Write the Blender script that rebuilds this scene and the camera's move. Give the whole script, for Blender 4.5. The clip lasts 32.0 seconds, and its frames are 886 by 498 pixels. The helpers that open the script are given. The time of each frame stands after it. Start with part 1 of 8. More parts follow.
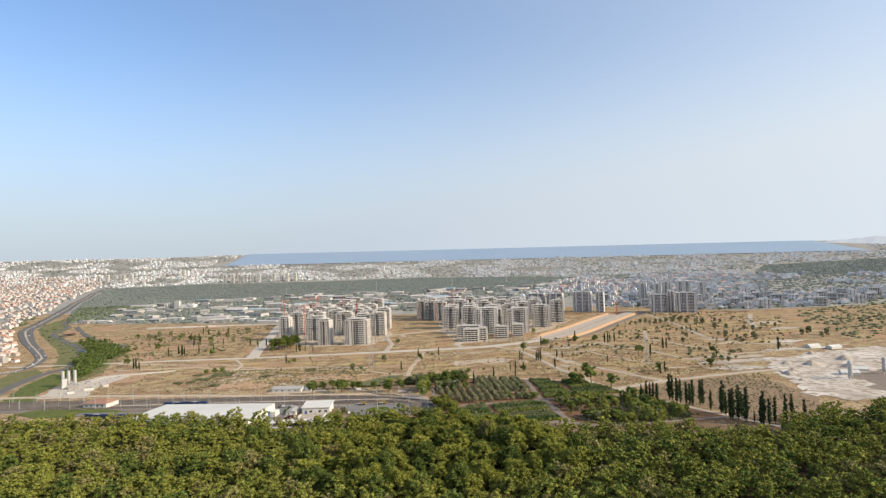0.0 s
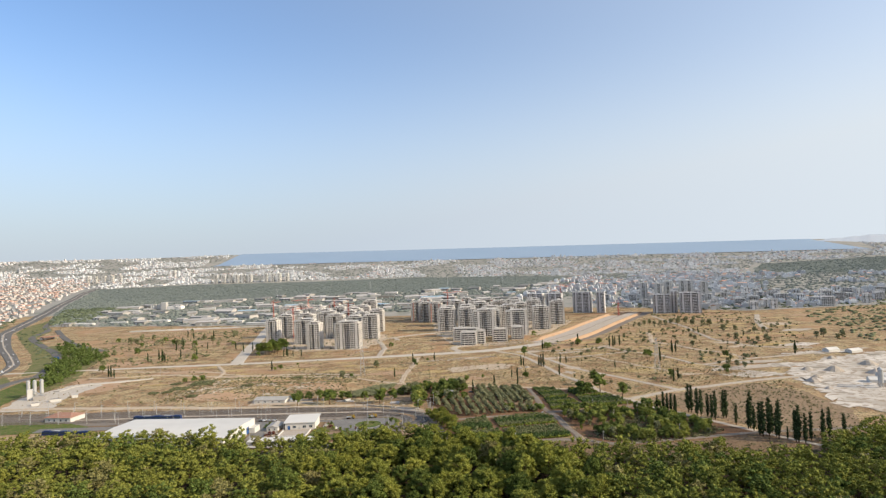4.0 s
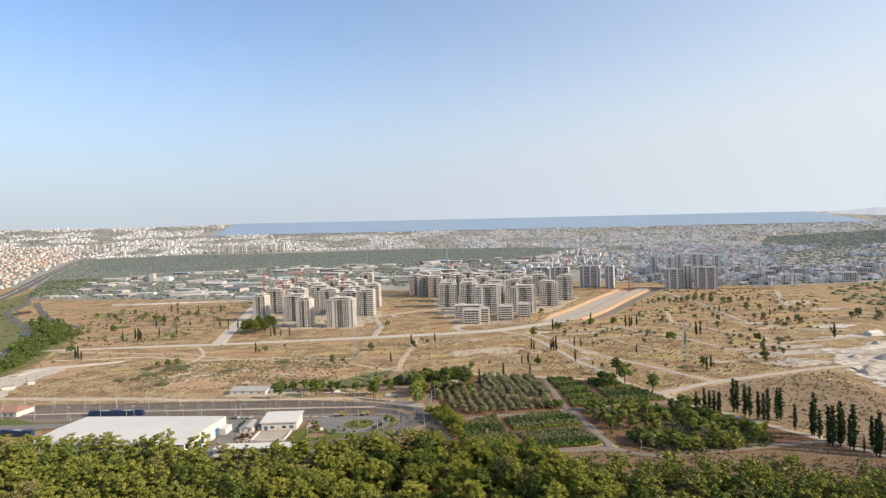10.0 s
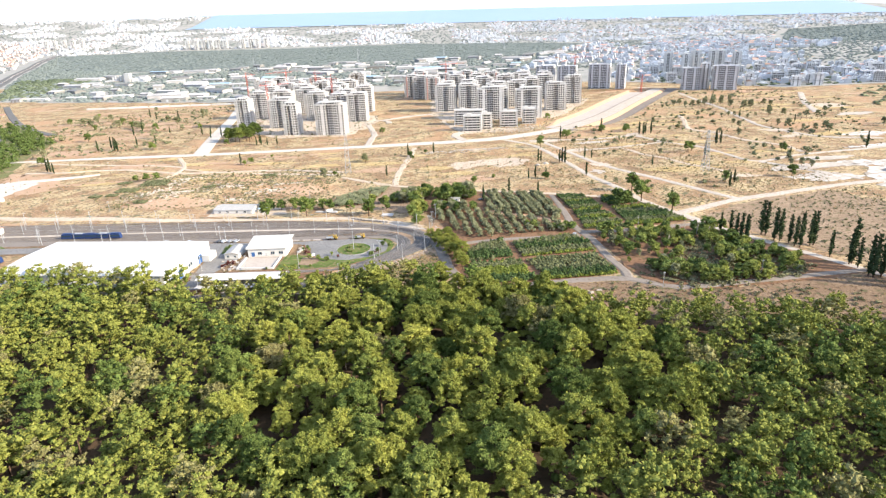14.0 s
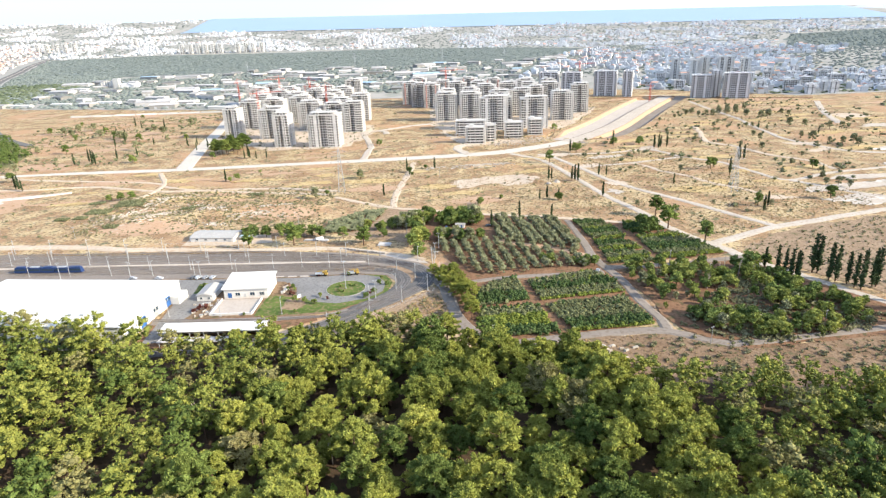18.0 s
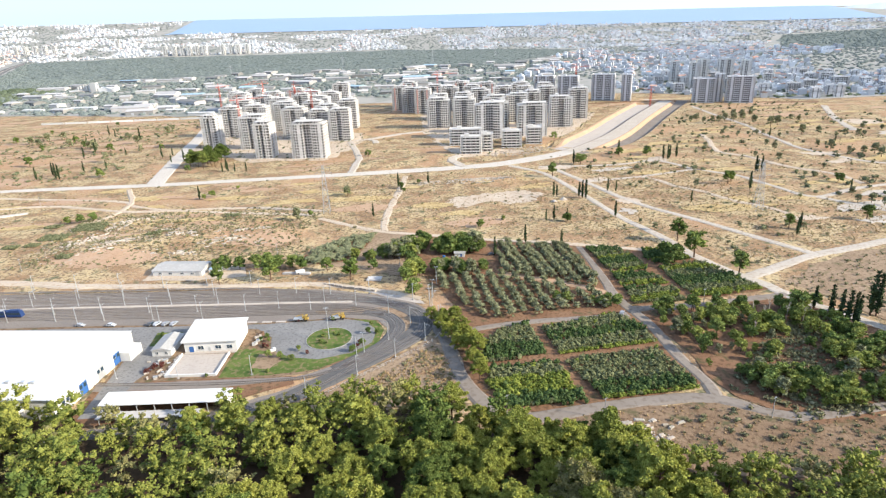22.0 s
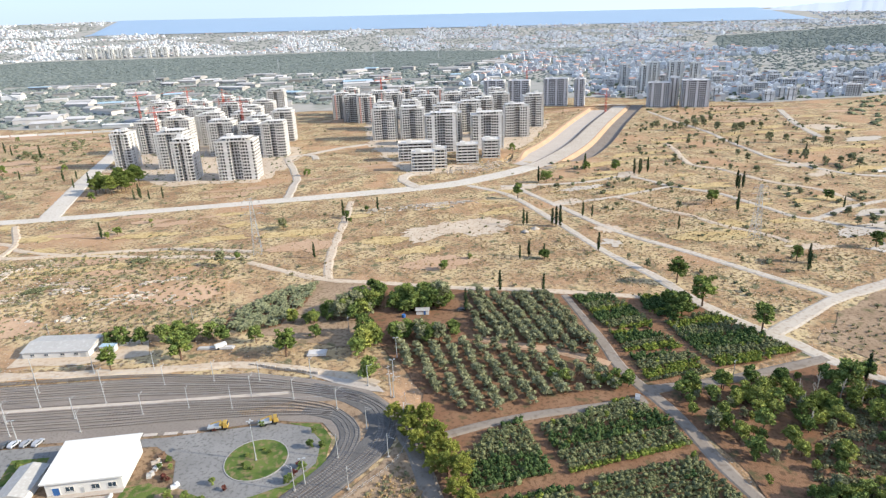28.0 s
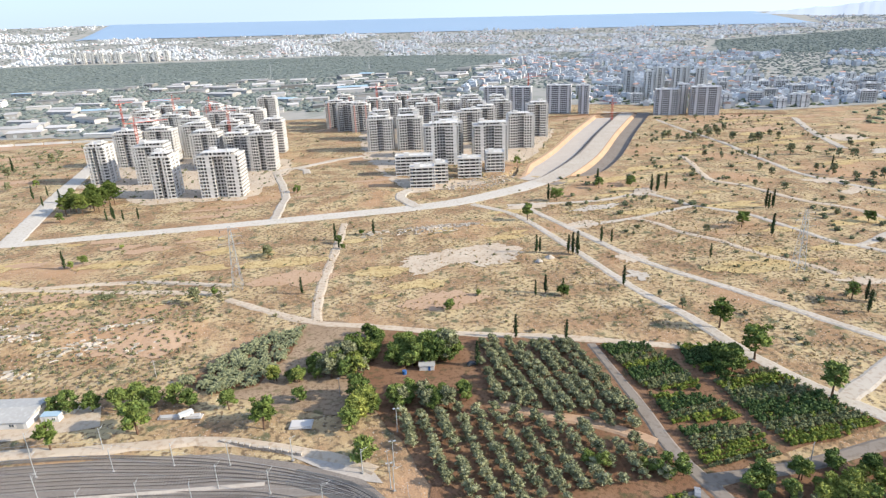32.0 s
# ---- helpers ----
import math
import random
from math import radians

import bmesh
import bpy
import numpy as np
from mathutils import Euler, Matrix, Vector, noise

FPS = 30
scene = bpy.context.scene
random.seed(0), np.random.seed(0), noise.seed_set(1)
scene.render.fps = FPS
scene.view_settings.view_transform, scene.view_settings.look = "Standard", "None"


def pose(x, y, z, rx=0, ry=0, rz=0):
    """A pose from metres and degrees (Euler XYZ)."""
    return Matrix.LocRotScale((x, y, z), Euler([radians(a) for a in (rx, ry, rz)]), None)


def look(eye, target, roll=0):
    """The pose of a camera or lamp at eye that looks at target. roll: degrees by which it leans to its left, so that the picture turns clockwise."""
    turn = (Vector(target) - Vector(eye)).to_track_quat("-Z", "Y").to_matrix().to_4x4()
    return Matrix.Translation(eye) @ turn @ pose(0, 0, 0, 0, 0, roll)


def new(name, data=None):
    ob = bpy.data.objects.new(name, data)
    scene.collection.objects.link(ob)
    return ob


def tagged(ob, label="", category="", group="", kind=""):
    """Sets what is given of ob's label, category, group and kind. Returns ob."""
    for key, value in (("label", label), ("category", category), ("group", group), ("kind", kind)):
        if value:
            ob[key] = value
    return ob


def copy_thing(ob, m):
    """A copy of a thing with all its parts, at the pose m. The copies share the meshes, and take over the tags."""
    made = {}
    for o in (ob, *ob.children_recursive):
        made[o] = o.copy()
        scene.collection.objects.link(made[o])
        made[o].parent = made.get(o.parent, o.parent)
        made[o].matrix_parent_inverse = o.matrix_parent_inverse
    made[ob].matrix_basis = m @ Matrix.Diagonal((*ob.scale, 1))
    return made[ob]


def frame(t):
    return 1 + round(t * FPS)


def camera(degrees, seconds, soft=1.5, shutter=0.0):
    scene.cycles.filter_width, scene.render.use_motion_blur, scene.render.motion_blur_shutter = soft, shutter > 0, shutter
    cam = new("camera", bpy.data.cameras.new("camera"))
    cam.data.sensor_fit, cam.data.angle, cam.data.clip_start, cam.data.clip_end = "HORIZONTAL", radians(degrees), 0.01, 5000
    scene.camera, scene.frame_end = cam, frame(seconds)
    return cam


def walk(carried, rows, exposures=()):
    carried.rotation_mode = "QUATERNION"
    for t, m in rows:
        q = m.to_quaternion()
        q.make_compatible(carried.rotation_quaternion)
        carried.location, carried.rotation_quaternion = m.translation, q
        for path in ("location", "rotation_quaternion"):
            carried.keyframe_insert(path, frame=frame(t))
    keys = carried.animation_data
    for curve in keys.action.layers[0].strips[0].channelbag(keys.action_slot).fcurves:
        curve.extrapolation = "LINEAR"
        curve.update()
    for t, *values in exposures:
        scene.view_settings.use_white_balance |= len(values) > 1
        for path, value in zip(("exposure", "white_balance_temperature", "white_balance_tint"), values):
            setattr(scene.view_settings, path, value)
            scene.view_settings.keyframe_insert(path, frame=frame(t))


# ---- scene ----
cam = camera(72.6, 32.0, 1.3)


def flown(t, x, y, z, yaw, pitch, roll):
    """A row of the flight: yaw to the left of +y, pitch up, roll as look()."""
    a, b = radians(yaw), radians(pitch)
    way = Vector((-math.sin(a) * math.cos(b), math.cos(a) * math.cos(b), math.sin(b)))
    eye = Vector((x, y, z))
    return t, look(eye, eye + way * 100, roll)


PATH = [
    (0, 1.76, -8.54, 120.35, -2.215, 1.200, -2.193),
    (0.5, 1.76, -2.99, 120.32, -2.317, 1.193, -2.225),
    (1, 1.76, 2.60, 120.30, -2.379, 1.171, -2.258),
    (1.5, 1.77, 8.22, 120.30, -2.458, 1.163, -2.291),
    (2, 1.77, 13.88, 120.31, -2.553, 1.161, -2.320),
    (2.5, 1.77, 19.57, 120.33, -2.621, 1.134, -2.344),
    (3, 1.77, 25.30, 120.36, -2.715, 1.098, -2.359),
    (3.5, 1.77, 31.05, 120.40, -2.734, 1.097, -2.360),
    (5.5, 1.72, 54.36, 120.69, -2.804, 1.327, -2.210),
    (6, 1.69, 60.26, 120.79, -2.812, 1.307, -2.155),
    (6.5, 1.66, 66.18, 120.89, -2.812, 1.285, -2.104),
    (7, 1.62, 72.12, 121.01, -2.785, 1.263, -2.061),
    (7.5, 1.57, 78.08, 121.13, -2.767, 1.251, -2.029),
    (8, 1.52, 84.07, 121.26, -2.784, 1.285, -2.008),
    (8.5, 1.46, 90.07, 121.40, -2.805, 1.387, -1.999),
    (9, 1.39, 96.09, 121.55, -2.813, 1.061, -2.004),
    (9.5, 1.31, 102.13, 121.71, -2.798, -1.149, -2.020),
    (10, 1.23, 108.18, 121.87, -2.800, -1.654, -2.047),
    (10.5, 1.13, 114.25, 122.04, -2.848, -2.096, -2.083),
    (11, 1.03, 120.34, 122.21, -2.822, -4.464, -2.124),
    (11.5, 0.92, 126.43, 122.39, -2.798, -7.763, -2.167),
    (12, 0.81, 132.54, 122.58, -2.722, -11.549, -2.208),
    (12.5, 0.69, 138.66, 122.77, -2.578, -15.451, -2.243),
    (13, 0.56, 144.79, 122.97, -2.488, -19.162, -2.269),
    (13.5, 0.42, 150.92, 123.17, -2.470, -20.450, -2.284),
    (14, 0.28, 157.06, 123.37, -2.471, -20.478, -2.287),
    (14.5, 0.14, 163.21, 123.58, -2.507, -20.465, -2.277),
    (16.5, -0.47, 187.83, 124.44, -2.698, -20.367, -2.181),
    (17, -0.63, 193.99, 124.65, -2.733, -20.167, -2.167),
    (17.5, -0.79, 200.15, 124.88, -2.747, -20.154, -2.162),
    (18, -0.94, 206.30, 125.10, -2.755, -20.165, -2.164),
    (18.5, -1.10, 212.45, 125.32, -2.739, -20.160, -2.172),
    (19, -1.25, 218.60, 125.54, -2.760, -20.161, -2.182),
    (19.5, -1.39, 224.74, 125.77, -2.790, -20.175, -2.193),
    (20, -1.53, 230.87, 125.99, -2.968, -20.163, -2.204),
    (20.5, -1.66, 236.99, 126.21, -3.074, -20.145, -2.212),
    (21, -1.78, 243.11, 126.43, -3.377, -20.118, -2.218),
    (21.5, -1.89, 249.21, 126.65, -3.686, -20.119, -2.220),
    (22, -1.99, 255.30, 126.86, -3.747, -20.130, -2.220),
    (22.5, -2.07, 261.38, 127.08, -4.241, -20.120, -2.218),
    (23, -2.14, 267.44, 127.29, -5.999, -20.143, -2.213),
    (23.5, -2.19, 273.49, 127.50, -6.055, -20.144, -2.208),
    (24, -2.22, 279.53, 127.70, -6.071, -20.157, -2.202),
    (24.5, -2.23, 285.54, 127.90, -6.095, -20.165, -2.196),
    (25, -2.22, 291.54, 128.10, -6.122, -20.195, -2.192),
    (25.5, -2.18, 297.51, 128.29, -6.114, -20.211, -2.188),
    (27.5, -1.73, 321.19, 129.01, -9.170, -20.240, -2.196),
    (28, -1.53, 327.05, 129.17, -9.183, -20.272, -2.200),
    (28.5, -1.30, 332.88, 129.33, -9.176, -20.245, -2.205),
    (29, -1.02, 338.69, 129.48, -9.196, -20.189, -2.209),
    (29.5, -0.69, 344.46, 129.62, -9.215, -20.145, -2.212),
    (30, -0.32, 350.20, 129.76, -9.729, -20.106, -2.215),
    (30.5, 0.10, 355.91, 129.88, -9.718, -20.085, -2.216),
    (31, 0.57, 361.59, 130.00, -9.683, -20.027, -2.218),
    (31.5, 1.10, 367.24, 130.11, -9.674, -19.983, -2.219),
    (32, 1.69, 372.85, 130.21, -9.632, -19.966, -2.219),
]
EXPOSURES = [(0, 0.24, 6520, 10), (9, 0.22, 6520, 10), (10.5, 0.3, 6600, 11), (12, 0.46, 6520, 12), (13, 0.98, 6160, 11), (14, 1.2, 6000, 11), (17.5, 1.12, 5960, 9), (21, 0.98, 5880, 9), (25, 0.8, 5800, 9), (28, 0.75, 5800, 9), (32, 0.73, 5800, 9)]
walk(cam, [flown(*row) for row in PATH], EXPOSURES)

# ---- light ----
SUN_AZ, SUN_EL = radians(112), radians(26)  # clockwise from +y; above the ground
world = bpy.data.worlds.new("sky")
scene.world = world
world.use_nodes = True
wt = world.node_tree
sky = wt.nodes.new("ShaderNodeTexSky")
sky.sky_type, sky.sun_disc = "NISHITA", False
sky.sun_elevation, sky.sun_rotation = SUN_EL, SUN_AZ
sky.air_density, sky.dust_density, sky.ozone_density, sky.altitude = 1.0, 1.2, 1.6, 100
wt.nodes["Background"].inputs[1].default_value = 0.172
hazy = wt.nodes.new("ShaderNodeHueSaturation")
hazy.inputs["Saturation"].default_value = 1.1
tint = wt.nodes.new("ShaderNodeMixRGB")
tint.blend_type = "MULTIPLY"
tint.inputs[0].default_value, tint.inputs[2].default_value = 1.0, (0.97, 0.98, 1.05, 1)
wt.links.new(sky.outputs[0], hazy.inputs["Color"])
wt.links.new(hazy.outputs[0], tint.inputs[1])
# dusty air: paler low down and on the sun's side
where = wt.nodes.new("ShaderNodeTexCoord")
split = wt.nodes.new("ShaderNodeSeparateXYZ")
wt.links.new(where.outputs["Generated"], split.inputs[0])
low = wt.nodes.new("ShaderNodeMapRange")
low.interpolation_type = "SMOOTHERSTEP"
low.inputs["From Min"].default_value, low.inputs["From Max"].default_value = -0.08, 0.42
low.inputs["To Min"].default_value, low.inputs["To Max"].default_value = 1.0, 0.0
wt.links.new(split.outputs["Z"], low.inputs["Value"])
sunward = wt.nodes.new("ShaderNodeVectorMath")
sunward.operation = "DOT_PRODUCT"
sunward.inputs[1].default_value = (math.sin(SUN_AZ) * math.cos(SUN_EL), math.cos(SUN_AZ) * math.cos(SUN_EL), math.sin(SUN_EL))
wt.links.new(where.outputs["Generated"], sunward.inputs[0])
glow = wt.nodes.new("ShaderNodeMapRange")
glow.inputs["From Min"].default_value, glow.inputs["From Max"].default_value = -0.55, 0.6
glow.inputs["To Min"].default_value, glow.inputs["To Max"].default_value = 0.0, 0.6
wt.links.new(sunward.outputs["Value"], glow.inputs["Value"])
both = wt.nodes.new("ShaderNodeMath")
both.operation, both.use_clamp = "ADD", True
wt.links.new(low.outputs["Result"], both.inputs[0])
wt.links.new(glow.outputs["Result"], both.inputs[1])
dusty = wt.nodes.new("ShaderNodeMixRGB")
veil = wt.nodes.new("ShaderNodeMixRGB")
veil.inputs[1].default_value, veil.inputs[2].default_value = (2.65, 3.05, 3.5, 1), (4.7, 5.0, 5.2, 1)
wt.links.new(glow.outputs["Result"], veil.inputs[0])
wt.links.new(veil.outputs[0], dusty.inputs[2])
wt.links.new(both.outputs[0], dusty.inputs[0])
wt.links.new(tint.outputs[0], dusty.inputs[1])
wt.links.new(dusty.outputs[0], wt.nodes["Background"].inputs[0])
sun_data = bpy.data.lights.new("sun", "SUN")
sun_data.energy, sun_data.angle, sun_data.color = 4.9, radians(0.5), (1.0, 0.87, 0.67)
sun = new("sun", sun_data)
sun.matrix_world = look((300 * math.sin(SUN_AZ), 300 * math.cos(SUN_AZ), 300 * math.tan(SUN_EL)), (0, 0, 0))

# ---- materials ----
def surf(name, cols, scales=(0.05, 0.6), rough=0.9, bump=0.3, bump_scale=2.0, metal=0.0, per_object=0.0, island=0.0, contrast=0.25):
    """A procedural surface: up to four colours mixed by noise at two sizes (in cycles per metre), with fine relief."""
    m = bpy.data.materials.new(name)
    m.use_nodes = True
    nt = m.node_tree
    b = nt.nodes["Principled BSDF"]
    b.inputs["Roughness"].default_value, b.inputs["Metallic"].default_value = rough, metal
    b.inputs["Specular IOR Level"].default_value = 0.1
    geo = nt.nodes.new("ShaderNodeNewGeometry")

    def fractal(scale, detail=5.0):
        n = nt.nodes.new("ShaderNodeTexNoise")
        n.inputs["Scale"].default_value, n.inputs["Detail"].default_value = scale, detail
        nt.links.new(geo.outputs["Position"], n.inputs["Vector"])
        return n.outputs["Fac"]

    def ramp(fac, lo, hi):
        r = nt.nodes.new("ShaderNodeMapRange")
        r.inputs["From Min"].default_value, r.inputs["From Max"].default_value = lo, hi
        nt.links.new(fac, r.inputs["Value"])
        return r.outputs["Result"]

    def mixc(fac, a, c):
        x = nt.nodes.new("ShaderNodeMixRGB")
        if hasattr(fac, "is_linked"):
            nt.links.new(fac, x.inputs[0])
        else:
            x.inputs[0].default_value = fac
        for v, sock in ((a, x.inputs[1]), (c, x.inputs[2])):
            if hasattr(v, "is_linked"):
                nt.links.new(v, sock)
            else:
                sock.default_value = (*v, 1)
        return x.outputs[0]

    col = cols[0]
    big = fractal(scales[0])
    small = fractal(scales[1])
    if len(cols) > 1:
        col = mixc(ramp(big, 0.5 - contrast, 0.5 + contrast), cols[0], cols[1])
    if len(cols) > 2:
        col = mixc(ramp(small, 0.5, 0.5 + contrast), col, cols[2])
    if len(cols) > 3:
        third = fractal(scales[1] * 0.31)
        col = mixc(ramp(third, 0.56, 0.62 + contrast * 0.5), col, cols[3])
    if len(cols) > 4:
        wide = fractal(scales[0] * 0.3)
        col = mixc(ramp(wide, 0.54, 0.66), col, cols[4])
    if len(cols) > 5:
        stones = fractal(scales[1] * 3.0, 3.0)
        col = mixc(ramp(stones, 0.63, 0.70), col, cols[5])
    if per_object or island:
        hsv = nt.nodes.new("ShaderNodeHueSaturation")
        src = nt.nodes.new("ShaderNodeObjectInfo").outputs["Random"] if per_object else geo.outputs["Random Per Island"]
        r = nt.nodes.new("ShaderNodeMapRange")
        amount = per_object or island
        r.inputs["To Min"].default_value, r.inputs["To Max"].default_value = 1 - amount, 1 + amount
        nt.links.new(src, r.inputs["Value"])
        nt.links.new(r.outputs["Result"], hsv.inputs["Value"])
        h = nt.nodes.new("ShaderNodeMapRange")
        h.inputs["To Min"].default_value, h.inputs["To Max"].default_value = 0.5 + 0.03 * amount, 0.5 - 0.05 * amount
        nt.links.new(src, h.inputs["Value"])
        nt.links.new(h.outputs["Result"], hsv.inputs["Hue"])
        if hasattr(col, "is_linked"):
            nt.links.new(col, hsv.inputs["Color"])
        else:
            hsv.inputs["Color"].default_value = (*col, 1)
        col = hsv.outputs["Color"]
    if per_object and island:
        leaf = nt.nodes.new("ShaderNodeHueSaturation")
        spread = nt.nodes.new("ShaderNodeMapRange")
        spread.inputs["To Min"].default_value, spread.inputs["To Max"].default_value = 1 - island, 1 + island
        nt.links.new(geo.outputs["Random Per Island"], spread.inputs["Value"])
        nt.links.new(spread.outputs["Result"], leaf.inputs["Value"])
        nt.links.new(col, leaf.inputs["Color"])
        col = leaf.outputs["Color"]
    if hasattr(col, "is_linked"):
        nt.links.new(col, b.inputs["Base Color"])
    else:
        b.inputs["Base Color"].default_value = (*col, 1)
    if bump:
        bn = nt.nodes.new("ShaderNodeBump")
        bn.inputs["Strength"].default_value, bn.inputs["Distance"].default_value = bump, 0.5 / bump_scale
        nt.links.new(fractal(bump_scale, 6.0), bn.inputs["Height"])
        nt.links.new(bn.outputs["Normal"], b.inputs["Normal"])
    return m


def glazed(name, col=(0.03, 0.05, 0.07)):
    m = bpy.data.materials.new(name)
    m.use_nodes = True
    b = m.node_tree.nodes["Principled BSDF"]
    b.inputs["Base Color"].default_value, b.inputs["Roughness"].default_value = (*col, 1), 0.08
    return m


# large surfaces
M_FIELD = surf("dry_grass", [(0.292, 0.182, 0.098), (0.462, 0.350, 0.190), (0.172, 0.118, 0.068), (0.130, 0.124, 0.066), (0.382, 0.236, 0.132), (0.490, 0.425, 0.345)], (0.05, 0.45), 1.0, 0.8, 1.2, contrast=0.1)
M_TRACK = surf("pale_dirt", [(0.405, 0.345, 0.275), (0.475, 0.412, 0.340), (0.31, 0.24, 0.175)], (0.06, 0.5), 1.0, 0.4, 2.0)
M_CRUSHED = surf("crushed_pale_stone", [(0.470, 0.415, 0.345), (0.530, 0.478, 0.410), (0.370, 0.300, 0.228)], (0.06, 0.5), 1.0, 0.4, 2.0)
M_QUARRY = surf("quarry_dust", [(0.42, 0.365, 0.30), (0.62, 0.56, 0.485), (0.34, 0.275, 0.21), (0.27, 0.23, 0.18)], (0.03, 0.16), 1.0, 0.6, 1.0, contrast=0.1)
M_DUST = surf("dusty_brown_earth", [(0.258, 0.180, 0.114), (0.321, 0.231, 0.149), (0.188, 0.125, 0.077), (0.149, 0.122, 0.063)], (0.07, 0.6), 1.0, 0.9, 1.8, contrast=0.13)
M_FAINT = surf("worn_earth_track", [(0.44, 0.345, 0.25), (0.51, 0.42, 0.32), (0.35, 0.25, 0.16)], (0.06, 0.5), 1.0, 0.5, 2.0)
M_ASPHALT = surf("asphalt", [(0.130, 0.122, 0.112), (0.165, 0.153, 0.140), (0.100, 0.094, 0.086)], (0.05, 0.7), 0.95, 0.2, 6.0)
M_BROWN = surf("brown_dirt", [(0.190, 0.122, 0.072), (0.245, 0.168, 0.104), (0.125, 0.080, 0.048), (0.110, 0.096, 0.048)], (0.07, 0.6), 1.0, 1.0, 1.6, contrast=0.12)
M_GREYROAD = surf("worn_road", [(0.205, 0.168, 0.134), (0.250, 0.210, 0.172), (0.152, 0.118, 0.090)], (0.06, 0.5), 0.95, 0.3, 4.0)
M_SOIL = surf("red_soil", [(0.175, 0.092, 0.051), (0.224, 0.130, 0.075), (0.122, 0.071, 0.039), (0.089, 0.077, 0.037)], (0.07, 0.6), 1.0, 0.8, 2.0, contrast=0.14)
# Darkened brown: shade in the gaps between pines is put into the colour.
M_SHADEFLOOR = surf("forest_floor", [(0.055, 0.038, 0.023), (0.095, 0.060, 0.035), (0.036, 0.034, 0.019)], (0.1, 0.8), 1.0, 0.6, 2.0)
M_CONC = surf("raw_concrete", [(0.600, 0.565, 0.520), (0.525, 0.495, 0.455), (0.660, 0.625, 0.580)], (0.12, 0.9), 0.9, 0.15, 3.0, per_object=0.09)
M_BLUSH = surf("blush_render", [(0.56, 0.34, 0.28), (0.50, 0.30, 0.25)], (0.1, 0.8), 0.9, 0.1, 3.0)
M_WHITE = surf("white_sheet", [(0.625, 0.60, 0.555), (0.555, 0.53, 0.488)], (0.06, 0.5), 0.6, 0.05, 2.0)
M_YARD = surf("yard_asphalt", [(0.185, 0.175, 0.163), (0.232, 0.219, 0.203), (0.140, 0.132, 0.122)], (0.09, 0.9), 0.95, 0.2, 6.0, contrast=0.16)
M_PINE = surf("pine_needles", [(0.262, 0.268, 0.048), (0.168, 0.198, 0.040), (0.305, 0.288, 0.074)], (0.12, 1.6), 0.85, 0.6, 5.0, per_object=0.24, island=0.22)
M_PINEF = surf("pine_needles_joined", [(0.205, 0.210, 0.040), (0.120, 0.148, 0.032), (0.246, 0.234, 0.056)], (0.05, 1.6), 0.85, 0.6, 5.0, island=0.22)
M_BARK = surf("bark", [(0.16, 0.10, 0.065), (0.10, 0.065, 0.045)], (0.5, 3.0), 1.0, 0.6, 5.0)
M_CITY = surf("painted_walls", [(0.52, 0.49, 0.465), (0.42, 0.395, 0.37)], (0.01, 0.08), 0.9, 0.0, 1.0, island=0.3)
M_ROOFS = surf("tile_roofs", [(0.42, 0.22, 0.14), (0.55, 0.42, 0.34)], (0.01, 0.1), 0.9, 0.0, 1.0, island=0.3)
# Paler and greyer than clear water: distance haze is mixed into the colour.
M_SEA = surf("sea_water_hazed", [(0.255, 0.335, 0.43), (0.275, 0.35, 0.44)], (0.002, 0.02), 0.6, 0.1, 0.2)
M_CITYG = surf("town_ground", [(0.340, 0.315, 0.275), (0.275, 0.262, 0.232), (0.190, 0.200, 0.160)], (0.006, 0.02), 1.0, 0.0, 1.0)
# Greyed green: haze over the far woods is put into the colour.
M_WOODG = surf("far_wood_hazed", [(0.128, 0.144, 0.126), (0.150, 0.164, 0.144), (0.112, 0.126, 0.108)], (0.006, 0.05), 1.0, 0.0, 1.0)

M_BALLAST = surf("track_ballast", [(0.200, 0.168, 0.140), (0.246, 0.208, 0.174), (0.146, 0.122, 0.104)], (0.08, 1.5), 1.0, 0.8, 5.0)
M_DARKBED = surf("dark_ballast", [(0.105, 0.098, 0.092), (0.135, 0.125, 0.116), (0.075, 0.070, 0.066)], (0.1, 1.5), 1.0, 0.8, 5.0)
M_SLEEPER = surf("concrete_sleeper", [(0.36, 0.335, 0.305), (0.29, 0.27, 0.245)], (0.3, 2.0), 0.9, 0.2, 4.0)
M_TIE = surf("weathered_sleeper", [(0.255, 0.228, 0.200), (0.205, 0.184, 0.162)], (0.3, 2.0), 0.9, 0.2, 4.0)
M_RAIL = surf("rail_steel", [(0.30, 0.27, 0.25), (0.22, 0.17, 0.14)], (0.3, 2.0), 0.4, 0.0, 1.0, metal=0.8)
M_STEEL = surf("galvanised_steel", [(0.50, 0.50, 0.49), (0.42, 0.42, 0.41)], (0.3, 2.0), 0.5, 0.0, 1.0, metal=0.4)
M_LAWN = surf("watered_lawn", [(0.072, 0.108, 0.024), (0.118, 0.144, 0.036), (0.190, 0.150, 0.074), (0.050, 0.084, 0.019)], (0.12, 0.5), 1.0, 0.8, 3.0, contrast=0.13)
M_VERGE = surf("weedy_verge", [(0.14, 0.15, 0.055), (0.20, 0.175, 0.085), (0.10, 0.12, 0.04), (0.27, 0.20, 0.11)], (0.06, 0.4), 1.0, 0.8, 2.0, contrast=0.15)
M_PAVE = surf("paved_court", [(0.450, 0.387, 0.324), (0.396, 0.342, 0.288), (0.342, 0.288, 0.243)], (0.1, 0.9), 0.95, 0.2, 3.0)
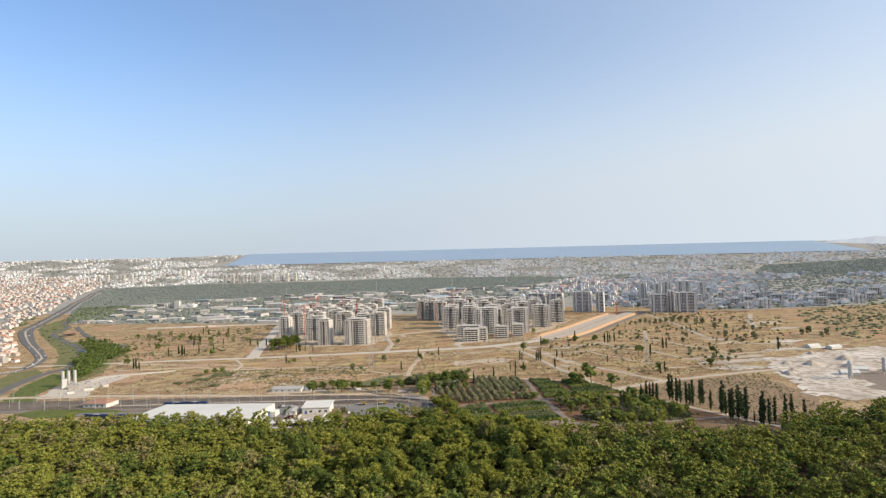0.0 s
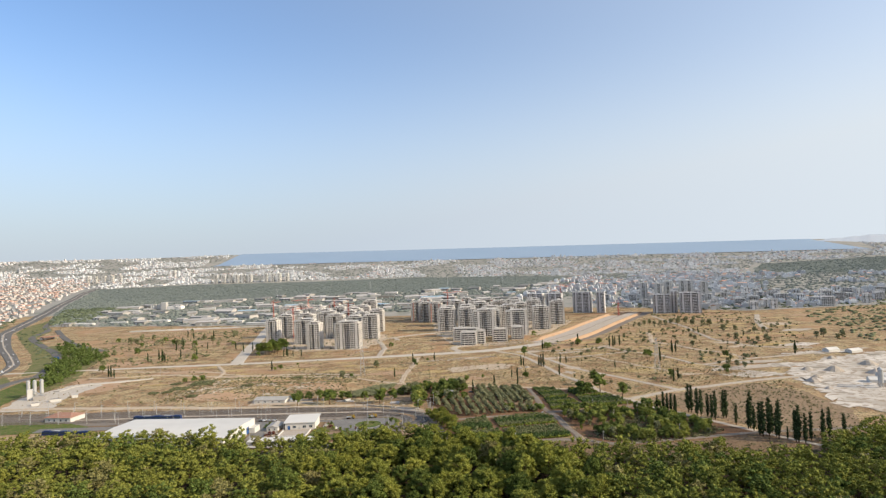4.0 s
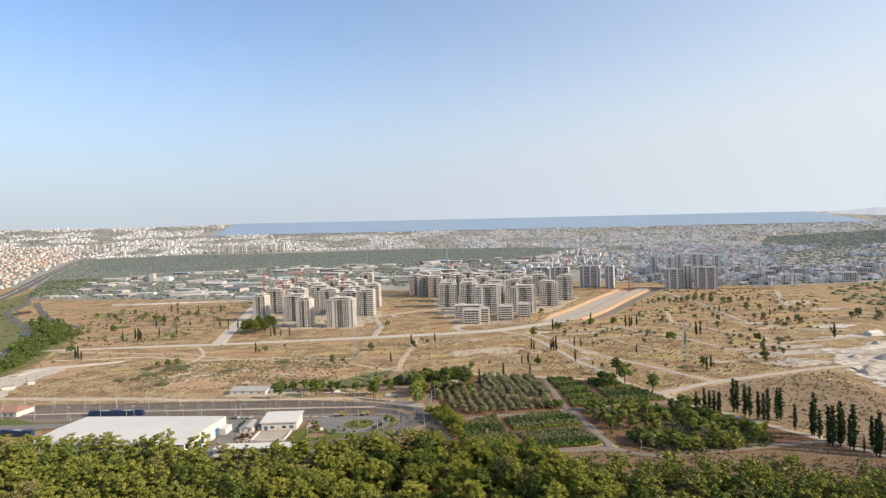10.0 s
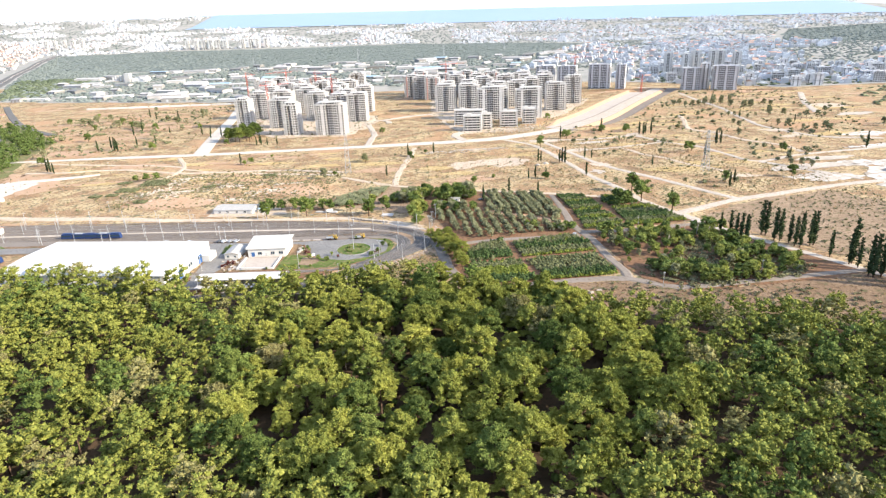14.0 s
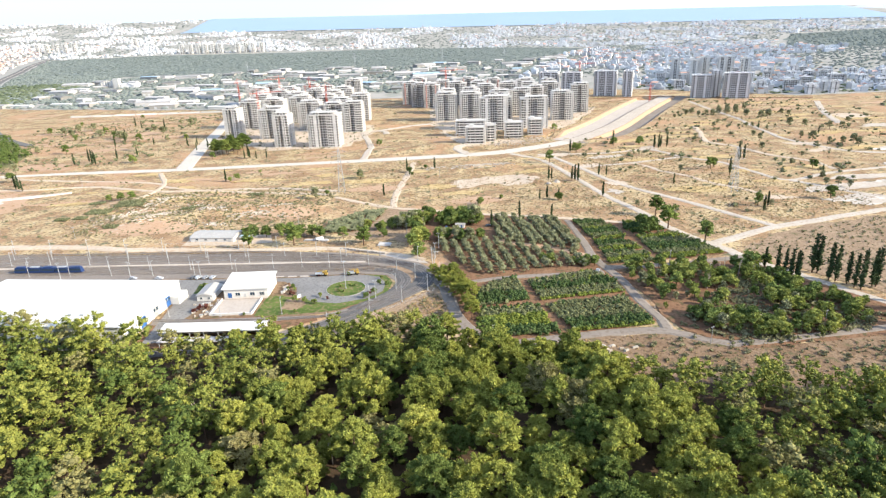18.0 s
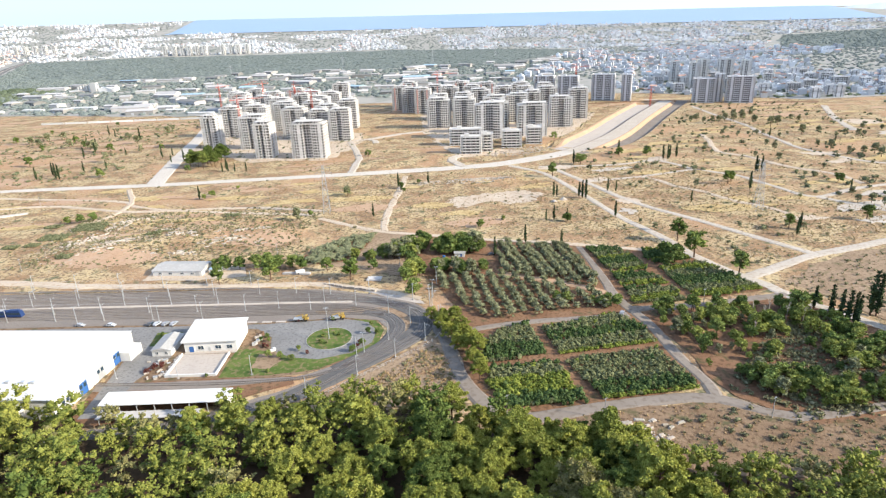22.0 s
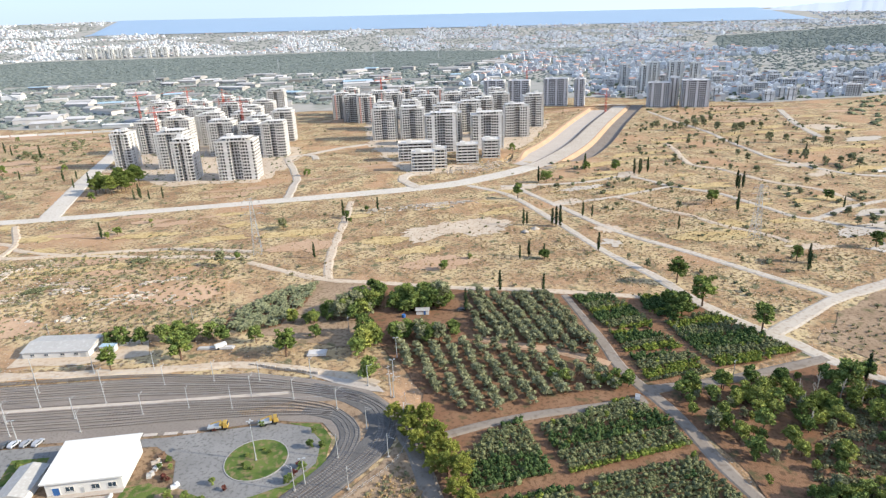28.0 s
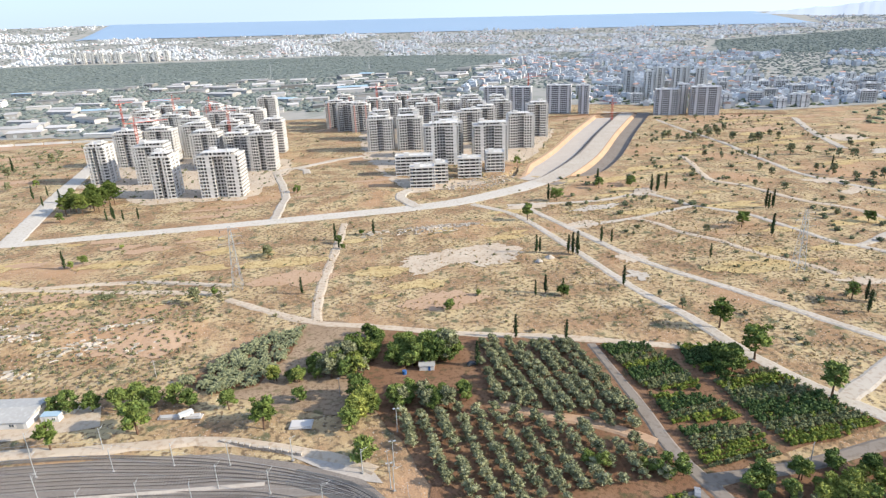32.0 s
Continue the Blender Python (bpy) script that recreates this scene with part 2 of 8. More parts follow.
M_BLUE = surf("blue_paint", [(0.05, 0.13, 0.32), (0.04, 0.10, 0.26)], (0.3, 1.0), 0.45, 0.0)
M_PALEBLUE = surf("pale_blue_sheet", [(0.36, 0.46, 0.52), (0.30, 0.39, 0.45)], (0.1, 0.6), 0.7, 0.0)
M_SIGNBLUE = surf("sign_blue", [(0.04, 0.20, 0.50), (0.05, 0.22, 0.52)], (0.3, 1.0), 0.5, 0.0)
M_NAVY = surf("navy_paint", [(0.02, 0.04, 0.11), (0.03, 0.05, 0.13)], (0.3, 1.0), 0.3, 0.0)
M_YELLOW = surf("yellow_paint", [(0.42, 0.28, 0.06), (0.34, 0.22, 0.06)], (0.5, 2.0), 0.5, 0.0)
M_RED = surf("red_paint", [(0.42, 0.09, 0.06), (0.50, 0.14, 0.10)], (0.5, 2.0), 0.6, 0.0)
M_RUBBER = surf("black_rubber", [(0.02, 0.02, 0.02), (0.03, 0.03, 0.03)], (1.0, 4.0), 0.9, 0.0)
M_TERRA = surf("terracotta_tiles", [(0.36, 0.20, 0.145), (0.30, 0.165, 0.12), (0.42, 0.26, 0.19)], (0.3, 2.5), 0.9, 0.3, 4.0)
M_SILVER = surf("car_paint", [(0.34, 0.34, 0.35), (0.30, 0.30, 0.31)], (0.3, 1.0), 0.3, 0.0, per_object=0.85)
M_GLASS = glazed("window_glass")
M_OLIVE = surf("olive_leaves", [(0.231, 0.231, 0.122), (0.174, 0.180, 0.088), (0.315, 0.302, 0.185)], (0.3, 1.8), 0.8, 0.5, 5.0, per_object=0.18, island=0.35)
M_CYP = surf("cypress_leaves", [(0.032, 0.050, 0.020), (0.045, 0.063, 0.025), (0.023, 0.036, 0.016)], (0.4, 2.0), 0.85, 0.6, 5.0, per_object=0.25)
M_LEAF = surf("broad_leaves", [(0.120, 0.164, 0.040), (0.166, 0.198, 0.054), (0.078, 0.114, 0.032)], (0.3, 1.6), 0.8, 0.6, 4.0, per_object=0.35, island=0.35)
M_LIME = surf("lime_leaves", [(0.128, 0.158, 0.026), (0.168, 0.190, 0.036), (0.080, 0.112, 0.024)], (0.3, 1.6), 0.8, 0.5, 5.0, island=0.3)
M_DEEP = surf("deep_green_leaves", [(0.050, 0.084, 0.026), (0.078, 0.108, 0.036), (0.036, 0.060, 0.020)], (0.3, 1.6), 0.8, 0.5, 5.0, island=0.3)
M_GREY = surf("grey_green_leaves", [(0.122, 0.132, 0.056), (0.166, 0.172, 0.084), (0.082, 0.094, 0.042)], (0.3, 1.6), 0.8, 0.5, 5.0, island=0.25)
M_SCRUB = surf("dry_scrub", [(0.158, 0.156, 0.078), (0.210, 0.190, 0.100), (0.105, 0.115, 0.055)], (0.1, 1.2), 0.9, 0.5, 5.0, island=0.35)
# Neutral, bluish walls: the haze over the far town is in the colour.
M_HAZEWALL = surf("far_walls_hazed", [(0.585, 0.59, 0.595), (0.48, 0.48, 0.48)], (0.01, 0.08), 0.9, 0.0, 1.0, island=0.3)
# Lightened a little: haze over distant bushes is put into the colour.
M_BUSH = surf("field_bush_leaves", [(0.140, 0.150, 0.078), (0.180, 0.185, 0.100), (0.100, 0.112, 0.058)], (0.2, 1.2), 0.9, 0.5, 5.0, island=0.35)
M_PALELEAF = surf("yellow_green_leaves", [(0.205, 0.236, 0.050), (0.258, 0.270, 0.070), (0.138, 0.172, 0.040)], (0.3, 1.6), 0.8, 0.6, 4.0, per_object=0.3, island=0.35)
M_DRYPINE = surf("withered_needles", [(0.230, 0.204, 0.078), (0.178, 0.170, 0.060), (0.275, 0.236, 0.108)], (0.3, 1.6), 0.9, 0.6, 4.0, per_object=0.2, island=0.3)
M_DARKPINE = surf("dark_pine_needles", [(0.142, 0.176, 0.040), (0.100, 0.138, 0.032), (0.180, 0.204, 0.052)], (0.2, 1.6), 0.85, 0.6, 5.0, per_object=0.28, island=0.3)
M_STRAW = surf("straw_tufts", [(0.337, 0.245, 0.115), (0.275, 0.191, 0.092), (0.207, 0.161, 0.076)], (0.1, 1.2), 1.0, 0.3, 5.0, island=0.3)
M_ROCK = surf("pale_limestone", [(0.421, 0.367, 0.299), (0.352, 0.291, 0.221), (0.474, 0.436, 0.383)], (0.2, 1.0), 1.0, 0.5, 3.0, island=0.2)
# Leaves greyed in the base colour to stand in for distance haze.
M_CANOPY = surf("far_canopy_hazed", [(0.142, 0.160, 0.142), (0.164, 0.182, 0.162)], (0.01, 0.08), 1.0, 0.0, 1.0, island=0.14)
M_PLASTER = surf("pale_plaster", [(0.68, 0.65, 0.61), (0.57, 0.54, 0.50)], (0.05, 0.4), 0.9, 0.0, 1.0, per_object=0.25)
# Lightened and cooled so that distance haze sits in the concrete's colour.
M_HAZECONC = surf("brown_grey_concrete_hazed", [(0.612, 0.590, 0.572), (0.544, 0.520, 0.503), (0.680, 0.658, 0.635)], (0.1, 0.8), 0.9, 0.1, 3.0)
M_SHED = surf("sheet_roofing", [(0.42, 0.40, 0.37), (0.30, 0.28, 0.255)], (0.02, 0.2), 0.7, 0.0, 1.0, per_object=0.5)
M_EARTH = surf("orange_earth", [(0.385, 0.246, 0.150), (0.440, 0.306, 0.200), (0.315, 0.194, 0.114)], (0.08, 0.6), 1.0, 0.5, 2.0)
M_GOLD = surf("golden_straw", [(0.440, 0.315, 0.140), (0.500, 0.380, 0.190), (0.330, 0.225, 0.105), (0.260, 0.190, 0.090)], (0.07, 0.5), 1.0, 0.8, 1.4, contrast=0.12)
M_GREYSHEET = surf("grey_sheet", [(0.40, 0.375, 0.34), (0.34, 0.32, 0.29), (0.46, 0.435, 0.40)], (0.1, 0.8), 0.6, 0.0)
M_PURPLE = surf("dark_red_leaves", [(0.09, 0.03, 0.025), (0.13, 0.05, 0.035)], (0.3, 1.6), 0.9, 0.5, 4.0)
M_ROADTREE = surf("roadside_leaves", [(0.084, 0.104, 0.060), (0.116, 0.132, 0.078)], (0.01, 0.08), 1.0, 0.0, 1.0, island=0.3)
M_BARE = surf("bare_pale_wood", [(0.42, 0.36, 0.29), (0.34, 0.28, 0.22)], (0.5, 3.0), 1.0, 0.3, 5.0)
# Near-black: the darkness inside the rooms is put into the cores' colour.
M_ROOMSHADE = surf("painted_room_shade", [(0.055, 0.050, 0.045), (0.040, 0.037, 0.035)], (0.3, 1.5), 1.0, 0.0)
# The pale blue is haze put into the rock's base colour.
M_FARHILL = surf("far_mountain_hazed", [(0.42, 0.46, 0.52), (0.45, 0.49, 0.55)], (0.001, 0.01), 1.0, 0.0)


# ---- mesh tools ----
class Mesh:
    """Collects corners and faces for one mesh."""

    def __init__(self):
        self.v, self.f, self.n = [], [], 0

    def add(self, v, f):
        v = np.asarray(v, float)
        self.v.append(v)
        n = self.n
        self.f.extend([tuple(int(i) + n for i in q) for q in f])
        self.n += len(v)
        return self

    def box(self, x, y, z, sx, sy, sz, rz=0.0):
        """A box on its base centre, turned by rz degrees."""
        c, s = math.cos(radians(rz)), math.sin(radians(rz))
        v = []
        for dz in (0, sz):
            for dx, dy in ((-1, -1), (1, -1), (1, 1), (-1, 1)):
                px, py = dx * sx / 2, dy * sy / 2
                v.append((x + c * px - s * py, y + s * px + c * py, z + dz))
        return self.add(v, [(3, 2, 1, 0), (4, 5, 6, 7), (0, 1, 5, 4), (1, 2, 6, 5), (2, 3, 7, 6), (3, 0, 4, 7)])

    def tube(self, a, b, r0, r1=None, n=6):
        """A tapered round bar from a to b."""
        a, b = Vector(a), Vector(b)
        r1 = r0 if r1 is None else r1
        w = (b - a).normalized()
        u = w.orthogonal().normalized()
        t = w.cross(u)
        v = []
        for p, r in ((a, r0), (b, r1)):
            for i in range(n):
                q = p + r * (math.cos(2 * math.pi * i / n) * u + math.sin(2 * math.pi * i / n) * t)
                v.append(tuple(q))
        f = [(i, (i + 1) % n, n + (i + 1) % n, n + i) for i in range(n)]
        return self.add(v, f + [tuple(range(n))[::-1], tuple(range(n, 2 * n))])

    def data(self, name, material, smooth=False):
        me = bpy.data.meshes.new(name)
        me.from_pydata(np.concatenate(self.v).tolist() if self.v else [], [], self.f)
        me.materials.append(material)
        if smooth:
            me.polygons.foreach_set("use_smooth", np.ones(len(me.polygons), bool))
        me.update()
        return me


def part(name, m, material=None, parent=None, label="", at=None, smooth=False):
    """Links a Mesh (or ready mesh data) as one object under a thing or a part."""
    data = m if isinstance(m, bpy.types.Mesh) else m.data(name, material, smooth)
    ob = new(name, data)
    if parent is not None:
        ob.parent = parent
    if at is not None:
        ob.matrix_local = at
    if label:
        tagged(ob, label)
    return ob


def thing(name, at, label, category, group="", kind=""):
    """An Empty at a thing's base."""
    ob = new(name)
    ob.empty_display_size = 0.5
    ob.matrix_world = at
    return tagged(ob, label, category, group, kind)


def inside(x, y, poly):
    hit = False
    for (x0, y0), (x1, y1) in zip(poly, poly[1:] + poly[:1]):
        if (y0 > y) != (y1 > y) and x < (x1 - x0) * (y - y0) / (y1 - y0) + x0:
            hit = not hit
    return hit


def curve_through(pts, step=6.0):
    """Points at even steps on a smooth line through the given ones."""
    p = [np.array(q, float) for q in pts]
    p = [2 * p[0] - p[1]] + p + [2 * p[-1] - p[-2]]
    out = []
    for a, b, c, d in zip(p, p[1:], p[2:], p[3:]):
        n = max(2, int(np.linalg.norm(c - b) / step))
        for i in range(n):
            t = i / n
            out.append(0.5 * (2 * b + (c - a) * t + (2 * a - 5 * b + 4 * c - d) * t * t + (3 * b - a - 3 * c + d) * t**3))
    return np.array(out + [p[-2]])


def sides(line):
    w = np.gradient(line[:, :2], axis=0)
    w /= np.linalg.norm(w, axis=1)[:, None] + 1e-9
    return np.stack([-w[:, 1], w[:, 0]], 1)


# ---- ground ----
ROAD_END = [(100, 832), (150, 855), (200, 893), (262, 970), (345, 1100), (432, 1230)]


def line_distance(x, y, pts):
    best = np.full(np.shape(x), 1e9)
    side = np.zeros(np.shape(x))
    for (ax, ay), (bx, by) in zip(pts, pts[1:]):
        dx, dy = bx - ax, by - ay
        t = np.clip(((x - ax) * dx + (y - ay) * dy) / (dx * dx + dy * dy), 0, 1)
        px, py = x - ax - t * dx, y - ay - t * dy
        d = np.hypot(px, py)
        s = np.sign(dx * py - dy * px)
        side = np.where(d < best, s, side)
        best = np.minimum(best, d)
    return best * side


MOUNDS = [(-150, 655, 30, 16, 4.0), (-95, 650, 28, 14, 3.0), (-200, 640, 30, 12, 3.5), (-215, 690, 40, 16, 3.0), (58, 762, 26, 11, 2.6), (92, 762, 14, 9, 2.2),
          (-20, 862, 50, 22, 3.0), (30, 880, 22, 16, 3.0), (105, 700, 10, 5, 1.6), (116, 690, 7, 4, 1.4), (-150, 690, 24, 10, 1.5)]


def height(x, y):
    """The ground's height."""
    x, y = np.asarray(x, float), np.asarray(y, float)
    depth = y + 0.08 * np.maximum(x, 0)
    z = np.interp(depth, [1300, 1500, 1750, 3000, 3600, 4300], [0, 4, 14, 40, 75, 131])
    z = z + np.interp(depth, [4300, 4900], [0, 87]) * (0.9 + 0.1 * np.clip((x + 2000) / 450, 0, 1)) * (0.75 + 0.25 * np.clip((3500 - x) / 300, 0, 1))
    k = np.clip((depth - 1300) / 3000, 0, 1)
    z = z - 0.0137 * x * k * k * (3 - 2 * k)
    for mx, my, rx, ry, h in MOUNDS:
        z = z + h * np.exp(-(((x - mx) / rx) ** 2 + ((y - my) / ry) ** 2))
    d = np.abs(line_distance(x, y, ROAD_END))
    along = np.clip((y - 905 + 0.3 * (x - 160)) / 12, 0, 1) * np.clip((1238 - y) / 8, 0, 1)
    z = z - 9.0 * along * np.clip((46 - d) / 6, 0, 1)
    return z


def ground_sheet():
    r = np.concatenate([[0, 40, 80, 120], np.arange(150, 1360, 4.5), np.geomspace(1370, 7000, 70)])
    a = np.radians(np.concatenate([np.arange(-52, 60, 0.35), np.linspace(60, 308, 40)[:-1]]))
    rr, aa = np.meshgrid(r, a, indexing="ij")
    x, y = rr * np.sin(aa), 150 + rr * np.cos(aa)
    far = np.minimum(1, 4880 / np.maximum(1, y + 0.08 * np.maximum(x, 0)))
    x, y = x * far, y * far
    z = height(x, y)
    rng = np.random.default_rng(4)
    z = z + np.where(rr < 1300, rng.uniform(-0.3, -0.02, z.shape), 0)
    nr, na = rr.shape
    i = np.arange(nr * na).reshape(nr, na)
    q = np.stack([i[:-1, :], np.roll(i, -1, 1)[:-1, :], np.roll(i, -1, 1)[1:, :], i[1:, :]], -1).reshape(-1, 4)[:, ::-1]
    me = bpy.data.meshes.new("ground")
    me.from_pydata(np.stack([x, y, z], -1).reshape(-1, 3).tolist(), [], q.tolist())
    me.materials.append(M_FIELD)
    me.materials.append(M_CITYG)
    mid = np.stack([x, y], -1).reshape(-1, 2)[q].mean(1)
    west = mid[:, 0] < np.interp(mid[:, 1], [950, 980, 1150, 1352, 1545, 1680], [-640, -660, -790, -925, -1005, -1060])
    me.polygons.foreach_set("material_index", ((mid[:, 1] > 1740) | (west & (mid[:, 1] > 950))).astype(np.int32))
    me.update()
    return tagged(new("ground", me), "wide dry straw-coloured grassland plain with sparse weeds", "ground", kind="structure")


ground_sheet()


LAID = []


def ribbon(name, pts, width, material, lift=0.12, label="", category="road", kind="structure", ragged=0.0):
    """A road laid along a line, with edges that run down into the ground."""
    LAID.append(name)
    lift = lift + 0.011 * len(LAID)
    line = curve_through(pts)
    n = sides(line)
    rng = np.random.default_rng(len(pts) * 7 + int(abs(pts[0][0])))
    w = np.full(len(line), width) if np.isscalar(width) else np.interp(np.linspace(0, 1, len(line)), np.linspace(0, 1, len(width)), width)
    jl, jr = (1 + ragged * rng.uniform(-1, 1, (2, len(line))))
    m = Mesh()
    rows = []
    for off, dz in ((-0.5 * w * jl - 0.9, -0.12), (-0.5 * w * jl + 0.25, lift), (0.5 * w * jr - 0.25, lift), (0.5 * w * jr + 0.9, -0.12)):
        p = line[:, :2] + n * off[:, None]
        rows.append(np.column_stack([p, height(p[:, 0], p[:, 1]) + dz]))
    k = len(line)
    f = [(a * k + i, a * k + i + 1, (a + 1) * k + i + 1, (a + 1) * k + i) for a in range(3) for i in range(k - 1)]
    m.add(np.concatenate(rows), [q[::-1] for q in f])
    return tagged(part(name, m, material), label, category, kind=kind)


def worn_edge(poly, ragged, rng):
    """A rounded, lobed outline about a polygon's middle."""
    cx, cy = sum(p[0] for p in poly) / len(poly), sum(p[1] for p in poly) / len(poly)
    line = np.array([np.add(a, np.subtract(b, a) * i / 9) for a, b in zip(poly, poly[1:] + poly[:1]) for i in range(9)])
    for _ in range(4):
        line = (np.roll(line, 1, 0) + line * 2 + np.roll(line, -1, 0)) / 4
    off = line - (cx, cy)
    far = np.maximum(np.hypot(off[:, 0], off[:, 1]), 0.1)
    seed = rng.uniform(0, 90)
    wave = np.array([noise.noise(Vector((x * 0.35, y * 0.35, seed))) + 0.7 * noise.noise(Vector((x * 0.9, y * 0.9, seed))) for x, y in line])
    return [tuple(p) for p in (cx, cy) + off * np.clip(1 + 1.5 * ragged * wave / far, 0.35, 1.6)[:, None]]


def patch(name, poly, material, lift=0.08, label="", category="ground", kind="structure", ragged=0.6, step=8.0, loose=False):
    """A spread of another surface on the ground, with an uneven edge."""
    rng = np.random.default_rng(len(poly) + int(abs(poly[0][0])))
    edge = []
    for (x0, y0), (x1, y1) in zip(poly, poly[1:] + poly[:1]):
        n = max(1, int(math.hypot(x1 - x0, y1 - y0) / step))
        for i in range(n):
            j = ragged if i else 0
            edge.append((x0 + (x1 - x0) * i / n + rng.uniform(-j, j), y0 + (y1 - y0) * i / n + rng.uniform(-j, j)))
    if loose:
        edge = worn_edge(poly, ragged, rng)
    bm = bmesh.new()
    face = bm.faces.new([bm.verts.new((x, y, 0)) for x, y in edge])
    if face.normal.z < 0 or (face.normal_update() or face.normal.z < 0):
        face.normal_flip()
    bmesh.ops.triangulate(bm, faces=[face])
    span = max(max(p[0] for p in poly) - min(p[0] for p in poly), max(p[1] for p in poly) - min(p[1] for p in poly))
    if span > 600:
        bmesh.ops.subdivide_edges(bm, edges=[e for e in bm.edges if e.calc_length() > 200], cuts=3, use_grid_fill=True)
        bmesh.ops.subdivide_edges(bm, edges=[e for e in bm.edges if e.calc_length() > 90], cuts=2, use_grid_fill=True)
        bmesh.ops.triangulate(bm, faces=bm.faces[:])
    co = np.array([v.co[:2] for v in bm.verts])
    for v, z in zip(bm.verts, height(co[:, 0], co[:, 1])):
        v.co.z = z + lift
    me = bpy.data.meshes.new(name)
    bm.to_mesh(me)
    bm.free()
    me.materials.append(material)
    return tagged(new(name, me), label, category, kind=kind)

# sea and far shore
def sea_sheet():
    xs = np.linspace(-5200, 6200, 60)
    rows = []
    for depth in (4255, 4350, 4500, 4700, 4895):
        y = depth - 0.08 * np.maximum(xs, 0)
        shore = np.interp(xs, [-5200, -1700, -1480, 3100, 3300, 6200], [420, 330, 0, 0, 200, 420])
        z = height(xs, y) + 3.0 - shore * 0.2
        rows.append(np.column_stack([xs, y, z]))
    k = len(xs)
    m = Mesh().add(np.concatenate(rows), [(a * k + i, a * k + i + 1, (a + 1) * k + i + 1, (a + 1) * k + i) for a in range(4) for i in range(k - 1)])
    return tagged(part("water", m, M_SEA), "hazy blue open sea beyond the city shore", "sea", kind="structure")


sea_sheet()

# roads
ribbon("road", [(-560, 830), (-417, 826), (-332, 825), (-232, 819), (-145, 820), (-7, 822), (80, 829), (130, 847), (168, 868), (190, 886)],
       [6, 6, 8, 11, 11, 11, 12, 14, 17, 18], M_CRUSHED, 0.15, "wide pale unpaved road of crushed stone", "road", ragged=0.06)
ribbon("road", [(-231, 822), (-252, 960), (-269, 1093), (-284, 1180), (-300, 1290)], [15, 14, 14, 14, 13], M_CRUSHED, 0.2, "pale gravel road running towards the industrial sheds", "road", ragged=0.06)
ribbon("road", [(103, 822), (127, 782), (139, 708), (147, 643), (156, 605), (161, 565), (168, 540), (177, 520), (183, 500), (192, 484), (215, 440), (240, 396), (270, 350)], [4.4, 4.2, 3.8, 3.6, 3.6, 4, 5, 6, 5, 4, 4, 4, 4], M_TRACK, 0.12, "pale dirt track beside the orchard", "road", ragged=0.15)
ribbon("road", [(140, 800), (156, 732), (170, 675), (195, 625), (210, 592), (227, 556)], 3.8, M_TRACK, 0.14, "pale dirt track across the dry field", "road", ragged=0.15)
ribbon("road", [(172, 530), (198, 542), (227, 555), (256, 562), (292, 572), (334, 581), (400, 588)], [6, 5, 6, 5, 5, 6, 8], M_TRACK, 0.16, "pale dirt track leading to the quarry", "road", ragged=0.15)
ribbon("road", [(-63, 681), (-42, 662), (-16, 641), (8, 631), (49, 613), (77, 604), (103, 594), (129, 582), (160, 572)], [3, 3.5, 4, 4, 3.5, 3.5, 4, 4, 4], M_FAINT, 0.12, "narrow pale dirt track above the orchard", "road", ragged=0.2)
ribbon("road", [(-16, 641), (-15, 673), (-9, 720), (-4, 750), (2, 800)], 4, M_FAINT, 0.1, "faint dirt track through dry grass", "road", ragged=0.25)
ribbon("road", [(-420, 826), (-360, 800), (-241, 765), (-219, 745), (-169, 721), (-63, 690)], 3, M_FAINT, 0.1, "faint dirt track through dry grass", "road", ragged=0.3)
ribbon("road", [(128, 810), (176, 804), (205, 803), (240, 812), (252, 794), (260, 768), (282, 740), (288, 716), (292, 693), (302, 664), (350, 681), (425, 694), (520, 715)], [4, 3.4, 3.4, 3.4, 3.4, 3.4, 3.4, 3.4, 3.6, 3.8, 5, 5, 5], M_TRACK, 0.13, "pale gravel track winding across the dry plain", "road", ragged=0.2)
ribbon("road", [(302, 664), (309, 653), (316, 638), (330, 615), (344, 590)], 4, M_TRACK, 0.12, "pale gravel track towards the quarry", "road", ragged=0.25)
ribbon("road", [(150, 744), (185, 749), (208, 753), (258, 768)], 3, M_TRACK, 0.12, "pale gravel track across the dry plain", "road", ragged=0.2)
ribbon("road", [(204, 752), (213, 736), (220, 712), (231, 696), (241, 665), (253, 647), (259, 628)], 3.2, M_FAINT, 0.1, "faint dirt track through dry grass", "road", ragged=0.3)
ribbon("road", [(349, 935), (337, 894), (324, 859), (318, 832), (332, 806), (342, 758), (361, 724), (360, 691)], 4, M_FAINT, 0.1, "faint dirt track through dry grass", "road", ragged=0.3)
ribbon("road", [(452, 1190), (438, 1081), (428, 982), (415, 923), (406, 868), (401, 831), (409, 788), (424, 755), (470, 735)], 4, M_TRACK, 0.1, "pale dirt track along the bushes", "road", ragged=0.25)
ribbon("road", [(620, 1109), (570, 1022), (538, 957), (517, 909)], 7, M_TRACK, 0.1, "pale dirt track towards the town", "road", ragged=0.25)
for quad in ([(245, 829), (256, 822), (250, 802), (230, 806)], [(158, 688), (172, 690), (176, 676), (160, 672)], [(384, 812), (415, 810), (418, 794), (391, 796)], [(384, 770), (415, 780), (412, 768), (384, 759)], [(250, 624), (270, 623), (278, 615), (260, 611)], [(553, 984), (583, 984), (588, 948), (546, 942)], [(120, 800), (140, 812), (165, 808), (150, 794)], [(150, 752), (172, 758), (178, 744), (158, 738)]):
    patch("pale_patch", quad, M_FAINT, 0.12, "bare pale stony patch in the dry field", ragged=3, loose=True)
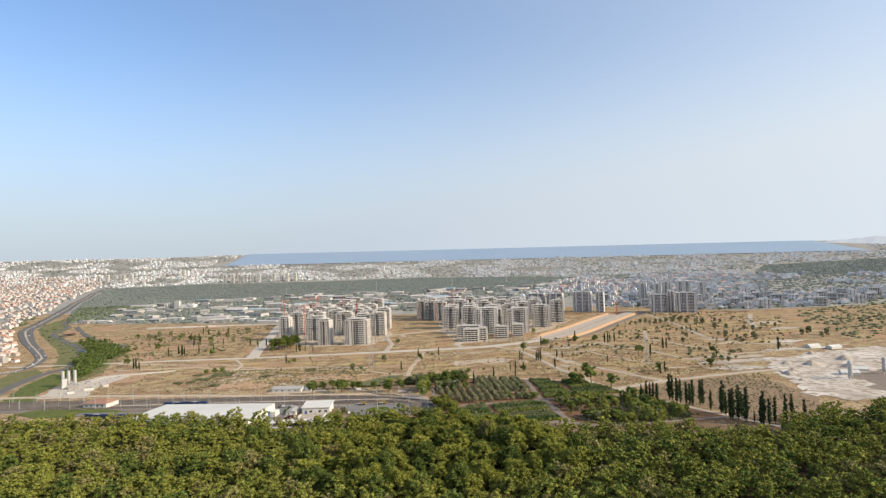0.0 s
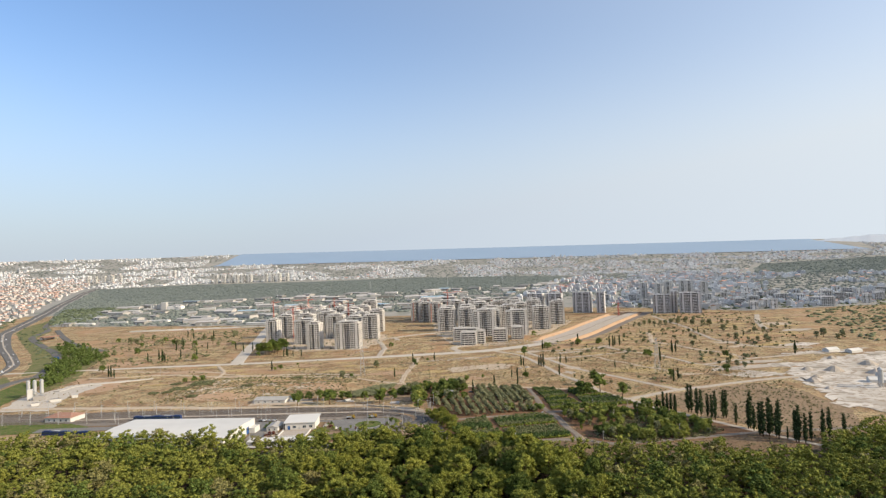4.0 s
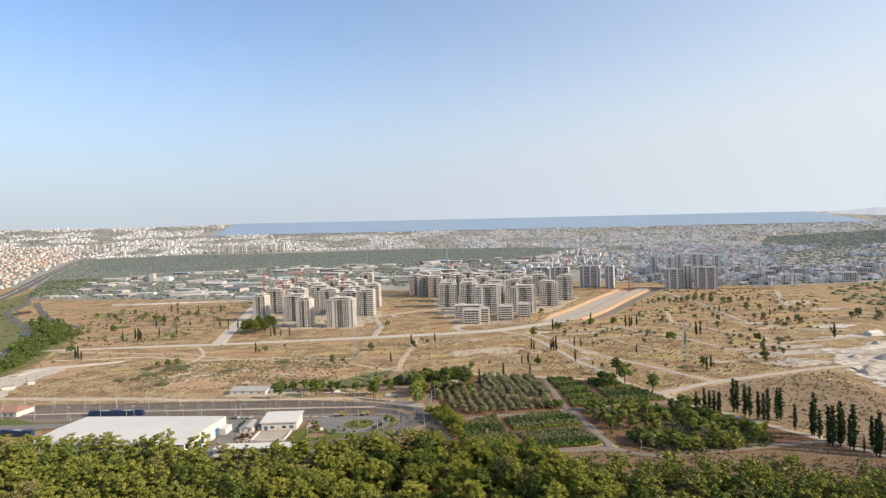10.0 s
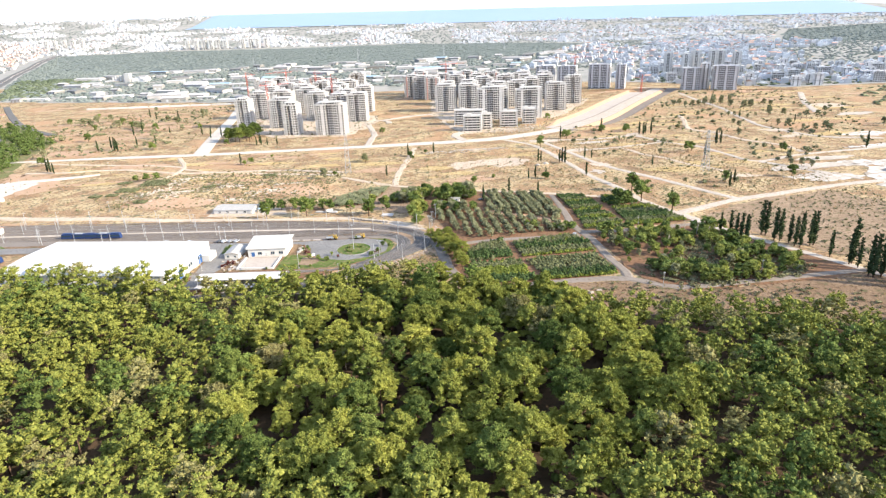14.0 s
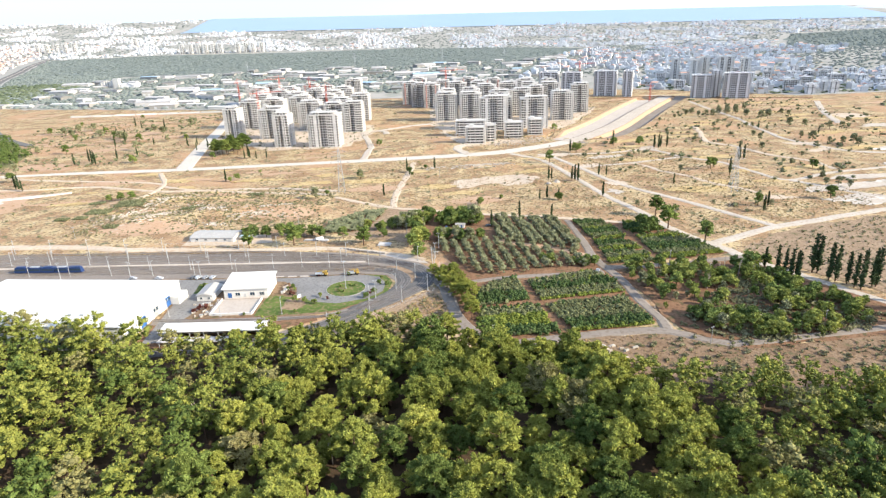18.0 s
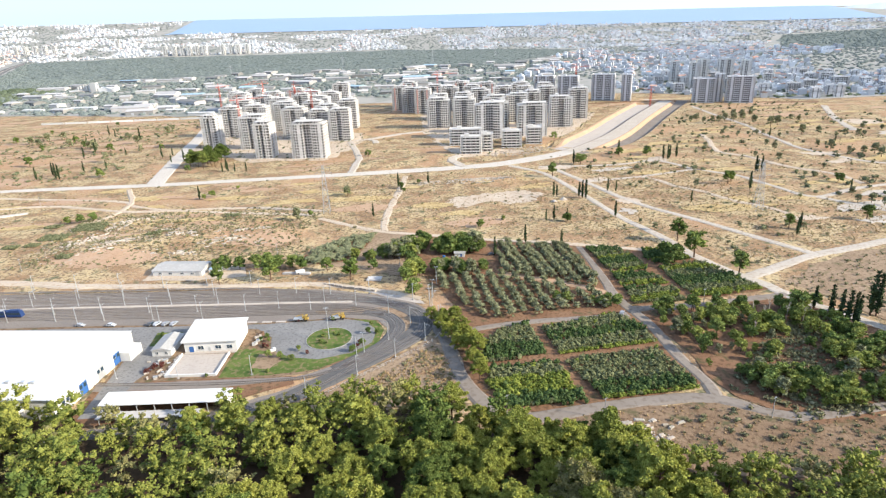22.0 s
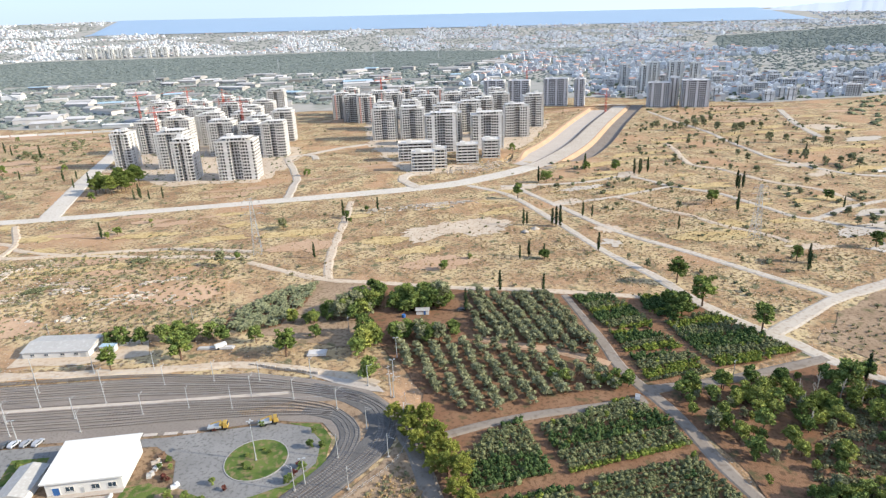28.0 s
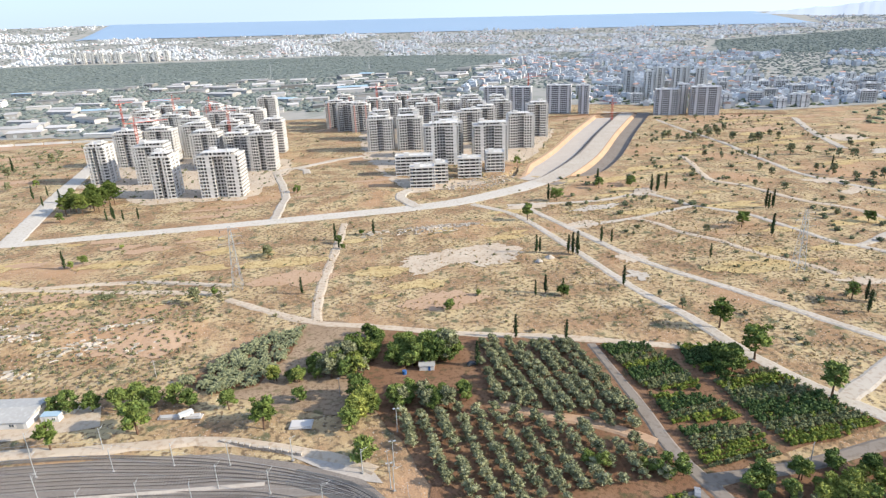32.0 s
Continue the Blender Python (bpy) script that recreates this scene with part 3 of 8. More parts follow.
patch("gravel_patch", [(32, 712), (53, 721), (92, 729), (112, 714), (97, 693), (79, 690), (64, 702), (41, 685)], M_FAINT, 0.1, "bare pale gravel patch in the dry field", ragged=5, loose=True)
ribbon("road", [(8, 512), (13, 486), (16, 458), (22, 440), (29, 427), (46, 428), (82, 432), (105, 430), (125, 417), (167, 419), (230, 424), (320, 420)], [5, 5, 5.6, 5.6, 4.6, 3.6, 3.6, 3.6, 3.6, 3.6, 3.6, 3.6], M_GREYROAD, 0.1, "worn grey lane round the nursery", "road", ragged=0.06)
ribbon("road", [(102, 590), (101, 549), (99, 520), (101, 504), (104, 486), (104, 460), (106, 440), (105, 431)], [3, 3, 4, 4.6, 4.4, 4, 3.6, 3.6], M_GREYROAD, 0.12, "worn grey lane between nursery plots", "road", ragged=0.1)
ribbon("road", [(101, 504), (119, 503), (135, 503), (157, 505), (180, 508)], 4, M_GREYROAD, 0.14, "worn grey lane between nursery plots", "road", ragged=0.1)

# the nursery's red soil
patch("orchard_soil", [(2, 575), (-4, 600), (14, 630), (50, 611), (100, 592), (140, 578), (160, 560), (176, 515), (104, 505), (104, 440), (60, 430), (30, 432), (20, 450), (14, 492), (20, 520)], M_SOIL, 0.06, "bare reddish orchard soil", ragged=1.5)
patch("orchard_soil", [(104, 500), (176, 506), (200, 470), (225, 420), (190, 416), (130, 412), (112, 430)], M_SOIL, 0.06, "bare reddish soil under scrub", ragged=2)

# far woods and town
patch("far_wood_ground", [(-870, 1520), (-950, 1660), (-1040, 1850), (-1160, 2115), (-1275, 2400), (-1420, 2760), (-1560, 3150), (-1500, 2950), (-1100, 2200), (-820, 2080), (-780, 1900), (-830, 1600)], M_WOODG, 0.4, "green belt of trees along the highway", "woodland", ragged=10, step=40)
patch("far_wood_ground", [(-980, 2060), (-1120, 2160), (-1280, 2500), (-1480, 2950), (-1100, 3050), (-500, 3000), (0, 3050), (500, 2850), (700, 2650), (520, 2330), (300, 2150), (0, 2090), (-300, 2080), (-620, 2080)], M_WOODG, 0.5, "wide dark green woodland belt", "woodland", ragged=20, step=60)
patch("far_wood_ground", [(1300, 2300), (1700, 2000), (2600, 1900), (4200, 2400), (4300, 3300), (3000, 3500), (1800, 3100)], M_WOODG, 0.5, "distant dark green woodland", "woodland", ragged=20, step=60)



# far mountain ridge, its haze held in a plain pale blue
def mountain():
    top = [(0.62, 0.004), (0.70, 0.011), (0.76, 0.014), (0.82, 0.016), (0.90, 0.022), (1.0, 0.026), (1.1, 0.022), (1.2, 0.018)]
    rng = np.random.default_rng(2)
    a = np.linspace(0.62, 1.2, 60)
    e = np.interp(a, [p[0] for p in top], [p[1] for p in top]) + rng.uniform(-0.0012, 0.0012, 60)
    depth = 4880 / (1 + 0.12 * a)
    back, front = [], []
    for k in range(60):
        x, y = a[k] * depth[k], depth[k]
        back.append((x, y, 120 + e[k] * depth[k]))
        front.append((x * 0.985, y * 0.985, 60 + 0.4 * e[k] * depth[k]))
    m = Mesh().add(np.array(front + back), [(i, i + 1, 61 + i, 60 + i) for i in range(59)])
    return tagged(part("backdrop", m, M_FARHILL), "mountain ridge beyond the bay, blued by haze in its colour", "mountain", kind="structure")


mountain()
patch("quarry_ground", [(318, 470), (330, 520), (345, 560), (352, 590), (372, 628), (420, 655), (480, 680), (560, 690), (600, 560), (520, 440), (400, 420)], M_QUARRY, 0.1, "pale dusty quarry yard of crushed stone", ragged=9, step=7)
patch("quarry_ground", [(380, 480), (395, 540), (440, 560), (520, 540), (480, 450)], M_GREYROAD, 0.14, "darker grey quarry floor", ragged=9, step=7)
for quad in ([(292, 625), (300, 640), (345, 648), (372, 640), (350, 630)], [(330, 660), (350, 672), (395, 668), (370, 655)], [(300, 590), (312, 600), (340, 602), (330, 592)], [(150, 655), (158, 662), (166, 655), (158, 648)], [(165, 780), (190, 792), (215, 790), (190, 776)], [(520, 880), (545, 900), (580, 895), (560, 875)]):
    patch("pale_patch", quad, M_TRACK, 0.12, "bare pale stony patch in the field", ragged=3, loose=True)
patch("gravel_patch", [(-382, 604), (-397, 662), (-387, 700), (-378, 728), (-352, 724), (-342, 714), (-350, 660), (-333, 600)], M_CRUSHED, 0.1, "pale gravel yard of the concrete plant", ragged=2.5)
ribbon("gravel_bank", [(-440, 618), (-330, 606), (-270, 594), (-226, 588), (-180, 576), (-130, 568), (-90, 562), (-55, 559), (-29, 550), (-6, 538), (4, 530)], [7, 6, 5, 5, 6, 6, 5, 4, 4, 3, 3], M_FAINT, 0.3, "pale bank of crushed stone above the tracks", "bank", ragged=0.3)
patch("tower_yard", [(-250, 1000), (-246, 1120), (-130, 1150), (-50, 1060), (-46, 1000), (-78, 895), (-165, 905)], M_FAINT, 0.06, "dusty grey building site between towers", ragged=4)
patch("tower_yard", [(30, 1060), (40, 1300), (130, 1360), (250, 1250), (290, 1140), (180, 925), (120, 880), (55, 872)], M_FAINT, 0.06, "dusty grey building site between towers", ragged=4)
ribbon("road", [(-62, 1000), (-50, 930), (-45, 880), (-50, 826)], 6, M_TRACK, 0.2, "dusty track from the towers to the road", "road", ragged=0.2)
ribbon("road", [(-62, 1000), (-44, 1012), (-32, 1000), (-30, 980)], 6, M_TRACK, 0.2, "dusty curved site track", "road", ragged=0.1)
ribbon("road", [(60, 826), (50, 860), (62, 880)], 8, M_TRACK, 0.2, "dusty site entrance", "road", ragged=0.2)
ribbon("road", [(-40, 1012), (0, 1040), (30, 1052)], 7, M_TRACK, 0.2, "dusty site track", "road", ragged=0.2)
ribbon("road", [(250, 1262), (330, 1258), (440, 1248), (560, 1180), (640, 1150)], 10, M_SOIL, 0.1, "reddish bare earth bank at the road's end", "bank", ragged=0.2)

# the highway
HIGHWAY = [(-600, 735), (-550, 757), (-524, 800), (-553, 890), (-612, 980), (-735, 1150), (-868, 1352), (-905, 1430), (-950, 1545), (-1000, 1680), (-1070, 1850), (-1185, 2110), (-1300, 2400), (-1445, 2760), (-1640, 3400)]
SLIP = [(-455, 780), (-479, 843), (-515, 927), (-569, 1017), (-643, 1113), (-767, 1282), (-807, 1400), (-867, 1496), (-930, 1640)]
SERVICE = [(-490, 1015), (-544, 1066), (-620, 1156), (-724, 1307), (-788, 1405)]
patch("verge", [(-470, 830), (-556, 1008), (-632, 1108), (-756, 1278), (-795, 1400), (-862, 1500), (-935, 1655), (-915, 1500), (-880, 1420), (-855, 1372), (-722, 1180), (-595, 1002), (-536, 906), (-506, 846), (-484, 800)], M_VERGE, 0.08, "green verge between the carriageways", "verge", ragged=1.5)
patch("verge", [(-392, 690), (-455, 800), (-505, 920), (-562, 1010), (-640, 1118), (-600, 1118), (-514, 1030), (-455, 955), (-430, 850), (-392, 750)], M_VERGE, 0.07, "green roadside verge under trees", "verge", ragged=2)
patch("verge", [(-400, 560), (-445, 690), (-458, 760), (-430, 740), (-405, 690), (-398, 640), (-370, 585)], M_LAWN, 0.07, "green lawn beside the road junction", "verge", ragged=2)
patch("verge", [(-480, 640), (-520, 780), (-500, 800), (-470, 760), (-460, 700), (-456, 640)], M_VERGE, 0.07, "green verge inside the road junction", "verge", ragged=2)
ribbon("highway", [(-430, 590), (-448, 651), (-462, 710), (-467, 755), (-460, 800)], [12, 13, 13, 13, 12], M_ASPHALT, 0.2, "dark asphalt road at the junction", "road")
ribbon("highway", HIGHWAY, [12, 14, 18, 26, 30, 32, 32, 30, 28, 28, 28, 28, 28, 28, 28], M_ASPHALT, 0.2, "grey asphalt highway carriageway with traffic", "road")
ribbon("highway", SLIP, 11, M_ASPHALT, 0.24, "curving grey asphalt carriageway beside a green verge", "road")
ribbon("service_road", SERVICE, 10, M_ASPHALT, 0.28, "grey asphalt service road", "road")
ribbon("median", HIGHWAY[1:], 2.4, M_TRACK, 0.4, "pale concrete median strip", "median")
ribbon("gravel_bank", [(-378, 690), (-372, 719), (-351, 725), (-332, 730), (-300, 741)], [9, 10, 9, 6, 3], M_CRUSHED, 0.3, "pale heap-edged dirt way", "bank", ragged=0.3)
for quad in ([(-405, 765), (-348, 746), (-312, 684), (-335, 676), (-362, 690)], [(-30, 1262), (0, 1290), (30, 1285), (10, 1240)], [(300, 1240), (420, 1235), (410, 1200), (330, 1215)]):
    patch("bare_soil", quad, M_EARTH, 0.06, "bare reddish earth at the field's edge", ragged=9, step=6)
for quad in ([(-230, 618), (-200, 634), (-160, 628), (-150, 612), (-190, 604)], [(-190, 660), (-150, 676), (-120, 664), (-150, 652)], [(-120, 634), (-90, 652), (-70, 640), (-85, 622)], [(-250, 690), (-220, 706), (-195, 694), (-220, 680)], [(-60, 700), (-30, 716), (0, 700), (-25, 688)], [(20, 650), (50, 664), (75, 650), (50, 636)], [(-320, 770), (-280, 786), (-240, 774), (-280, 760)]):
    patch("bare_soil", quad, M_EARTH, 0.05, "bare orange earth among dry grass", ragged=3.5, loose=True)


# the new road in its cutting: a raised roadway between two dug trenches
def cutting():
    line = curve_through([(175, 873), (200, 893), (262, 970), (345, 1100), (432, 1230), (450, 1256)], 6)
    n = sides(line)
    t = np.linspace(0, 1, len(line))
    deep = -3.4 * np.clip((t - 0.03) / 0.10, 0, 1) * np.clip((0.965 - t) / 0.03, 0, 1)
    wide = 0.55 + 0.45 * np.clip(t / 0.16, 0, 1)
    ob = thing("road_cutting", pose(0, 0, 0), "new roadway on a bank between two dug trenches", "cutting")
    ob["kind"] = "structure"

    def strip(name, rows, material, label):
        k = len(line)
        v = []
        for off, share, up in rows:
            o = off * wide if abs(off) > 12 else np.full(k, off)
            p = line[:, :2] + n * o[:, None]
            v.append(np.column_stack([p, deep * share + up]))
        f = [(a * k + i, a * k + i + 1, (a + 1) * k + i + 1, (a + 1) * k + i) for a in range(len(rows) - 1) for i in range(k - 1)]
        return part(name, Mesh().add(np.concatenate(v), [q for q in f]), material, ob, label)

    strip("roadway", [(-9.5, 0, 0.2), (9.5, 0, 0.2)], M_TRACK, "pale crushed-stone roadway")
    # Faces away from the sun; the shade is put in as grey colour.
    strip("bank", [(9.5, 0, 0.2), (11, 0, 0.15), (16.5, 1, 0.1)], M_GREYROAD, "slope of the roadway, its shade put in as grey")
    strip("trench_floor", [(16.5, 1, 0.1), (27, 1, 0.1), (38.5, 0.9, 0.1)], M_PAVE, "pale bare trench floor")
    strip("bank", [(38.5, 0.9, 0.1), (42, 0, 0.15), (45, 0, 0.14)], M_EARTH, "sunlit orange earth slope of the trench")
    strip("verge", [(45, 0, 0.14), (54, 0, 0.12)], M_FIELD, "trampled dry ground above the trench")
    strip("bank", [(-14.5, 1, 0.1), (-11, 0, 0.15), (-9.5, 0, 0.2)], M_EARTH, "sunlit orange earth slope")
    strip("trench_floor", [(-33, 1, 0.1), (-14.5, 1, 0.1)], M_GREYROAD, "grey bare trench floor")
    strip("bank", [(-52, 0, 0.12), (-34.5, 0, 0.15), (-33, 1, 0.1)], M_FIELD, "steep shaded wall of the trench")
    return ob


cutting()
patch("industrial_ground", [(-860, 1490), (-560, 1390), (-280, 1310), (-230, 1400), (60, 1380), (180, 1370), (260, 1400), (420, 1780), (520, 2330), (300, 2150), (0, 2090), (-300, 2080), (-620, 2080), (-980, 2040), (-900, 1700)], M_CITYG, 0.3, "dusty ground of the industrial strip", "ground", ragged=8, step=30)
patch("town_ground", [(250, 1460), (480, 1330), (640, 1180), (900, 1180), (1130, 1280), (1500, 1240), (2500, 1480), (2700, 1900), (1700, 2000), (1300, 2300), (800, 2750), (480, 2200)], M_CITYG, 0.3, "streets and yards of the town", "ground", ragged=8, step=40)
patch("bare_edge", [(30, 424), (60, 429), (104, 427), (126, 413), (168, 415), (232, 420), (300, 416), (300, 374), (180, 366), (100, 386), (48, 408)], M_BROWN, 0.05, "bare brown stony ground at the forest edge", "ground", ragged=1.5)
ribbon("road", [(98, 498), (80, 497.5), (61, 498), (42, 497), (24, 494)], [4, 3.5, 3, 3, 3], M_GREYROAD, 0.1, "worn grey lane below the orchard", "road", ragged=0.15)
patch("concrete_apron", [(-26, 546), (-8, 541), (3, 531), (6, 524), (-4, 528), (-14, 536)], M_PAVE, 0.06, "grey concrete apron beside the tracks", "yard", ragged=0.3)
patch("pale_patch", [(-150, 596), (-112, 598), (-96, 590), (-92, 576), (-120, 574), (-150, 578)], M_FAINT, 0.06, "pale dusty ground round the workshop", "ground", ragged=1.5)
for pts in ([(-382, 763), (-336, 758), (-288, 759), (-220, 730), (-172, 725), (-114, 719), (-63, 700)], [(-247, 805), (-225, 750), (-230, 692)]):
    ribbon("road", pts, 3.2, M_FAINT, 0.1, "faint dirt track through dry grass", "road", ragged=0.3)
# blotches of bare earth and of ripe straw over the plain
rng = np.random.default_rng(77)
for zone, count, material, reach, label in (([(-700, 1330), (-660, 1390), (-430, 1400), (-330, 1290), (-300, 860), (-420, 840), (-520, 1080)], 34, M_EARTH, (7, 26), "bare reddish earth showing through dry grass"), ([(-330, 640), (-380, 800), (-240, 812), (-60, 800), (-60, 690), (-220, 620)], 16, M_EARTH, (4, 12), "bare reddish earth showing through dry grass"),
                                            ([(-380, 760), (-240, 810), (130, 810), (140, 650), (0, 650), (-60, 690), (-220, 640)], 44, M_GOLD, (4, 15), "patch of ripe golden straw"), ([(160, 790), (200, 850), (420, 1150), (640, 1150), (600, 950), (440, 720), (300, 650), (180, 600)], 46, M_GOLD, (4, 18), "patch of ripe golden straw"),
                                            ([(450, 1180), (640, 1160), (700, 1060), (600, 960), (480, 1040)], 12, M_EARTH, (6, 22), "bare reddish earth at the town's edge"), ([(-200, 840), (-70, 840), (-60, 880), (50, 870), (60, 840), (40, 1000), (-40, 990)], 14, M_EARTH, (3, 11), "bare reddish earth beside the building site")):
    k = 0
    while k < count:
        x, y = rng.uniform(min(p[0] for p in zone), max(p[0] for p in zone)), rng.uniform(min(p[1] for p in zone), max(p[1] for p in zone))
        if inside(x, y, zone):
            k += 1
            r, wide = rng.uniform(*reach), rng.uniform(1.2, 2.4)
            blob = [(x + r * wide * math.cos(a * 0.524) * rng.uniform(0.45, 1.2), y + r * 0.6 * math.sin(a * 0.524) * rng.uniform(0.45, 1.2)) for a in range(12)]
            patch("earth_patch" if material is M_EARTH else "straw_patch", blob, material, 0.03 + 0.0015 * k, label, ragged=1.4, step=2.2)
for quad in ([(288, 606), (330, 618), (352, 600), (318, 588)], [(330, 640), (380, 652), (420, 640), (372, 628)], [(405, 700), (450, 712), (500, 700), (450, 690)], [(440, 760), (480, 775), (500, 760), (470, 748)]):
    patch("pale_patch", quad, M_QUARRY, 0.11, "pale washed-out stony ground near the quarry", ragged=3, step=3)
patch("bare_edge", [(-58, 438), (-40, 450), (-24, 463), (-11, 473), (1, 484), (8, 494), (11, 486), (13, 460), (18, 442), (0, 439), (-27, 442), (-42, 441)], M_DUST, 0.05, "dusty brown ground beside the track loop", "ground", ragged=0.8)
ribbon("road", [(12, 470), (3, 462), (-10, 456), (-19, 449), (-25, 442), (-29, 437)], 1.8, M_BROWN, 0.1, "faint curved dirt track beside the track loop", "road", ragged=0.25)
patch("grove_ground", [(-64, 600), (-44, 582), (-12, 564), (10, 560), (12, 630), (-4, 640), (-22, 644), (-24, 632), (-40, 606)], M_DUST, 0.05, "trampled brown ground under the grove", "ground", ragged=1.5)
patch("bare_edge", [(188, 522), (240, 552), (300, 566), (322, 520), (318, 470), (296, 424), (236, 428), (212, 466)], M_DUST, 0.04, "weedy brown ground behind the cypress row", "ground", ragged=3)

# ---- buildings ----
def rect(w, d):
    return [(-w / 2, -d / 2), (w / 2, -d / 2), (w / 2, d / 2), (-w / 2, d / 2)]


def notched(w, d, cut=4.2, wide=0.24):
    """A plan with a slot in the middle of front and back."""
    k = w * wide / 2
    return [(-w / 2, -d / 2), (-k, -d / 2), (-k, -d / 2 + cut), (k, -d / 2 + cut), (k, -d / 2), (w / 2, -d / 2), (w / 2, d / 2), (k, d / 2), (k, d / 2 - cut), (-k, d / 2 - cut), (-k, d / 2), (-w / 2, d / 2)]


HOLES = {"w": (1.9, 0.6, 2.6), "b": (-0.4, 0.85, 2.75), "o": (-0.45, 0.85, 2.6), "s": (0.8, 1.3, 2.2)}


def storey_mesh(name, plan, material, patterns, high=3.0, bay=3.2):
    """One storey: outer walls with real openings and reveals, and its floor slab. patterns: the bays' kinds, edge by edge."""
    m = Mesh()
    for e, (p, q) in enumerate(zip(plan, plan[1:] + plan[:1])):
        p, q = np.array(p, float), np.array(q, float)
        run = np.linalg.norm(q - p)
        u = (q - p) / run
        inward = np.array([-u[1], u[0]])
        n = max(1, round(run / bay))
        kinds = patterns[e % len(patterns)]
        for k in range(n):
            kind = kinds[k % len(kinds)]
            a, b = run * k / n, run * (k + 1) / n

            def at(s, z, deep=0.0):
                w = p + u * s + inward * deep
                return (w[0], w[1], z)

            if kind == "." or b - a < 1.2:
                m.add([at(a, 0), at(b, 0), at(b, high), at(a, high)], [(0, 1, 2, 3)])
                continue
            wide, lo, hi = HOLES[kind]
            wide = wide if wide > 0 else (b - a) + wide
            wide = min(wide, b - a - 0.4)
            c, d = (a + b - wide) / 2, (a + b + wide) / 2
            out = [at(a, 0), at(b, 0), at(b, high), at(a, high), at(c, lo), at(d, lo), at(d, hi), at(c, hi)]
            deep = [at(s, z, 0.35) for s, z in ((c, lo), (d, lo), (d, hi), (c, hi))]
            m.add(out + deep, [(0, 1, 5, 4), (1, 2, 6, 5), (2, 3, 7, 6), (3, 0, 4, 7), (4, 5, 9, 8), (5, 6, 10, 9), (6, 7, 11, 10), (7, 4, 8, 11)])
    k = len(plan)
    slab = [(x, y, high - 0.2) for x, y in plan] + [(x, y, high) for x, y in plan]
    m.add(slab, [tuple(range(k))[::-1], tuple(range(k, 2 * k))])
    return m.data(name, material)


def ring_mesh(name, plan, material, high, thick=0.25):
    """A low wall round a plan."""
    c = np.mean(plan, 0)
    inner = [tuple(np.array(p) + (c - p) / np.linalg.norm(c - p) * thick * 1.4) for p in np.array(plan, float)]
    k = len(plan)
    v = [(*p, z) for z in (0, high) for p in plan] + [(*p, z) for z in (0, high) for p in inner]
    f = []
    for i in range(k):
        j = (i + 1) % k
        f += [(i, j, k + j, k + i), (2 * k + j, 2 * k + i, 3 * k + i, 3 * k + j), (k + i, k + j, 3 * k + j, 3 * k + i)]
    return Mesh().add(v, f).data(name, material)


STOCK = {}


def tower_kit(kind, w, d, material, patterns, slot, bay):
    key = (kind, w, d)
    if key not in STOCK:
        plan = notched(w, d) if slot else rect(w, d)
        top = rect(w * 0.8, d * 0.74)
        STOCK[key] = dict(
            plan=plan,
            storey=storey_mesh("storey", plan, material, patterns, 3.0, bay),
            core=Mesh().box(0, 0, 0, w - 5.0, d - (9.4 if slot else 5.0), 1, 0).data("core", M_ROOMSHADE),
            roof=Mesh().box(0, 0, 0, w + 0.1, d + 0.1, 0.3).data("roof_slab", material),
            parapet=ring_mesh("parapet", rect(w + 0.04, d + 0.04), material, 0.9),
            pent=storey_mesh("penthouse", top, material, ["obwo", "bo"], 3.0, 3.4),
            pent_roof=Mesh().box(0, 0, 0, w * 0.66, d * 0.66, 0.25).data("penthouse_roof", material),
            pent_core=Mesh().box(0, 0, 0, w * 0.5, d * 0.45, 2.7).data("penthouse_core", M_ROOMSHADE),
            panel=Mesh().box(0, 0, 0, 2.0, 0.16, 1).data("facade_panel", M_BLUSH),
            hut=Mesh().box(0, 0, 0, 5.2, 4.6, 2.6).data("stair_hut", material),
            tank=Mesh().box(0, 0, 0, 2.2, 1.6, 1.4).data("roof_unit", material))
    return STOCK[key]


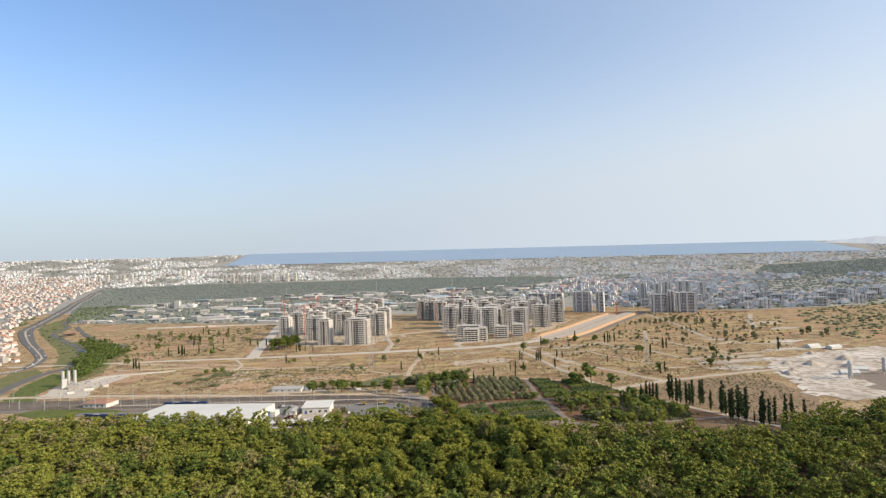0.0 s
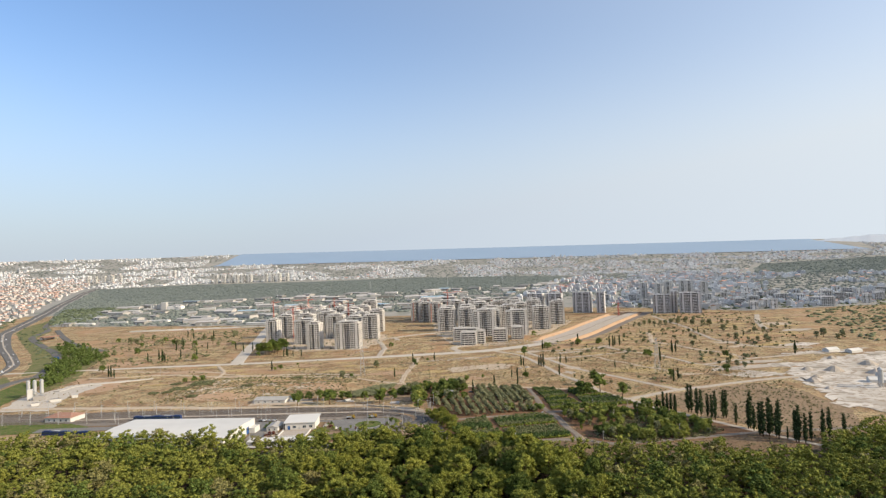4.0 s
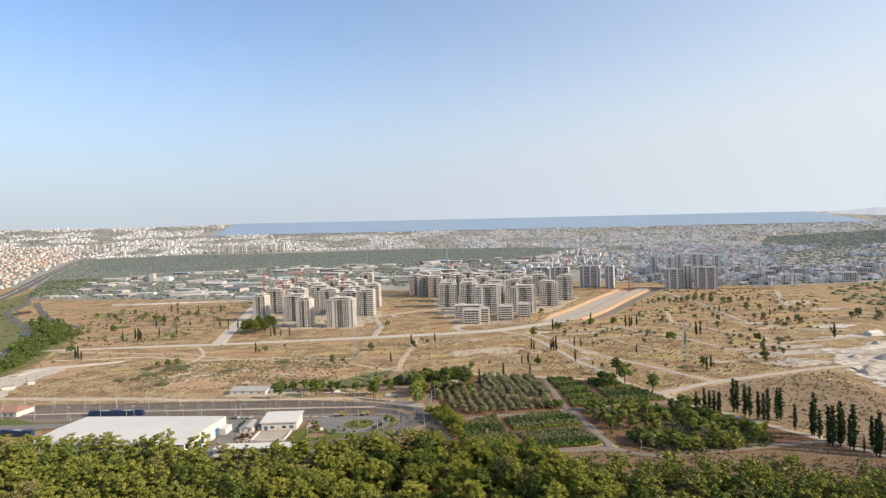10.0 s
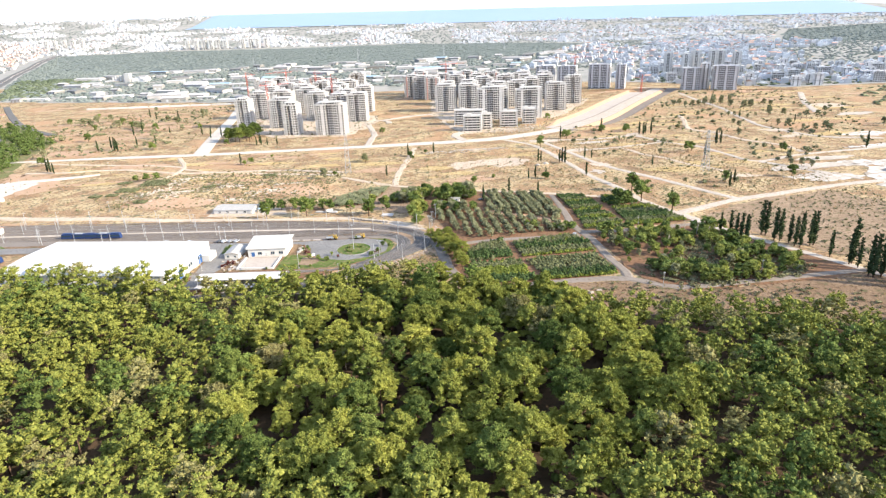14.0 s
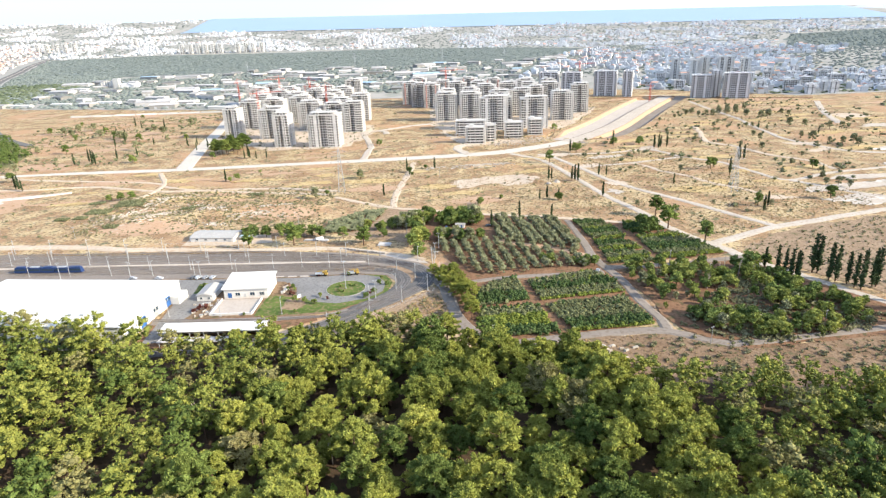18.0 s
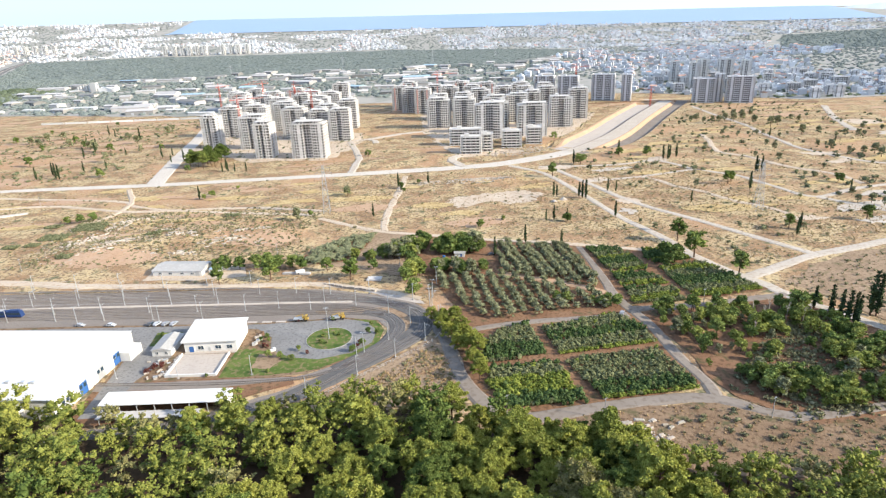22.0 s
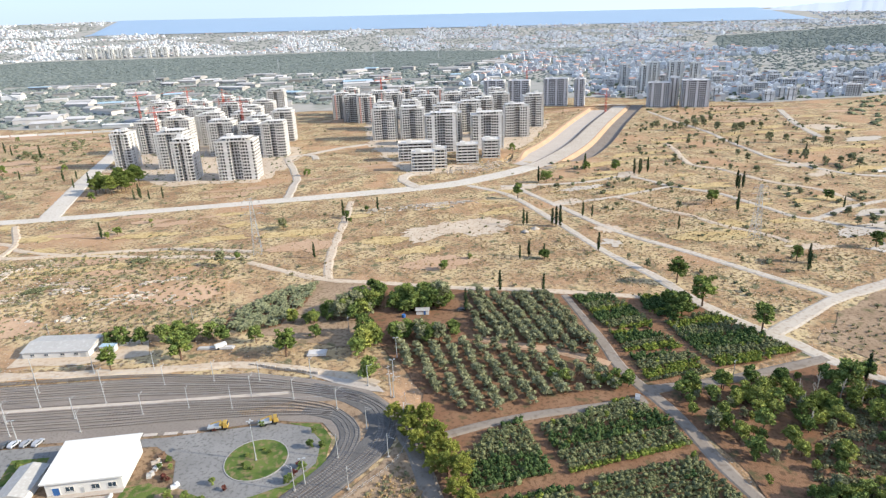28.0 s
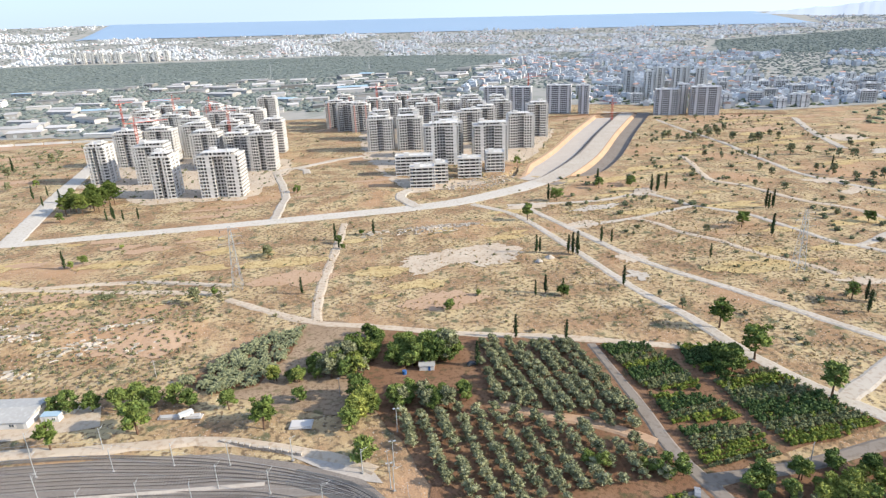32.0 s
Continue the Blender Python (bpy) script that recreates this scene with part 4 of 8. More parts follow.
def tower(name, x, y, w, d, floors, rz, label, kind="tower", material=None, patterns=("wwbbww", "w.bw", "wwbw", "bwwb", "w"), slot=True, bay=2.75, group="unfinished towers", category="apartment building", pent=True, blush=False):
    """A concrete-frame building of stacked storeys."""
    material = material or M_CONC
    kit = tower_kit(kind, w, d, material, patterns, slot, bay)
    ob = thing(name, pose(x, y, float(height(x, y)), 0, 0, rz), label, category, group)
    for k in range(floors):
        part("storey", kit["storey"], parent=ob, at=pose(0, 0, 3.0 * k))
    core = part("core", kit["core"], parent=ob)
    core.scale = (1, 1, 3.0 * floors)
    h = 3.0 * floors
    part("roof_slab", kit["roof"], parent=ob, at=pose(0, 0, h))
    part("parapet", kit["parapet"], parent=ob, at=pose(0, 0, h + 0.3))
    if pent:
        dx, dy = w * 0.08 * math.sin(x * 1.7), d * 0.08 * math.cos(y * 2.3)
        part("penthouse", kit["pent"], parent=ob, at=pose(dx, dy, h + 0.3))
        part("penthouse_core", kit["pent_core"], parent=ob, at=pose(dx, dy, h + 0.3))
        part("penthouse_roof", kit["pent_roof"], parent=ob, at=pose(dx * 1.6, dy * 1.6, h + 3.3))
        part("stair_hut", kit["hut"], parent=ob, at=pose(w * 0.22 * math.cos(x), d * 0.12 * math.sin(y), h + 3.3))
        part("roof_unit", kit["tank"], parent=ob, at=pose(w * 0.2 * math.sin(y), -d * 0.2, h + 3.55))
        if blush:
            for s in (-0.3, 0.3):
                strip = part("facade_panel", kit["panel"], parent=ob, at=pose(w * s, -d / 2 - 0.06, 0), label="reddish rendered facade strip")
                strip.scale = (1, 1, h + 0.9)
    else:
        part("stair_hut", kit["hut"], parent=ob, at=pose(-w * 0.2, 0, h + 0.3))
        part("roof_unit", kit["tank"], parent=ob, at=pose(w * 0.2, d * 0.15, h + 0.3))
    return ob


FACES = {18: ("wbw", "b.w", "wwb", "wb"), 26: ("wbbw", "w.b", "bbww", "wwbb", "b"), 30: ("wwbw", "w.bw", "wbww", "bwwb", "w"), 36: ("bbw.wwb", "bw", "wwbb.w", "bw.b")}
LT = "raw grey concrete apartment tower under construction with empty window openings"
for x, y, w, d, n in ((-226, 1010, 18, 22, 12), (-222, 1090, 26, 20, 12), (-173, 992, 30, 20, 12), (-148, 931, 18, 22, 12), (-98, 919, 36, 22, 12), (-73, 1020, 26, 20, 12), (-95, 1072, 26, 20, 12),
                      (-190, 1100, 30, 20, 12), (-158, 1125, 30, 20, 12), (-133, 1052, 30, 20, 12), (-100, 1045, 26, 20, 11), (-255, 1290, 30, 20, 12), (-243, 1345, 30, 20, 12), (-201, 1285, 30, 20, 12),
                      (-172, 1330, 26, 20, 12), (-140, 1275, 30, 20, 12), (-172, 1180, 30, 20, 12), (-116, 1185, 30, 20, 12), (-103, 1420, 30, 20, 11), (-225, 1170, 26, 20, 12), (-205, 1225, 30, 20, 12), (-150, 1235, 26, 20, 12), (-105, 1245, 30, 20, 12), (-240, 1240, 26, 20, 11), (-70, 1120, 26, 20, 12), (-118, 1120, 26, 20, 12), (-275, 1345, 26, 20, 11)):
    tower("apartment_tower", x, y, w, d, n, -8, LT, patterns=FACES[w], blush=1270 < y < 1400 and x > -210)
for x, y, w, d, n in ((54, 1082, 30, 20, 12), (108, 985, 36, 22, 13), (160, 988, 36, 22, 12), (210, 1042, 30, 20, 12), (252, 1108, 26, 20, 13), (88, 1076, 30, 20, 12), (21, 1325, 26, 20, 13), (40, 1238, 26, 20, 12),
                      (84, 1252, 30, 20, 12), (110, 1325, 26, 20, 12), (125, 1190, 30, 20, 12), (163, 1212, 30, 20, 12), (164, 1100, 30, 20, 12), (130, 1085, 30, 20, 12), (190, 1128, 26, 20, 12), (224, 1176, 30, 20, 12),
                      (60, 1165, 26, 20, 11), (150, 1290, 30, 20, 12), (200, 1260, 30, 20, 12), (5, 1290, 26, 20, 12), (95, 1140, 26, 20, 12), (120, 1255, 26, 20, 12), (60, 1290, 26, 20, 12), (195, 1195, 26, 20, 12), (235, 1235, 26, 20, 12), (125, 1020, 26, 20, 12), (20, 1255, 26, 20, 12)):
    tower("apartment_tower", x, y, w, d, n, -10, LT, patterns=FACES[w], blush=y > 1280 or (x, y) == (40, 1238))
LB = "low open concrete frame block under construction on rubble ground"
for x, y, w, d, n in ((74, 892, 22, 14, 6), (74, 944, 36, 14, 6), (93, 903, 12, 16, 6), (122, 916, 22, 14, 6), (151, 934, 18, 18, 6)):
    tower("apartment_block", x, y, w, d, n, -10, LB, kind="frame", patterns=("o",), slot=False, bay=5.0, group="unfinished blocks", pent=False)
LS = "brown-grey concrete apartment slab under construction, lightened for haze"
for x, y, w, n, a in ((262, 1345, 34, 13, -25), (299, 1325, 34, 13, -25), (352, 1296, 38, 14, -25), (385, 1275, 16, 14, -25), (488, 1212, 34, 12, -25), (513, 1214, 14, 14, -25), (535, 1190, 40, 13, -25)):
    tower("apartment_slab", x, y, w, 20, n, a, LS, kind="slab", material=M_HAZECONC, patterns=("bb.wb", "ww."), slot=False, bay=2.8, group="unfinished slabs", pent=False)

# pale finished blocks in the town behind
rng = np.random.default_rng(21)
TOWN_NEAR = [(420, 1390), (560, 1250), (640, 1205), (760, 1190), (900, 1215), (1080, 1290), (1120, 1420), (900, 1500), (600, 1560), (430, 1520)]
spots = []
while len(spots) < 52:
    x, y = rng.uniform(420, 1120), rng.uniform(1190, 1560)
    if inside(x, y, TOWN_NEAR) and all(math.hypot(x - p, y - q) > 30 for p, q in spots):
        spots.append((x, y))
HOUSES = list(spots)
for x, y in spots:
    w, d = [(16, 14), (20, 14), (24, 16)][rng.integers(3)]
    tower("apartment_house", x, y, w, d, int(rng.integers(4, 7)), -25 + (90 if rng.random() < 0.4 else 0), "pale plastered apartment house in the town", kind="house", material=M_PLASTER, patterns=("wb", "w.w"), slot=False, bay=3.4, group="town houses", pent=False)
for k, (x, y, n) in enumerate(((560, 1400, 15), (590, 1420, 16), (620, 1410, 16), (650, 1440, 15), (680, 1430, 14), (540, 1440, 15), (610, 1470, 14))):
    tower("apartment_tower", x, y, 18, 18, n, -25, "tall white finished apartment tower in the town", kind="white", material=M_WHITE, patterns=("w.b", "ww"), slot=False, bay=3.0, group="white towers", pent=False)
for x, y in ((-676, 3084), (-708, 3092), (-742, 3086), (-640, 3100), (-820, 3090), (-852, 3094), (-884, 3090), (-916, 3096), (-950, 3092), (-990, 3098), (-1375, 3560), (-1720, 3300), (-1680, 3300), (-1640, 3310), (-1600, 3310), (-1560, 3315)):
    tower("apartment_tower", x, y, 18, 18, 13, -8, "far white apartment tower beyond the woodland", kind="white", material=M_WHITE, patterns=("w.b", "ww"), slot=False, bay=3.0, group="far white towers", pent=False)


def gable(m, x, y, z, w, d, rise, rz, over=0.6):
    """A pitched roof with its ridge along w."""
    c, s = math.cos(radians(rz)), math.sin(radians(rz))
    w, d = w / 2 + over, d / 2 + over
    pts = [(-w, -d, 0), (w, -d, 0), (w, d, 0), (-w, d, 0), (-w, 0, rise), (w, 0, rise)]
    v = [(x + c * a - s * b, y + s * a + c * b, z + h) for a, b, h in pts]
    return m.add(v, [(0, 1, 5, 4), (2, 3, 4, 5), (0, 4, 3), (1, 2, 5), (3, 2, 1, 0)])


# industrial sheds before the woodland
rng = np.random.default_rng(31)
SHED_ZONE = [(-860, 1500), (-560, 1400), (-280, 1330), (-230, 1480), (-60, 1490), (60, 1400), (180, 1390), (260, 1440), (420, 1800), (500, 2250), (300, 2120), (0, 2060), (-300, 2050), (-620, 2050), (-900, 1960), (-880, 1700)]
spots = []
tries = 0
while len(spots) < 150 and tries < 9000:
    tries += 1
    x, y = rng.uniform(-880, 500), rng.uniform(1330, 2240)
    if inside(x, y, SHED_ZONE) and all(math.hypot(x - p, (y - q)) > 40 for p, q in spots):
        spots.append((x, y))
for k, (x, y) in enumerate(spots):
    w, d, h = 18 + 52 * rng.random() ** 2, rng.uniform(12, 30), rng.uniform(4, 8.5)
    z, a = float(height(x, y)), -8 + rng.normal() * 14
    colour = "pale blue" if k % 19 == 0 else "pale grey"
    ob = thing("warehouse", pose(x, y, z, 0, 0, a), f"{colour} sheet-metal warehouse in the industrial strip", "warehouse", "industrial sheds")
    part("wall", Mesh().box(0, 0, -2, w, d, h + 2), M_SHED, ob)
    part("roof", gable(Mesh(), 0, 0, h, w, d, rng.uniform(1.5, 3), 0), M_PALEBLUE if k % 19 == 0 else M_SHED, ob)
    for s in (-0.25, 0.2):
        part("door", Mesh().box(w * s, -d / 2 - 0.05, 0, 4.5, 0.12, 4.2), M_STEEL, ob)


def town(name, poly, count, size, high, seed, label, pitched=0.0, turn=-12, material=None, gate=None, clear=()):
    """The far town: many small blocks with huts or pitched roofs on them, joined."""
    rng = np.random.default_rng(seed)
    xs, ys = [p[0] for p in poly], [p[1] for p in poly]
    m, r = Mesh(), Mesh()
    done = 0
    while done < count:
        x, y = rng.uniform(min(xs), max(xs)), rng.uniform(min(ys), max(ys))
        if not inside(x, y, poly) or (gate is not None and noise.noise(Vector((x * 0.004, y * 0.004, 5.0))) < gate) or any(math.hypot(x - p, y - q) < 19 for p, q in clear):
            continue
        done += 1
        sx, sy = rng.uniform(*size), rng.uniform(*size)
        h = high[0] + (high[1] - high[0]) * rng.random() ** 2
        z = float(height(x, y))
        a = rng.choice([turn, turn + 90]) + rng.uniform(-5, 5)
        m.box(x, y, z - 3, sx, sy, h + 3, a)
        if rng.random() < pitched:
            gable(r, x, y, z + h, sx, sy, 2.2, a, 0.4)
        else:
            m.box(x + rng.uniform(-0.2, 0.2) * sx, y, z + h, sx * 0.35, sy * 0.35, 2.4, a)
    tagged(part(name, m, material or M_CITY), label, "buildings", kind="stuff")
    if pitched:
        tagged(part(name + "_roofs", r, M_ROOFS), "terracotta roofs of the town houses", "roofs", kind="stuff")


EAST = [(250, 1600), (480, 1580), (700, 1550), (1000, 1530), (1130, 1300), (1500, 1250), (2400, 1500), (2700, 1900), (1700, 2000), (1300, 2300), (800, 2700), (480, 2200)]
WEST = [(-640, 960), (-770, 1150), (-905, 1352), (-945, 1430), (-1000, 1560), (-1050, 1690), (-1120, 1860), (-1240, 2120), (-1350, 2400), (-1500, 2760), (-1760, 3500), (-3300, 4100), (-3000, 2300), (-1500, 1300), (-960, 860), (-640, 760), (-610, 860)]
NORTH = [(-3400, 3900), (-1470, 2980), (-1100, 3100), (0, 3080), (700, 2750), (1300, 2400), (1800, 3150), (3000, 3550), (4200, 3450), (4400, 4400), (3400, 4560), (3150, 3950), (1500, 4150), (300, 4230), (-1500, 4250), (-1420, 4600), (-1400, 4860), (-3600, 4860)]
town("town_blocks", EAST, 2600, (7, 14), (4, 13), 3, "dense pale apartment houses of the town", 0.2, -25, M_HAZEWALL, -0.12)
town("town_blocks", TOWN_NEAR, 420, (7, 12), (4, 11), 4, "small pale houses between the apartment houses", 0.2, -25, M_HAZEWALL, None, HOUSES)
town("town_houses", WEST, 4600, (7, 14), (4, 9), 5, "dense low pale houses with terracotta roofs", 0.6)
town("town_houses", [(-582, 885), (-645, 982), (-768, 1152), (-900, 1356), (-1010, 1352), (-960, 1150), (-760, 900), (-640, 815), (-585, 830)], 230, (7, 13), (3.5, 7), 6, "low pale houses with terracotta roofs by the highway", 0.7)
town("shore_city", NORTH, 10500, (7, 14), (2.5, 7), 7, "far pale city spread along the shore", 0.12, material=M_HAZEWALL, gate=-0.06)
town("shore_towers", NORTH, 700, (8, 12), (9, 19), 9, "taller white blocks of the far city", 0.0, material=M_HAZEWALL, gate=0.05)


# Crowns are pressed flat to weaken their shade, as haze would.
def canopy(name, poly, count, size, seed, label, material=None, lift=0.0, flat=0.42):
    """Far trees as many small rough crowns, joined."""
    rng = np.random.default_rng(seed)
    top = [(0, 0, 1.0)] + [(math.cos(i * 1.257) * 0.8, math.sin(i * 1.257) * 0.8, 0.45) for i in range(5)] + [(math.cos(i * 1.257 + 0.6), math.sin(i * 1.257 + 0.6), -0.4) for i in range(5)]
    faces = [(0, 1 + i, 1 + (i + 1) % 5) for i in range(5)] + [(1 + i, 6 + i, 1 + (i + 1) % 5) for i in range(5)] + [(6 + i, 6 + (i + 1) % 5, 1 + (i + 1) % 5) for i in range(5)]
    top = np.array(top)
    xs, ys = [p[0] for p in poly], [p[1] for p in poly]
    pts = []
    while len(pts) < count:
        x, y = rng.uniform(min(xs), max(xs)), rng.uniform(min(ys), max(ys))
        if inside(x, y, poly):
            pts.append((x, y))
    pts = np.array(pts)
    z = height(pts[:, 0], pts[:, 1])
    m = Mesh()
    for (x, y), zz in zip(pts, z):
        s = rng.uniform(*size)
        v = top * (1 + rng.uniform(-0.25, 0.25, (11, 1))) * s * np.array([1, 1, flat])
        m.add(v + (x, y, zz + s * 0.7 * flat + lift), faces)
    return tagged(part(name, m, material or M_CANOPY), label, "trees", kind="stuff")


BELT = [(-980, 2060), (-1120, 2160), (-1280, 2500), (-1480, 2950), (-1100, 3050), (-500, 3000), (0, 3050), (500, 2850), (700, 2650), (520, 2330), (300, 2150), (0, 2090), (-300, 2080), (-620, 2080)]
canopy("woodland", BELT, 9000, (3.5, 8), 41, "wide haze-greyed pine woodland belt before the city", flat=0.2)
canopy("woodland", [(1300, 2300), (1700, 2000), (2600, 1900), (4200, 2400), (4300, 3300), (3000, 3500), (1800, 3100)], 6000, (3.5, 7), 42, "distant haze-greyed woodland on the plain")
canopy("roadside_trees", [(-870, 1520), (-950, 1660), (-1040, 1850), (-1160, 2115), (-1275, 2400), (-1420, 2760), (-1560, 3150), (-1500, 2950), (-1100, 2200), (-820, 2080), (-780, 1900), (-830, 1600)], 2200, (2.5, 5), 51, "haze-greyed trees between highway and woodland")
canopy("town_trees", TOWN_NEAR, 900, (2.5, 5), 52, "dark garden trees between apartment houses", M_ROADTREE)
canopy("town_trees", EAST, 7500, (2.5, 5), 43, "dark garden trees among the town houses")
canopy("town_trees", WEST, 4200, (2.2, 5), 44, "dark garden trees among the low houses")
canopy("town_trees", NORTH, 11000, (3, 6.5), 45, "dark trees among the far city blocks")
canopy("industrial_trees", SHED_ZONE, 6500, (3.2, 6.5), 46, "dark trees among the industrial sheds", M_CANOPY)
canopy("roadside_trees", [(-860, 1500), (-930, 1625), (-1000, 1800), (-1050, 1890), (-900, 1900), (-800, 1860), (-830, 1700), (-812, 1545)], 600, (4, 7.5), 47, "dense dark trees beside the highway", M_ROADTREE)
canopy("roadside_trees", [(-470, 830), (-556, 1008), (-632, 1108), (-756, 1278), (-795, 1400), (-862, 1500), (-935, 1655), (-915, 1500), (-855, 1372), (-722, 1180), (-595, 1002), (-506, 846)], 70, (1.8, 4.0), 49, "green trees between the carriageways", M_ROADTREE)
canopy("roadside_trees", [(-580, 850), (-640, 950), (-770, 1140), (-905, 1345), (-1000, 1580), (-1060, 1720), (-1085, 1710), (-1030, 1575), (-935, 1345), (-800, 1130), (-680, 950), (-620, 830)], 220, (2, 4.5), 50, "green trees along the highway's far side", M_ROADTREE)
canopy("scrub_trees", [(560, 760), (700, 700), (1100, 900), (1500, 1240), (1050, 1260), (720, 1120), (640, 1000)], 1200, (1.5, 4.5), 48, "dark scrub and orchards at the plain's edge", M_BUSH)

# quarry heaps and the cement works
rng = np.random.default_rng(14)
for k, (x, y, r) in enumerate(((352, 560, 7), (365, 575, 5), (400, 600, 9), (425, 580, 8), (450, 620, 9), (380, 610, 6), (470, 560, 10), (500, 600, 9), (415, 500, 8), (345, 530, 4), (440, 660, 6), (120, 692, 3), (112, 688, 2.5))):
    v, f = [(0, 0, r * 0.55)], []
    for ring, (q, z) in enumerate(((0.35, 0.4), (0.7, 0.18), (1.0, -0.05))):
        v += [(q * r * math.cos(i * 0.524) * rng.uniform(0.85, 1.15), q * r * math.sin(i * 0.524) * rng.uniform(0.85, 1.15), z * r * rng.uniform(0.9, 1.1)) for i in range(12)]
    f = [(0, 1 + i, 1 + (i + 1) % 12) for i in range(12)] + [(1 + o + i, 13 + o + i, 13 + o + (i + 1) % 12, 1 + o + (i + 1) % 12) for o in (0, 12) for i in range(12)]
    heap = part("gravel_heap", Mesh().add(v, f), M_ROCK if k % 3 else M_PAVE)
    heap.matrix_world = pose(x, y, float(height(x, y)))
    tagged(heap, "pale heap of crushed stone on the ground", "heap", "gravel heaps")
ob = thing("cement_works", pose(-700, 1760, float(height(-700, 1760)), 0, 0, -8), "beige cement works with silos and a conveyor", "factory")
part("mill", Mesh().box(0, 0, -2, 14, 12, 24), M_PLASTER, ob)
part("store", Mesh().box(30, 6, -2, 40, 20, 12), M_PLASTER, ob)
part("conveyor", Mesh().tube((8, 0, 18), (46, -6, 4), 1.2, 1.2, 4), M_STEEL, ob)
for k in range(5):
    part("silo", Mesh().tube((-14 - 7 * k, 4, -2), (-14 - 7 * k, 4, 18 - k), 3, 3, 14), M_PLASTER, ob)
ob = thing("long_wall", pose(-420, 1300, 0, 0, 0, -3), "long low pale boundary wall of the industrial strip", "wall")
for k in range(9):
    part("panel", Mesh().box(-150 + 38 * k, 0, 0, 36, 0.4, 3), M_PLASTER, ob)

# ---- tram depot ----
YARD = [(-440, 584), (-270, 578), (-180, 565), (-77, 555), (-45, 550), (-20, 539), (0, 527), (9, 513), (8.5, 499), (1, 486.5), (-12, 475), (-25, 465.5), (-42, 452.5), (-60, 443), (-128, 432), (-128, 438), (-75, 446), (-50, 457), (-38, 465), (-78, 461), (-126, 465), (-126, 470), (-77, 467), (-48, 465), (-30, 473), (-15, 487), (-12, 500), (-17, 510), (-33, 515), (-70, 515), (-165, 525), (-280, 536), (-440, 552)]
patch("ballast_bed", YARD, M_BALLAST, 0.12, "dark grey ballast bed of the tram yard", "ballast", ragged=0.3, step=5)
patch("loop_earth", [(-48, 524), (-30, 525.5), (-10, 522.5), (-3, 515), (-1, 505), (-4, 496), (-7, 503), (-14, 513), (-26, 519), (-46, 521)], M_DUST, 0.16, "bare brown earth inside the track loop", "ground", ragged=0.4)
patch("service_yard", [(-300, 533), (-165, 523), (-70, 513.5), (-33, 513.5), (-20, 508), (-17, 500), (-19, 488), (-28, 480), (-40, 477), (-52, 480), (-62, 486), (-64, 500), (-72, 509), (-103, 513), (-104, 488), (-112, 470), (-113, 447), (-123, 447), (-123, 494), (-228, 518), (-300, 522)], M_YARD, 0.14, "worn grey asphalt service yard", "yard", ragged=0.15)
patch("lawn", [(-79, 468.5), (-60, 467.6), (-45, 468.6), (-30, 476), (-24, 481), (-30, 480.5), (-41, 477.5), (-52, 480.5), (-62, 487), (-70, 491), (-77, 490)], M_LAWN, 0.15, "patchy green watered lawn", "lawn", ragged=0.6, step=4)
patch("lawn", [(-30, 513), (-18, 509.5), (-14, 500), (-16, 488), (-22, 480), (-28, 480), (-19, 489), (-17.5, 500), (-21, 508)], M_LAWN, 0.17, "green strip inside the track loop", "lawn", ragged=0.4, step=4)
patch("bare_lawn", [(-68, 474), (-60, 472), (-56, 478), (-57, 485), (-63, 488), (-67, 482)], M_DUST, 0.19, "worn bare earth in the lawn", "ground", ragged=1.2, step=2)
patch("lawn", [(-345, 560), (-300, 556), (-262, 532), (-262, 520), (-330, 520), (-360, 540)], M_LAWN, 0.13, "green lawn beside the depot", "lawn", ragged=0.6)
patch("lawn", [(-118, 512), (-106, 511), (-106, 500), (-117, 499)], M_LAWN, 0.17, "small green lawn by the hall", "lawn", ragged=0.3)
patch("yard_edge", [(-300, 537), (-165, 527), (-70, 517), (-33, 517), (-18, 511), (-14, 500), (-18, 486), (-30, 475), (-45, 467), (-78, 466), (-124, 468), (-124, 500), (-230, 516), (-300, 520)], M_BROWN, 0.05, "brown worn ground round the service yard", "ground", ragged=0.4)
patch("bare_yard", [(-126, 470), (-78, 468), (-50, 466), (-48, 460), (-76, 449), (-126, 440)], M_SOIL, 0.1, "bare brown earth between tracks", "ground", ragged=0.5)


ribbon("loop_bed", [(-22, 533.5), (-6, 523.5), (2.5, 512), (3, 501), (-3.5, 490), (-15.5, 479), (-28, 468.5), (-42, 456), (-60, 446.5), (-90, 440), (-128, 435)], [7, 8.5, 9.5, 9.5, 9, 8, 6.5, 5, 4.5, 4.5, 4.5], M_DARKBED, -0.12, "dark ballast bed of the track loop", "ballast", ragged=0.04)
ribbon("loop_bed", [(-24, 519), (-12, 513), (-8, 504), (-9, 495), (-15, 485.5), (-25, 476.5), (-34, 469)], [4, 6, 7, 7, 6, 5, 4], M_DARKBED, -0.12, "dark ballast bed of the inner track loop", "ballast", ragged=0.04)


def disc(name, x, y, r0, r1, z0, z1, material, label, category, n=48):
    v, f = [], []
    for r, z in ((r0, z0), (r0, z1), (r1, z1), (r1, z0)):
        v += [(x + r * math.cos(2 * math.pi * i / n), y + r * math.sin(2 * math.pi * i / n), z) for i in range(n)]
    for a in range(3):
        f += [(a * n + i, a * n + (i + 1) % n, (a + 1) * n + (i + 1) % n, (a + 1) * n + i) for i in range(n)]
    return tagged(part(name, Mesh().add(v, [q[::-1] for q in f]), material), label, category, kind="structure")


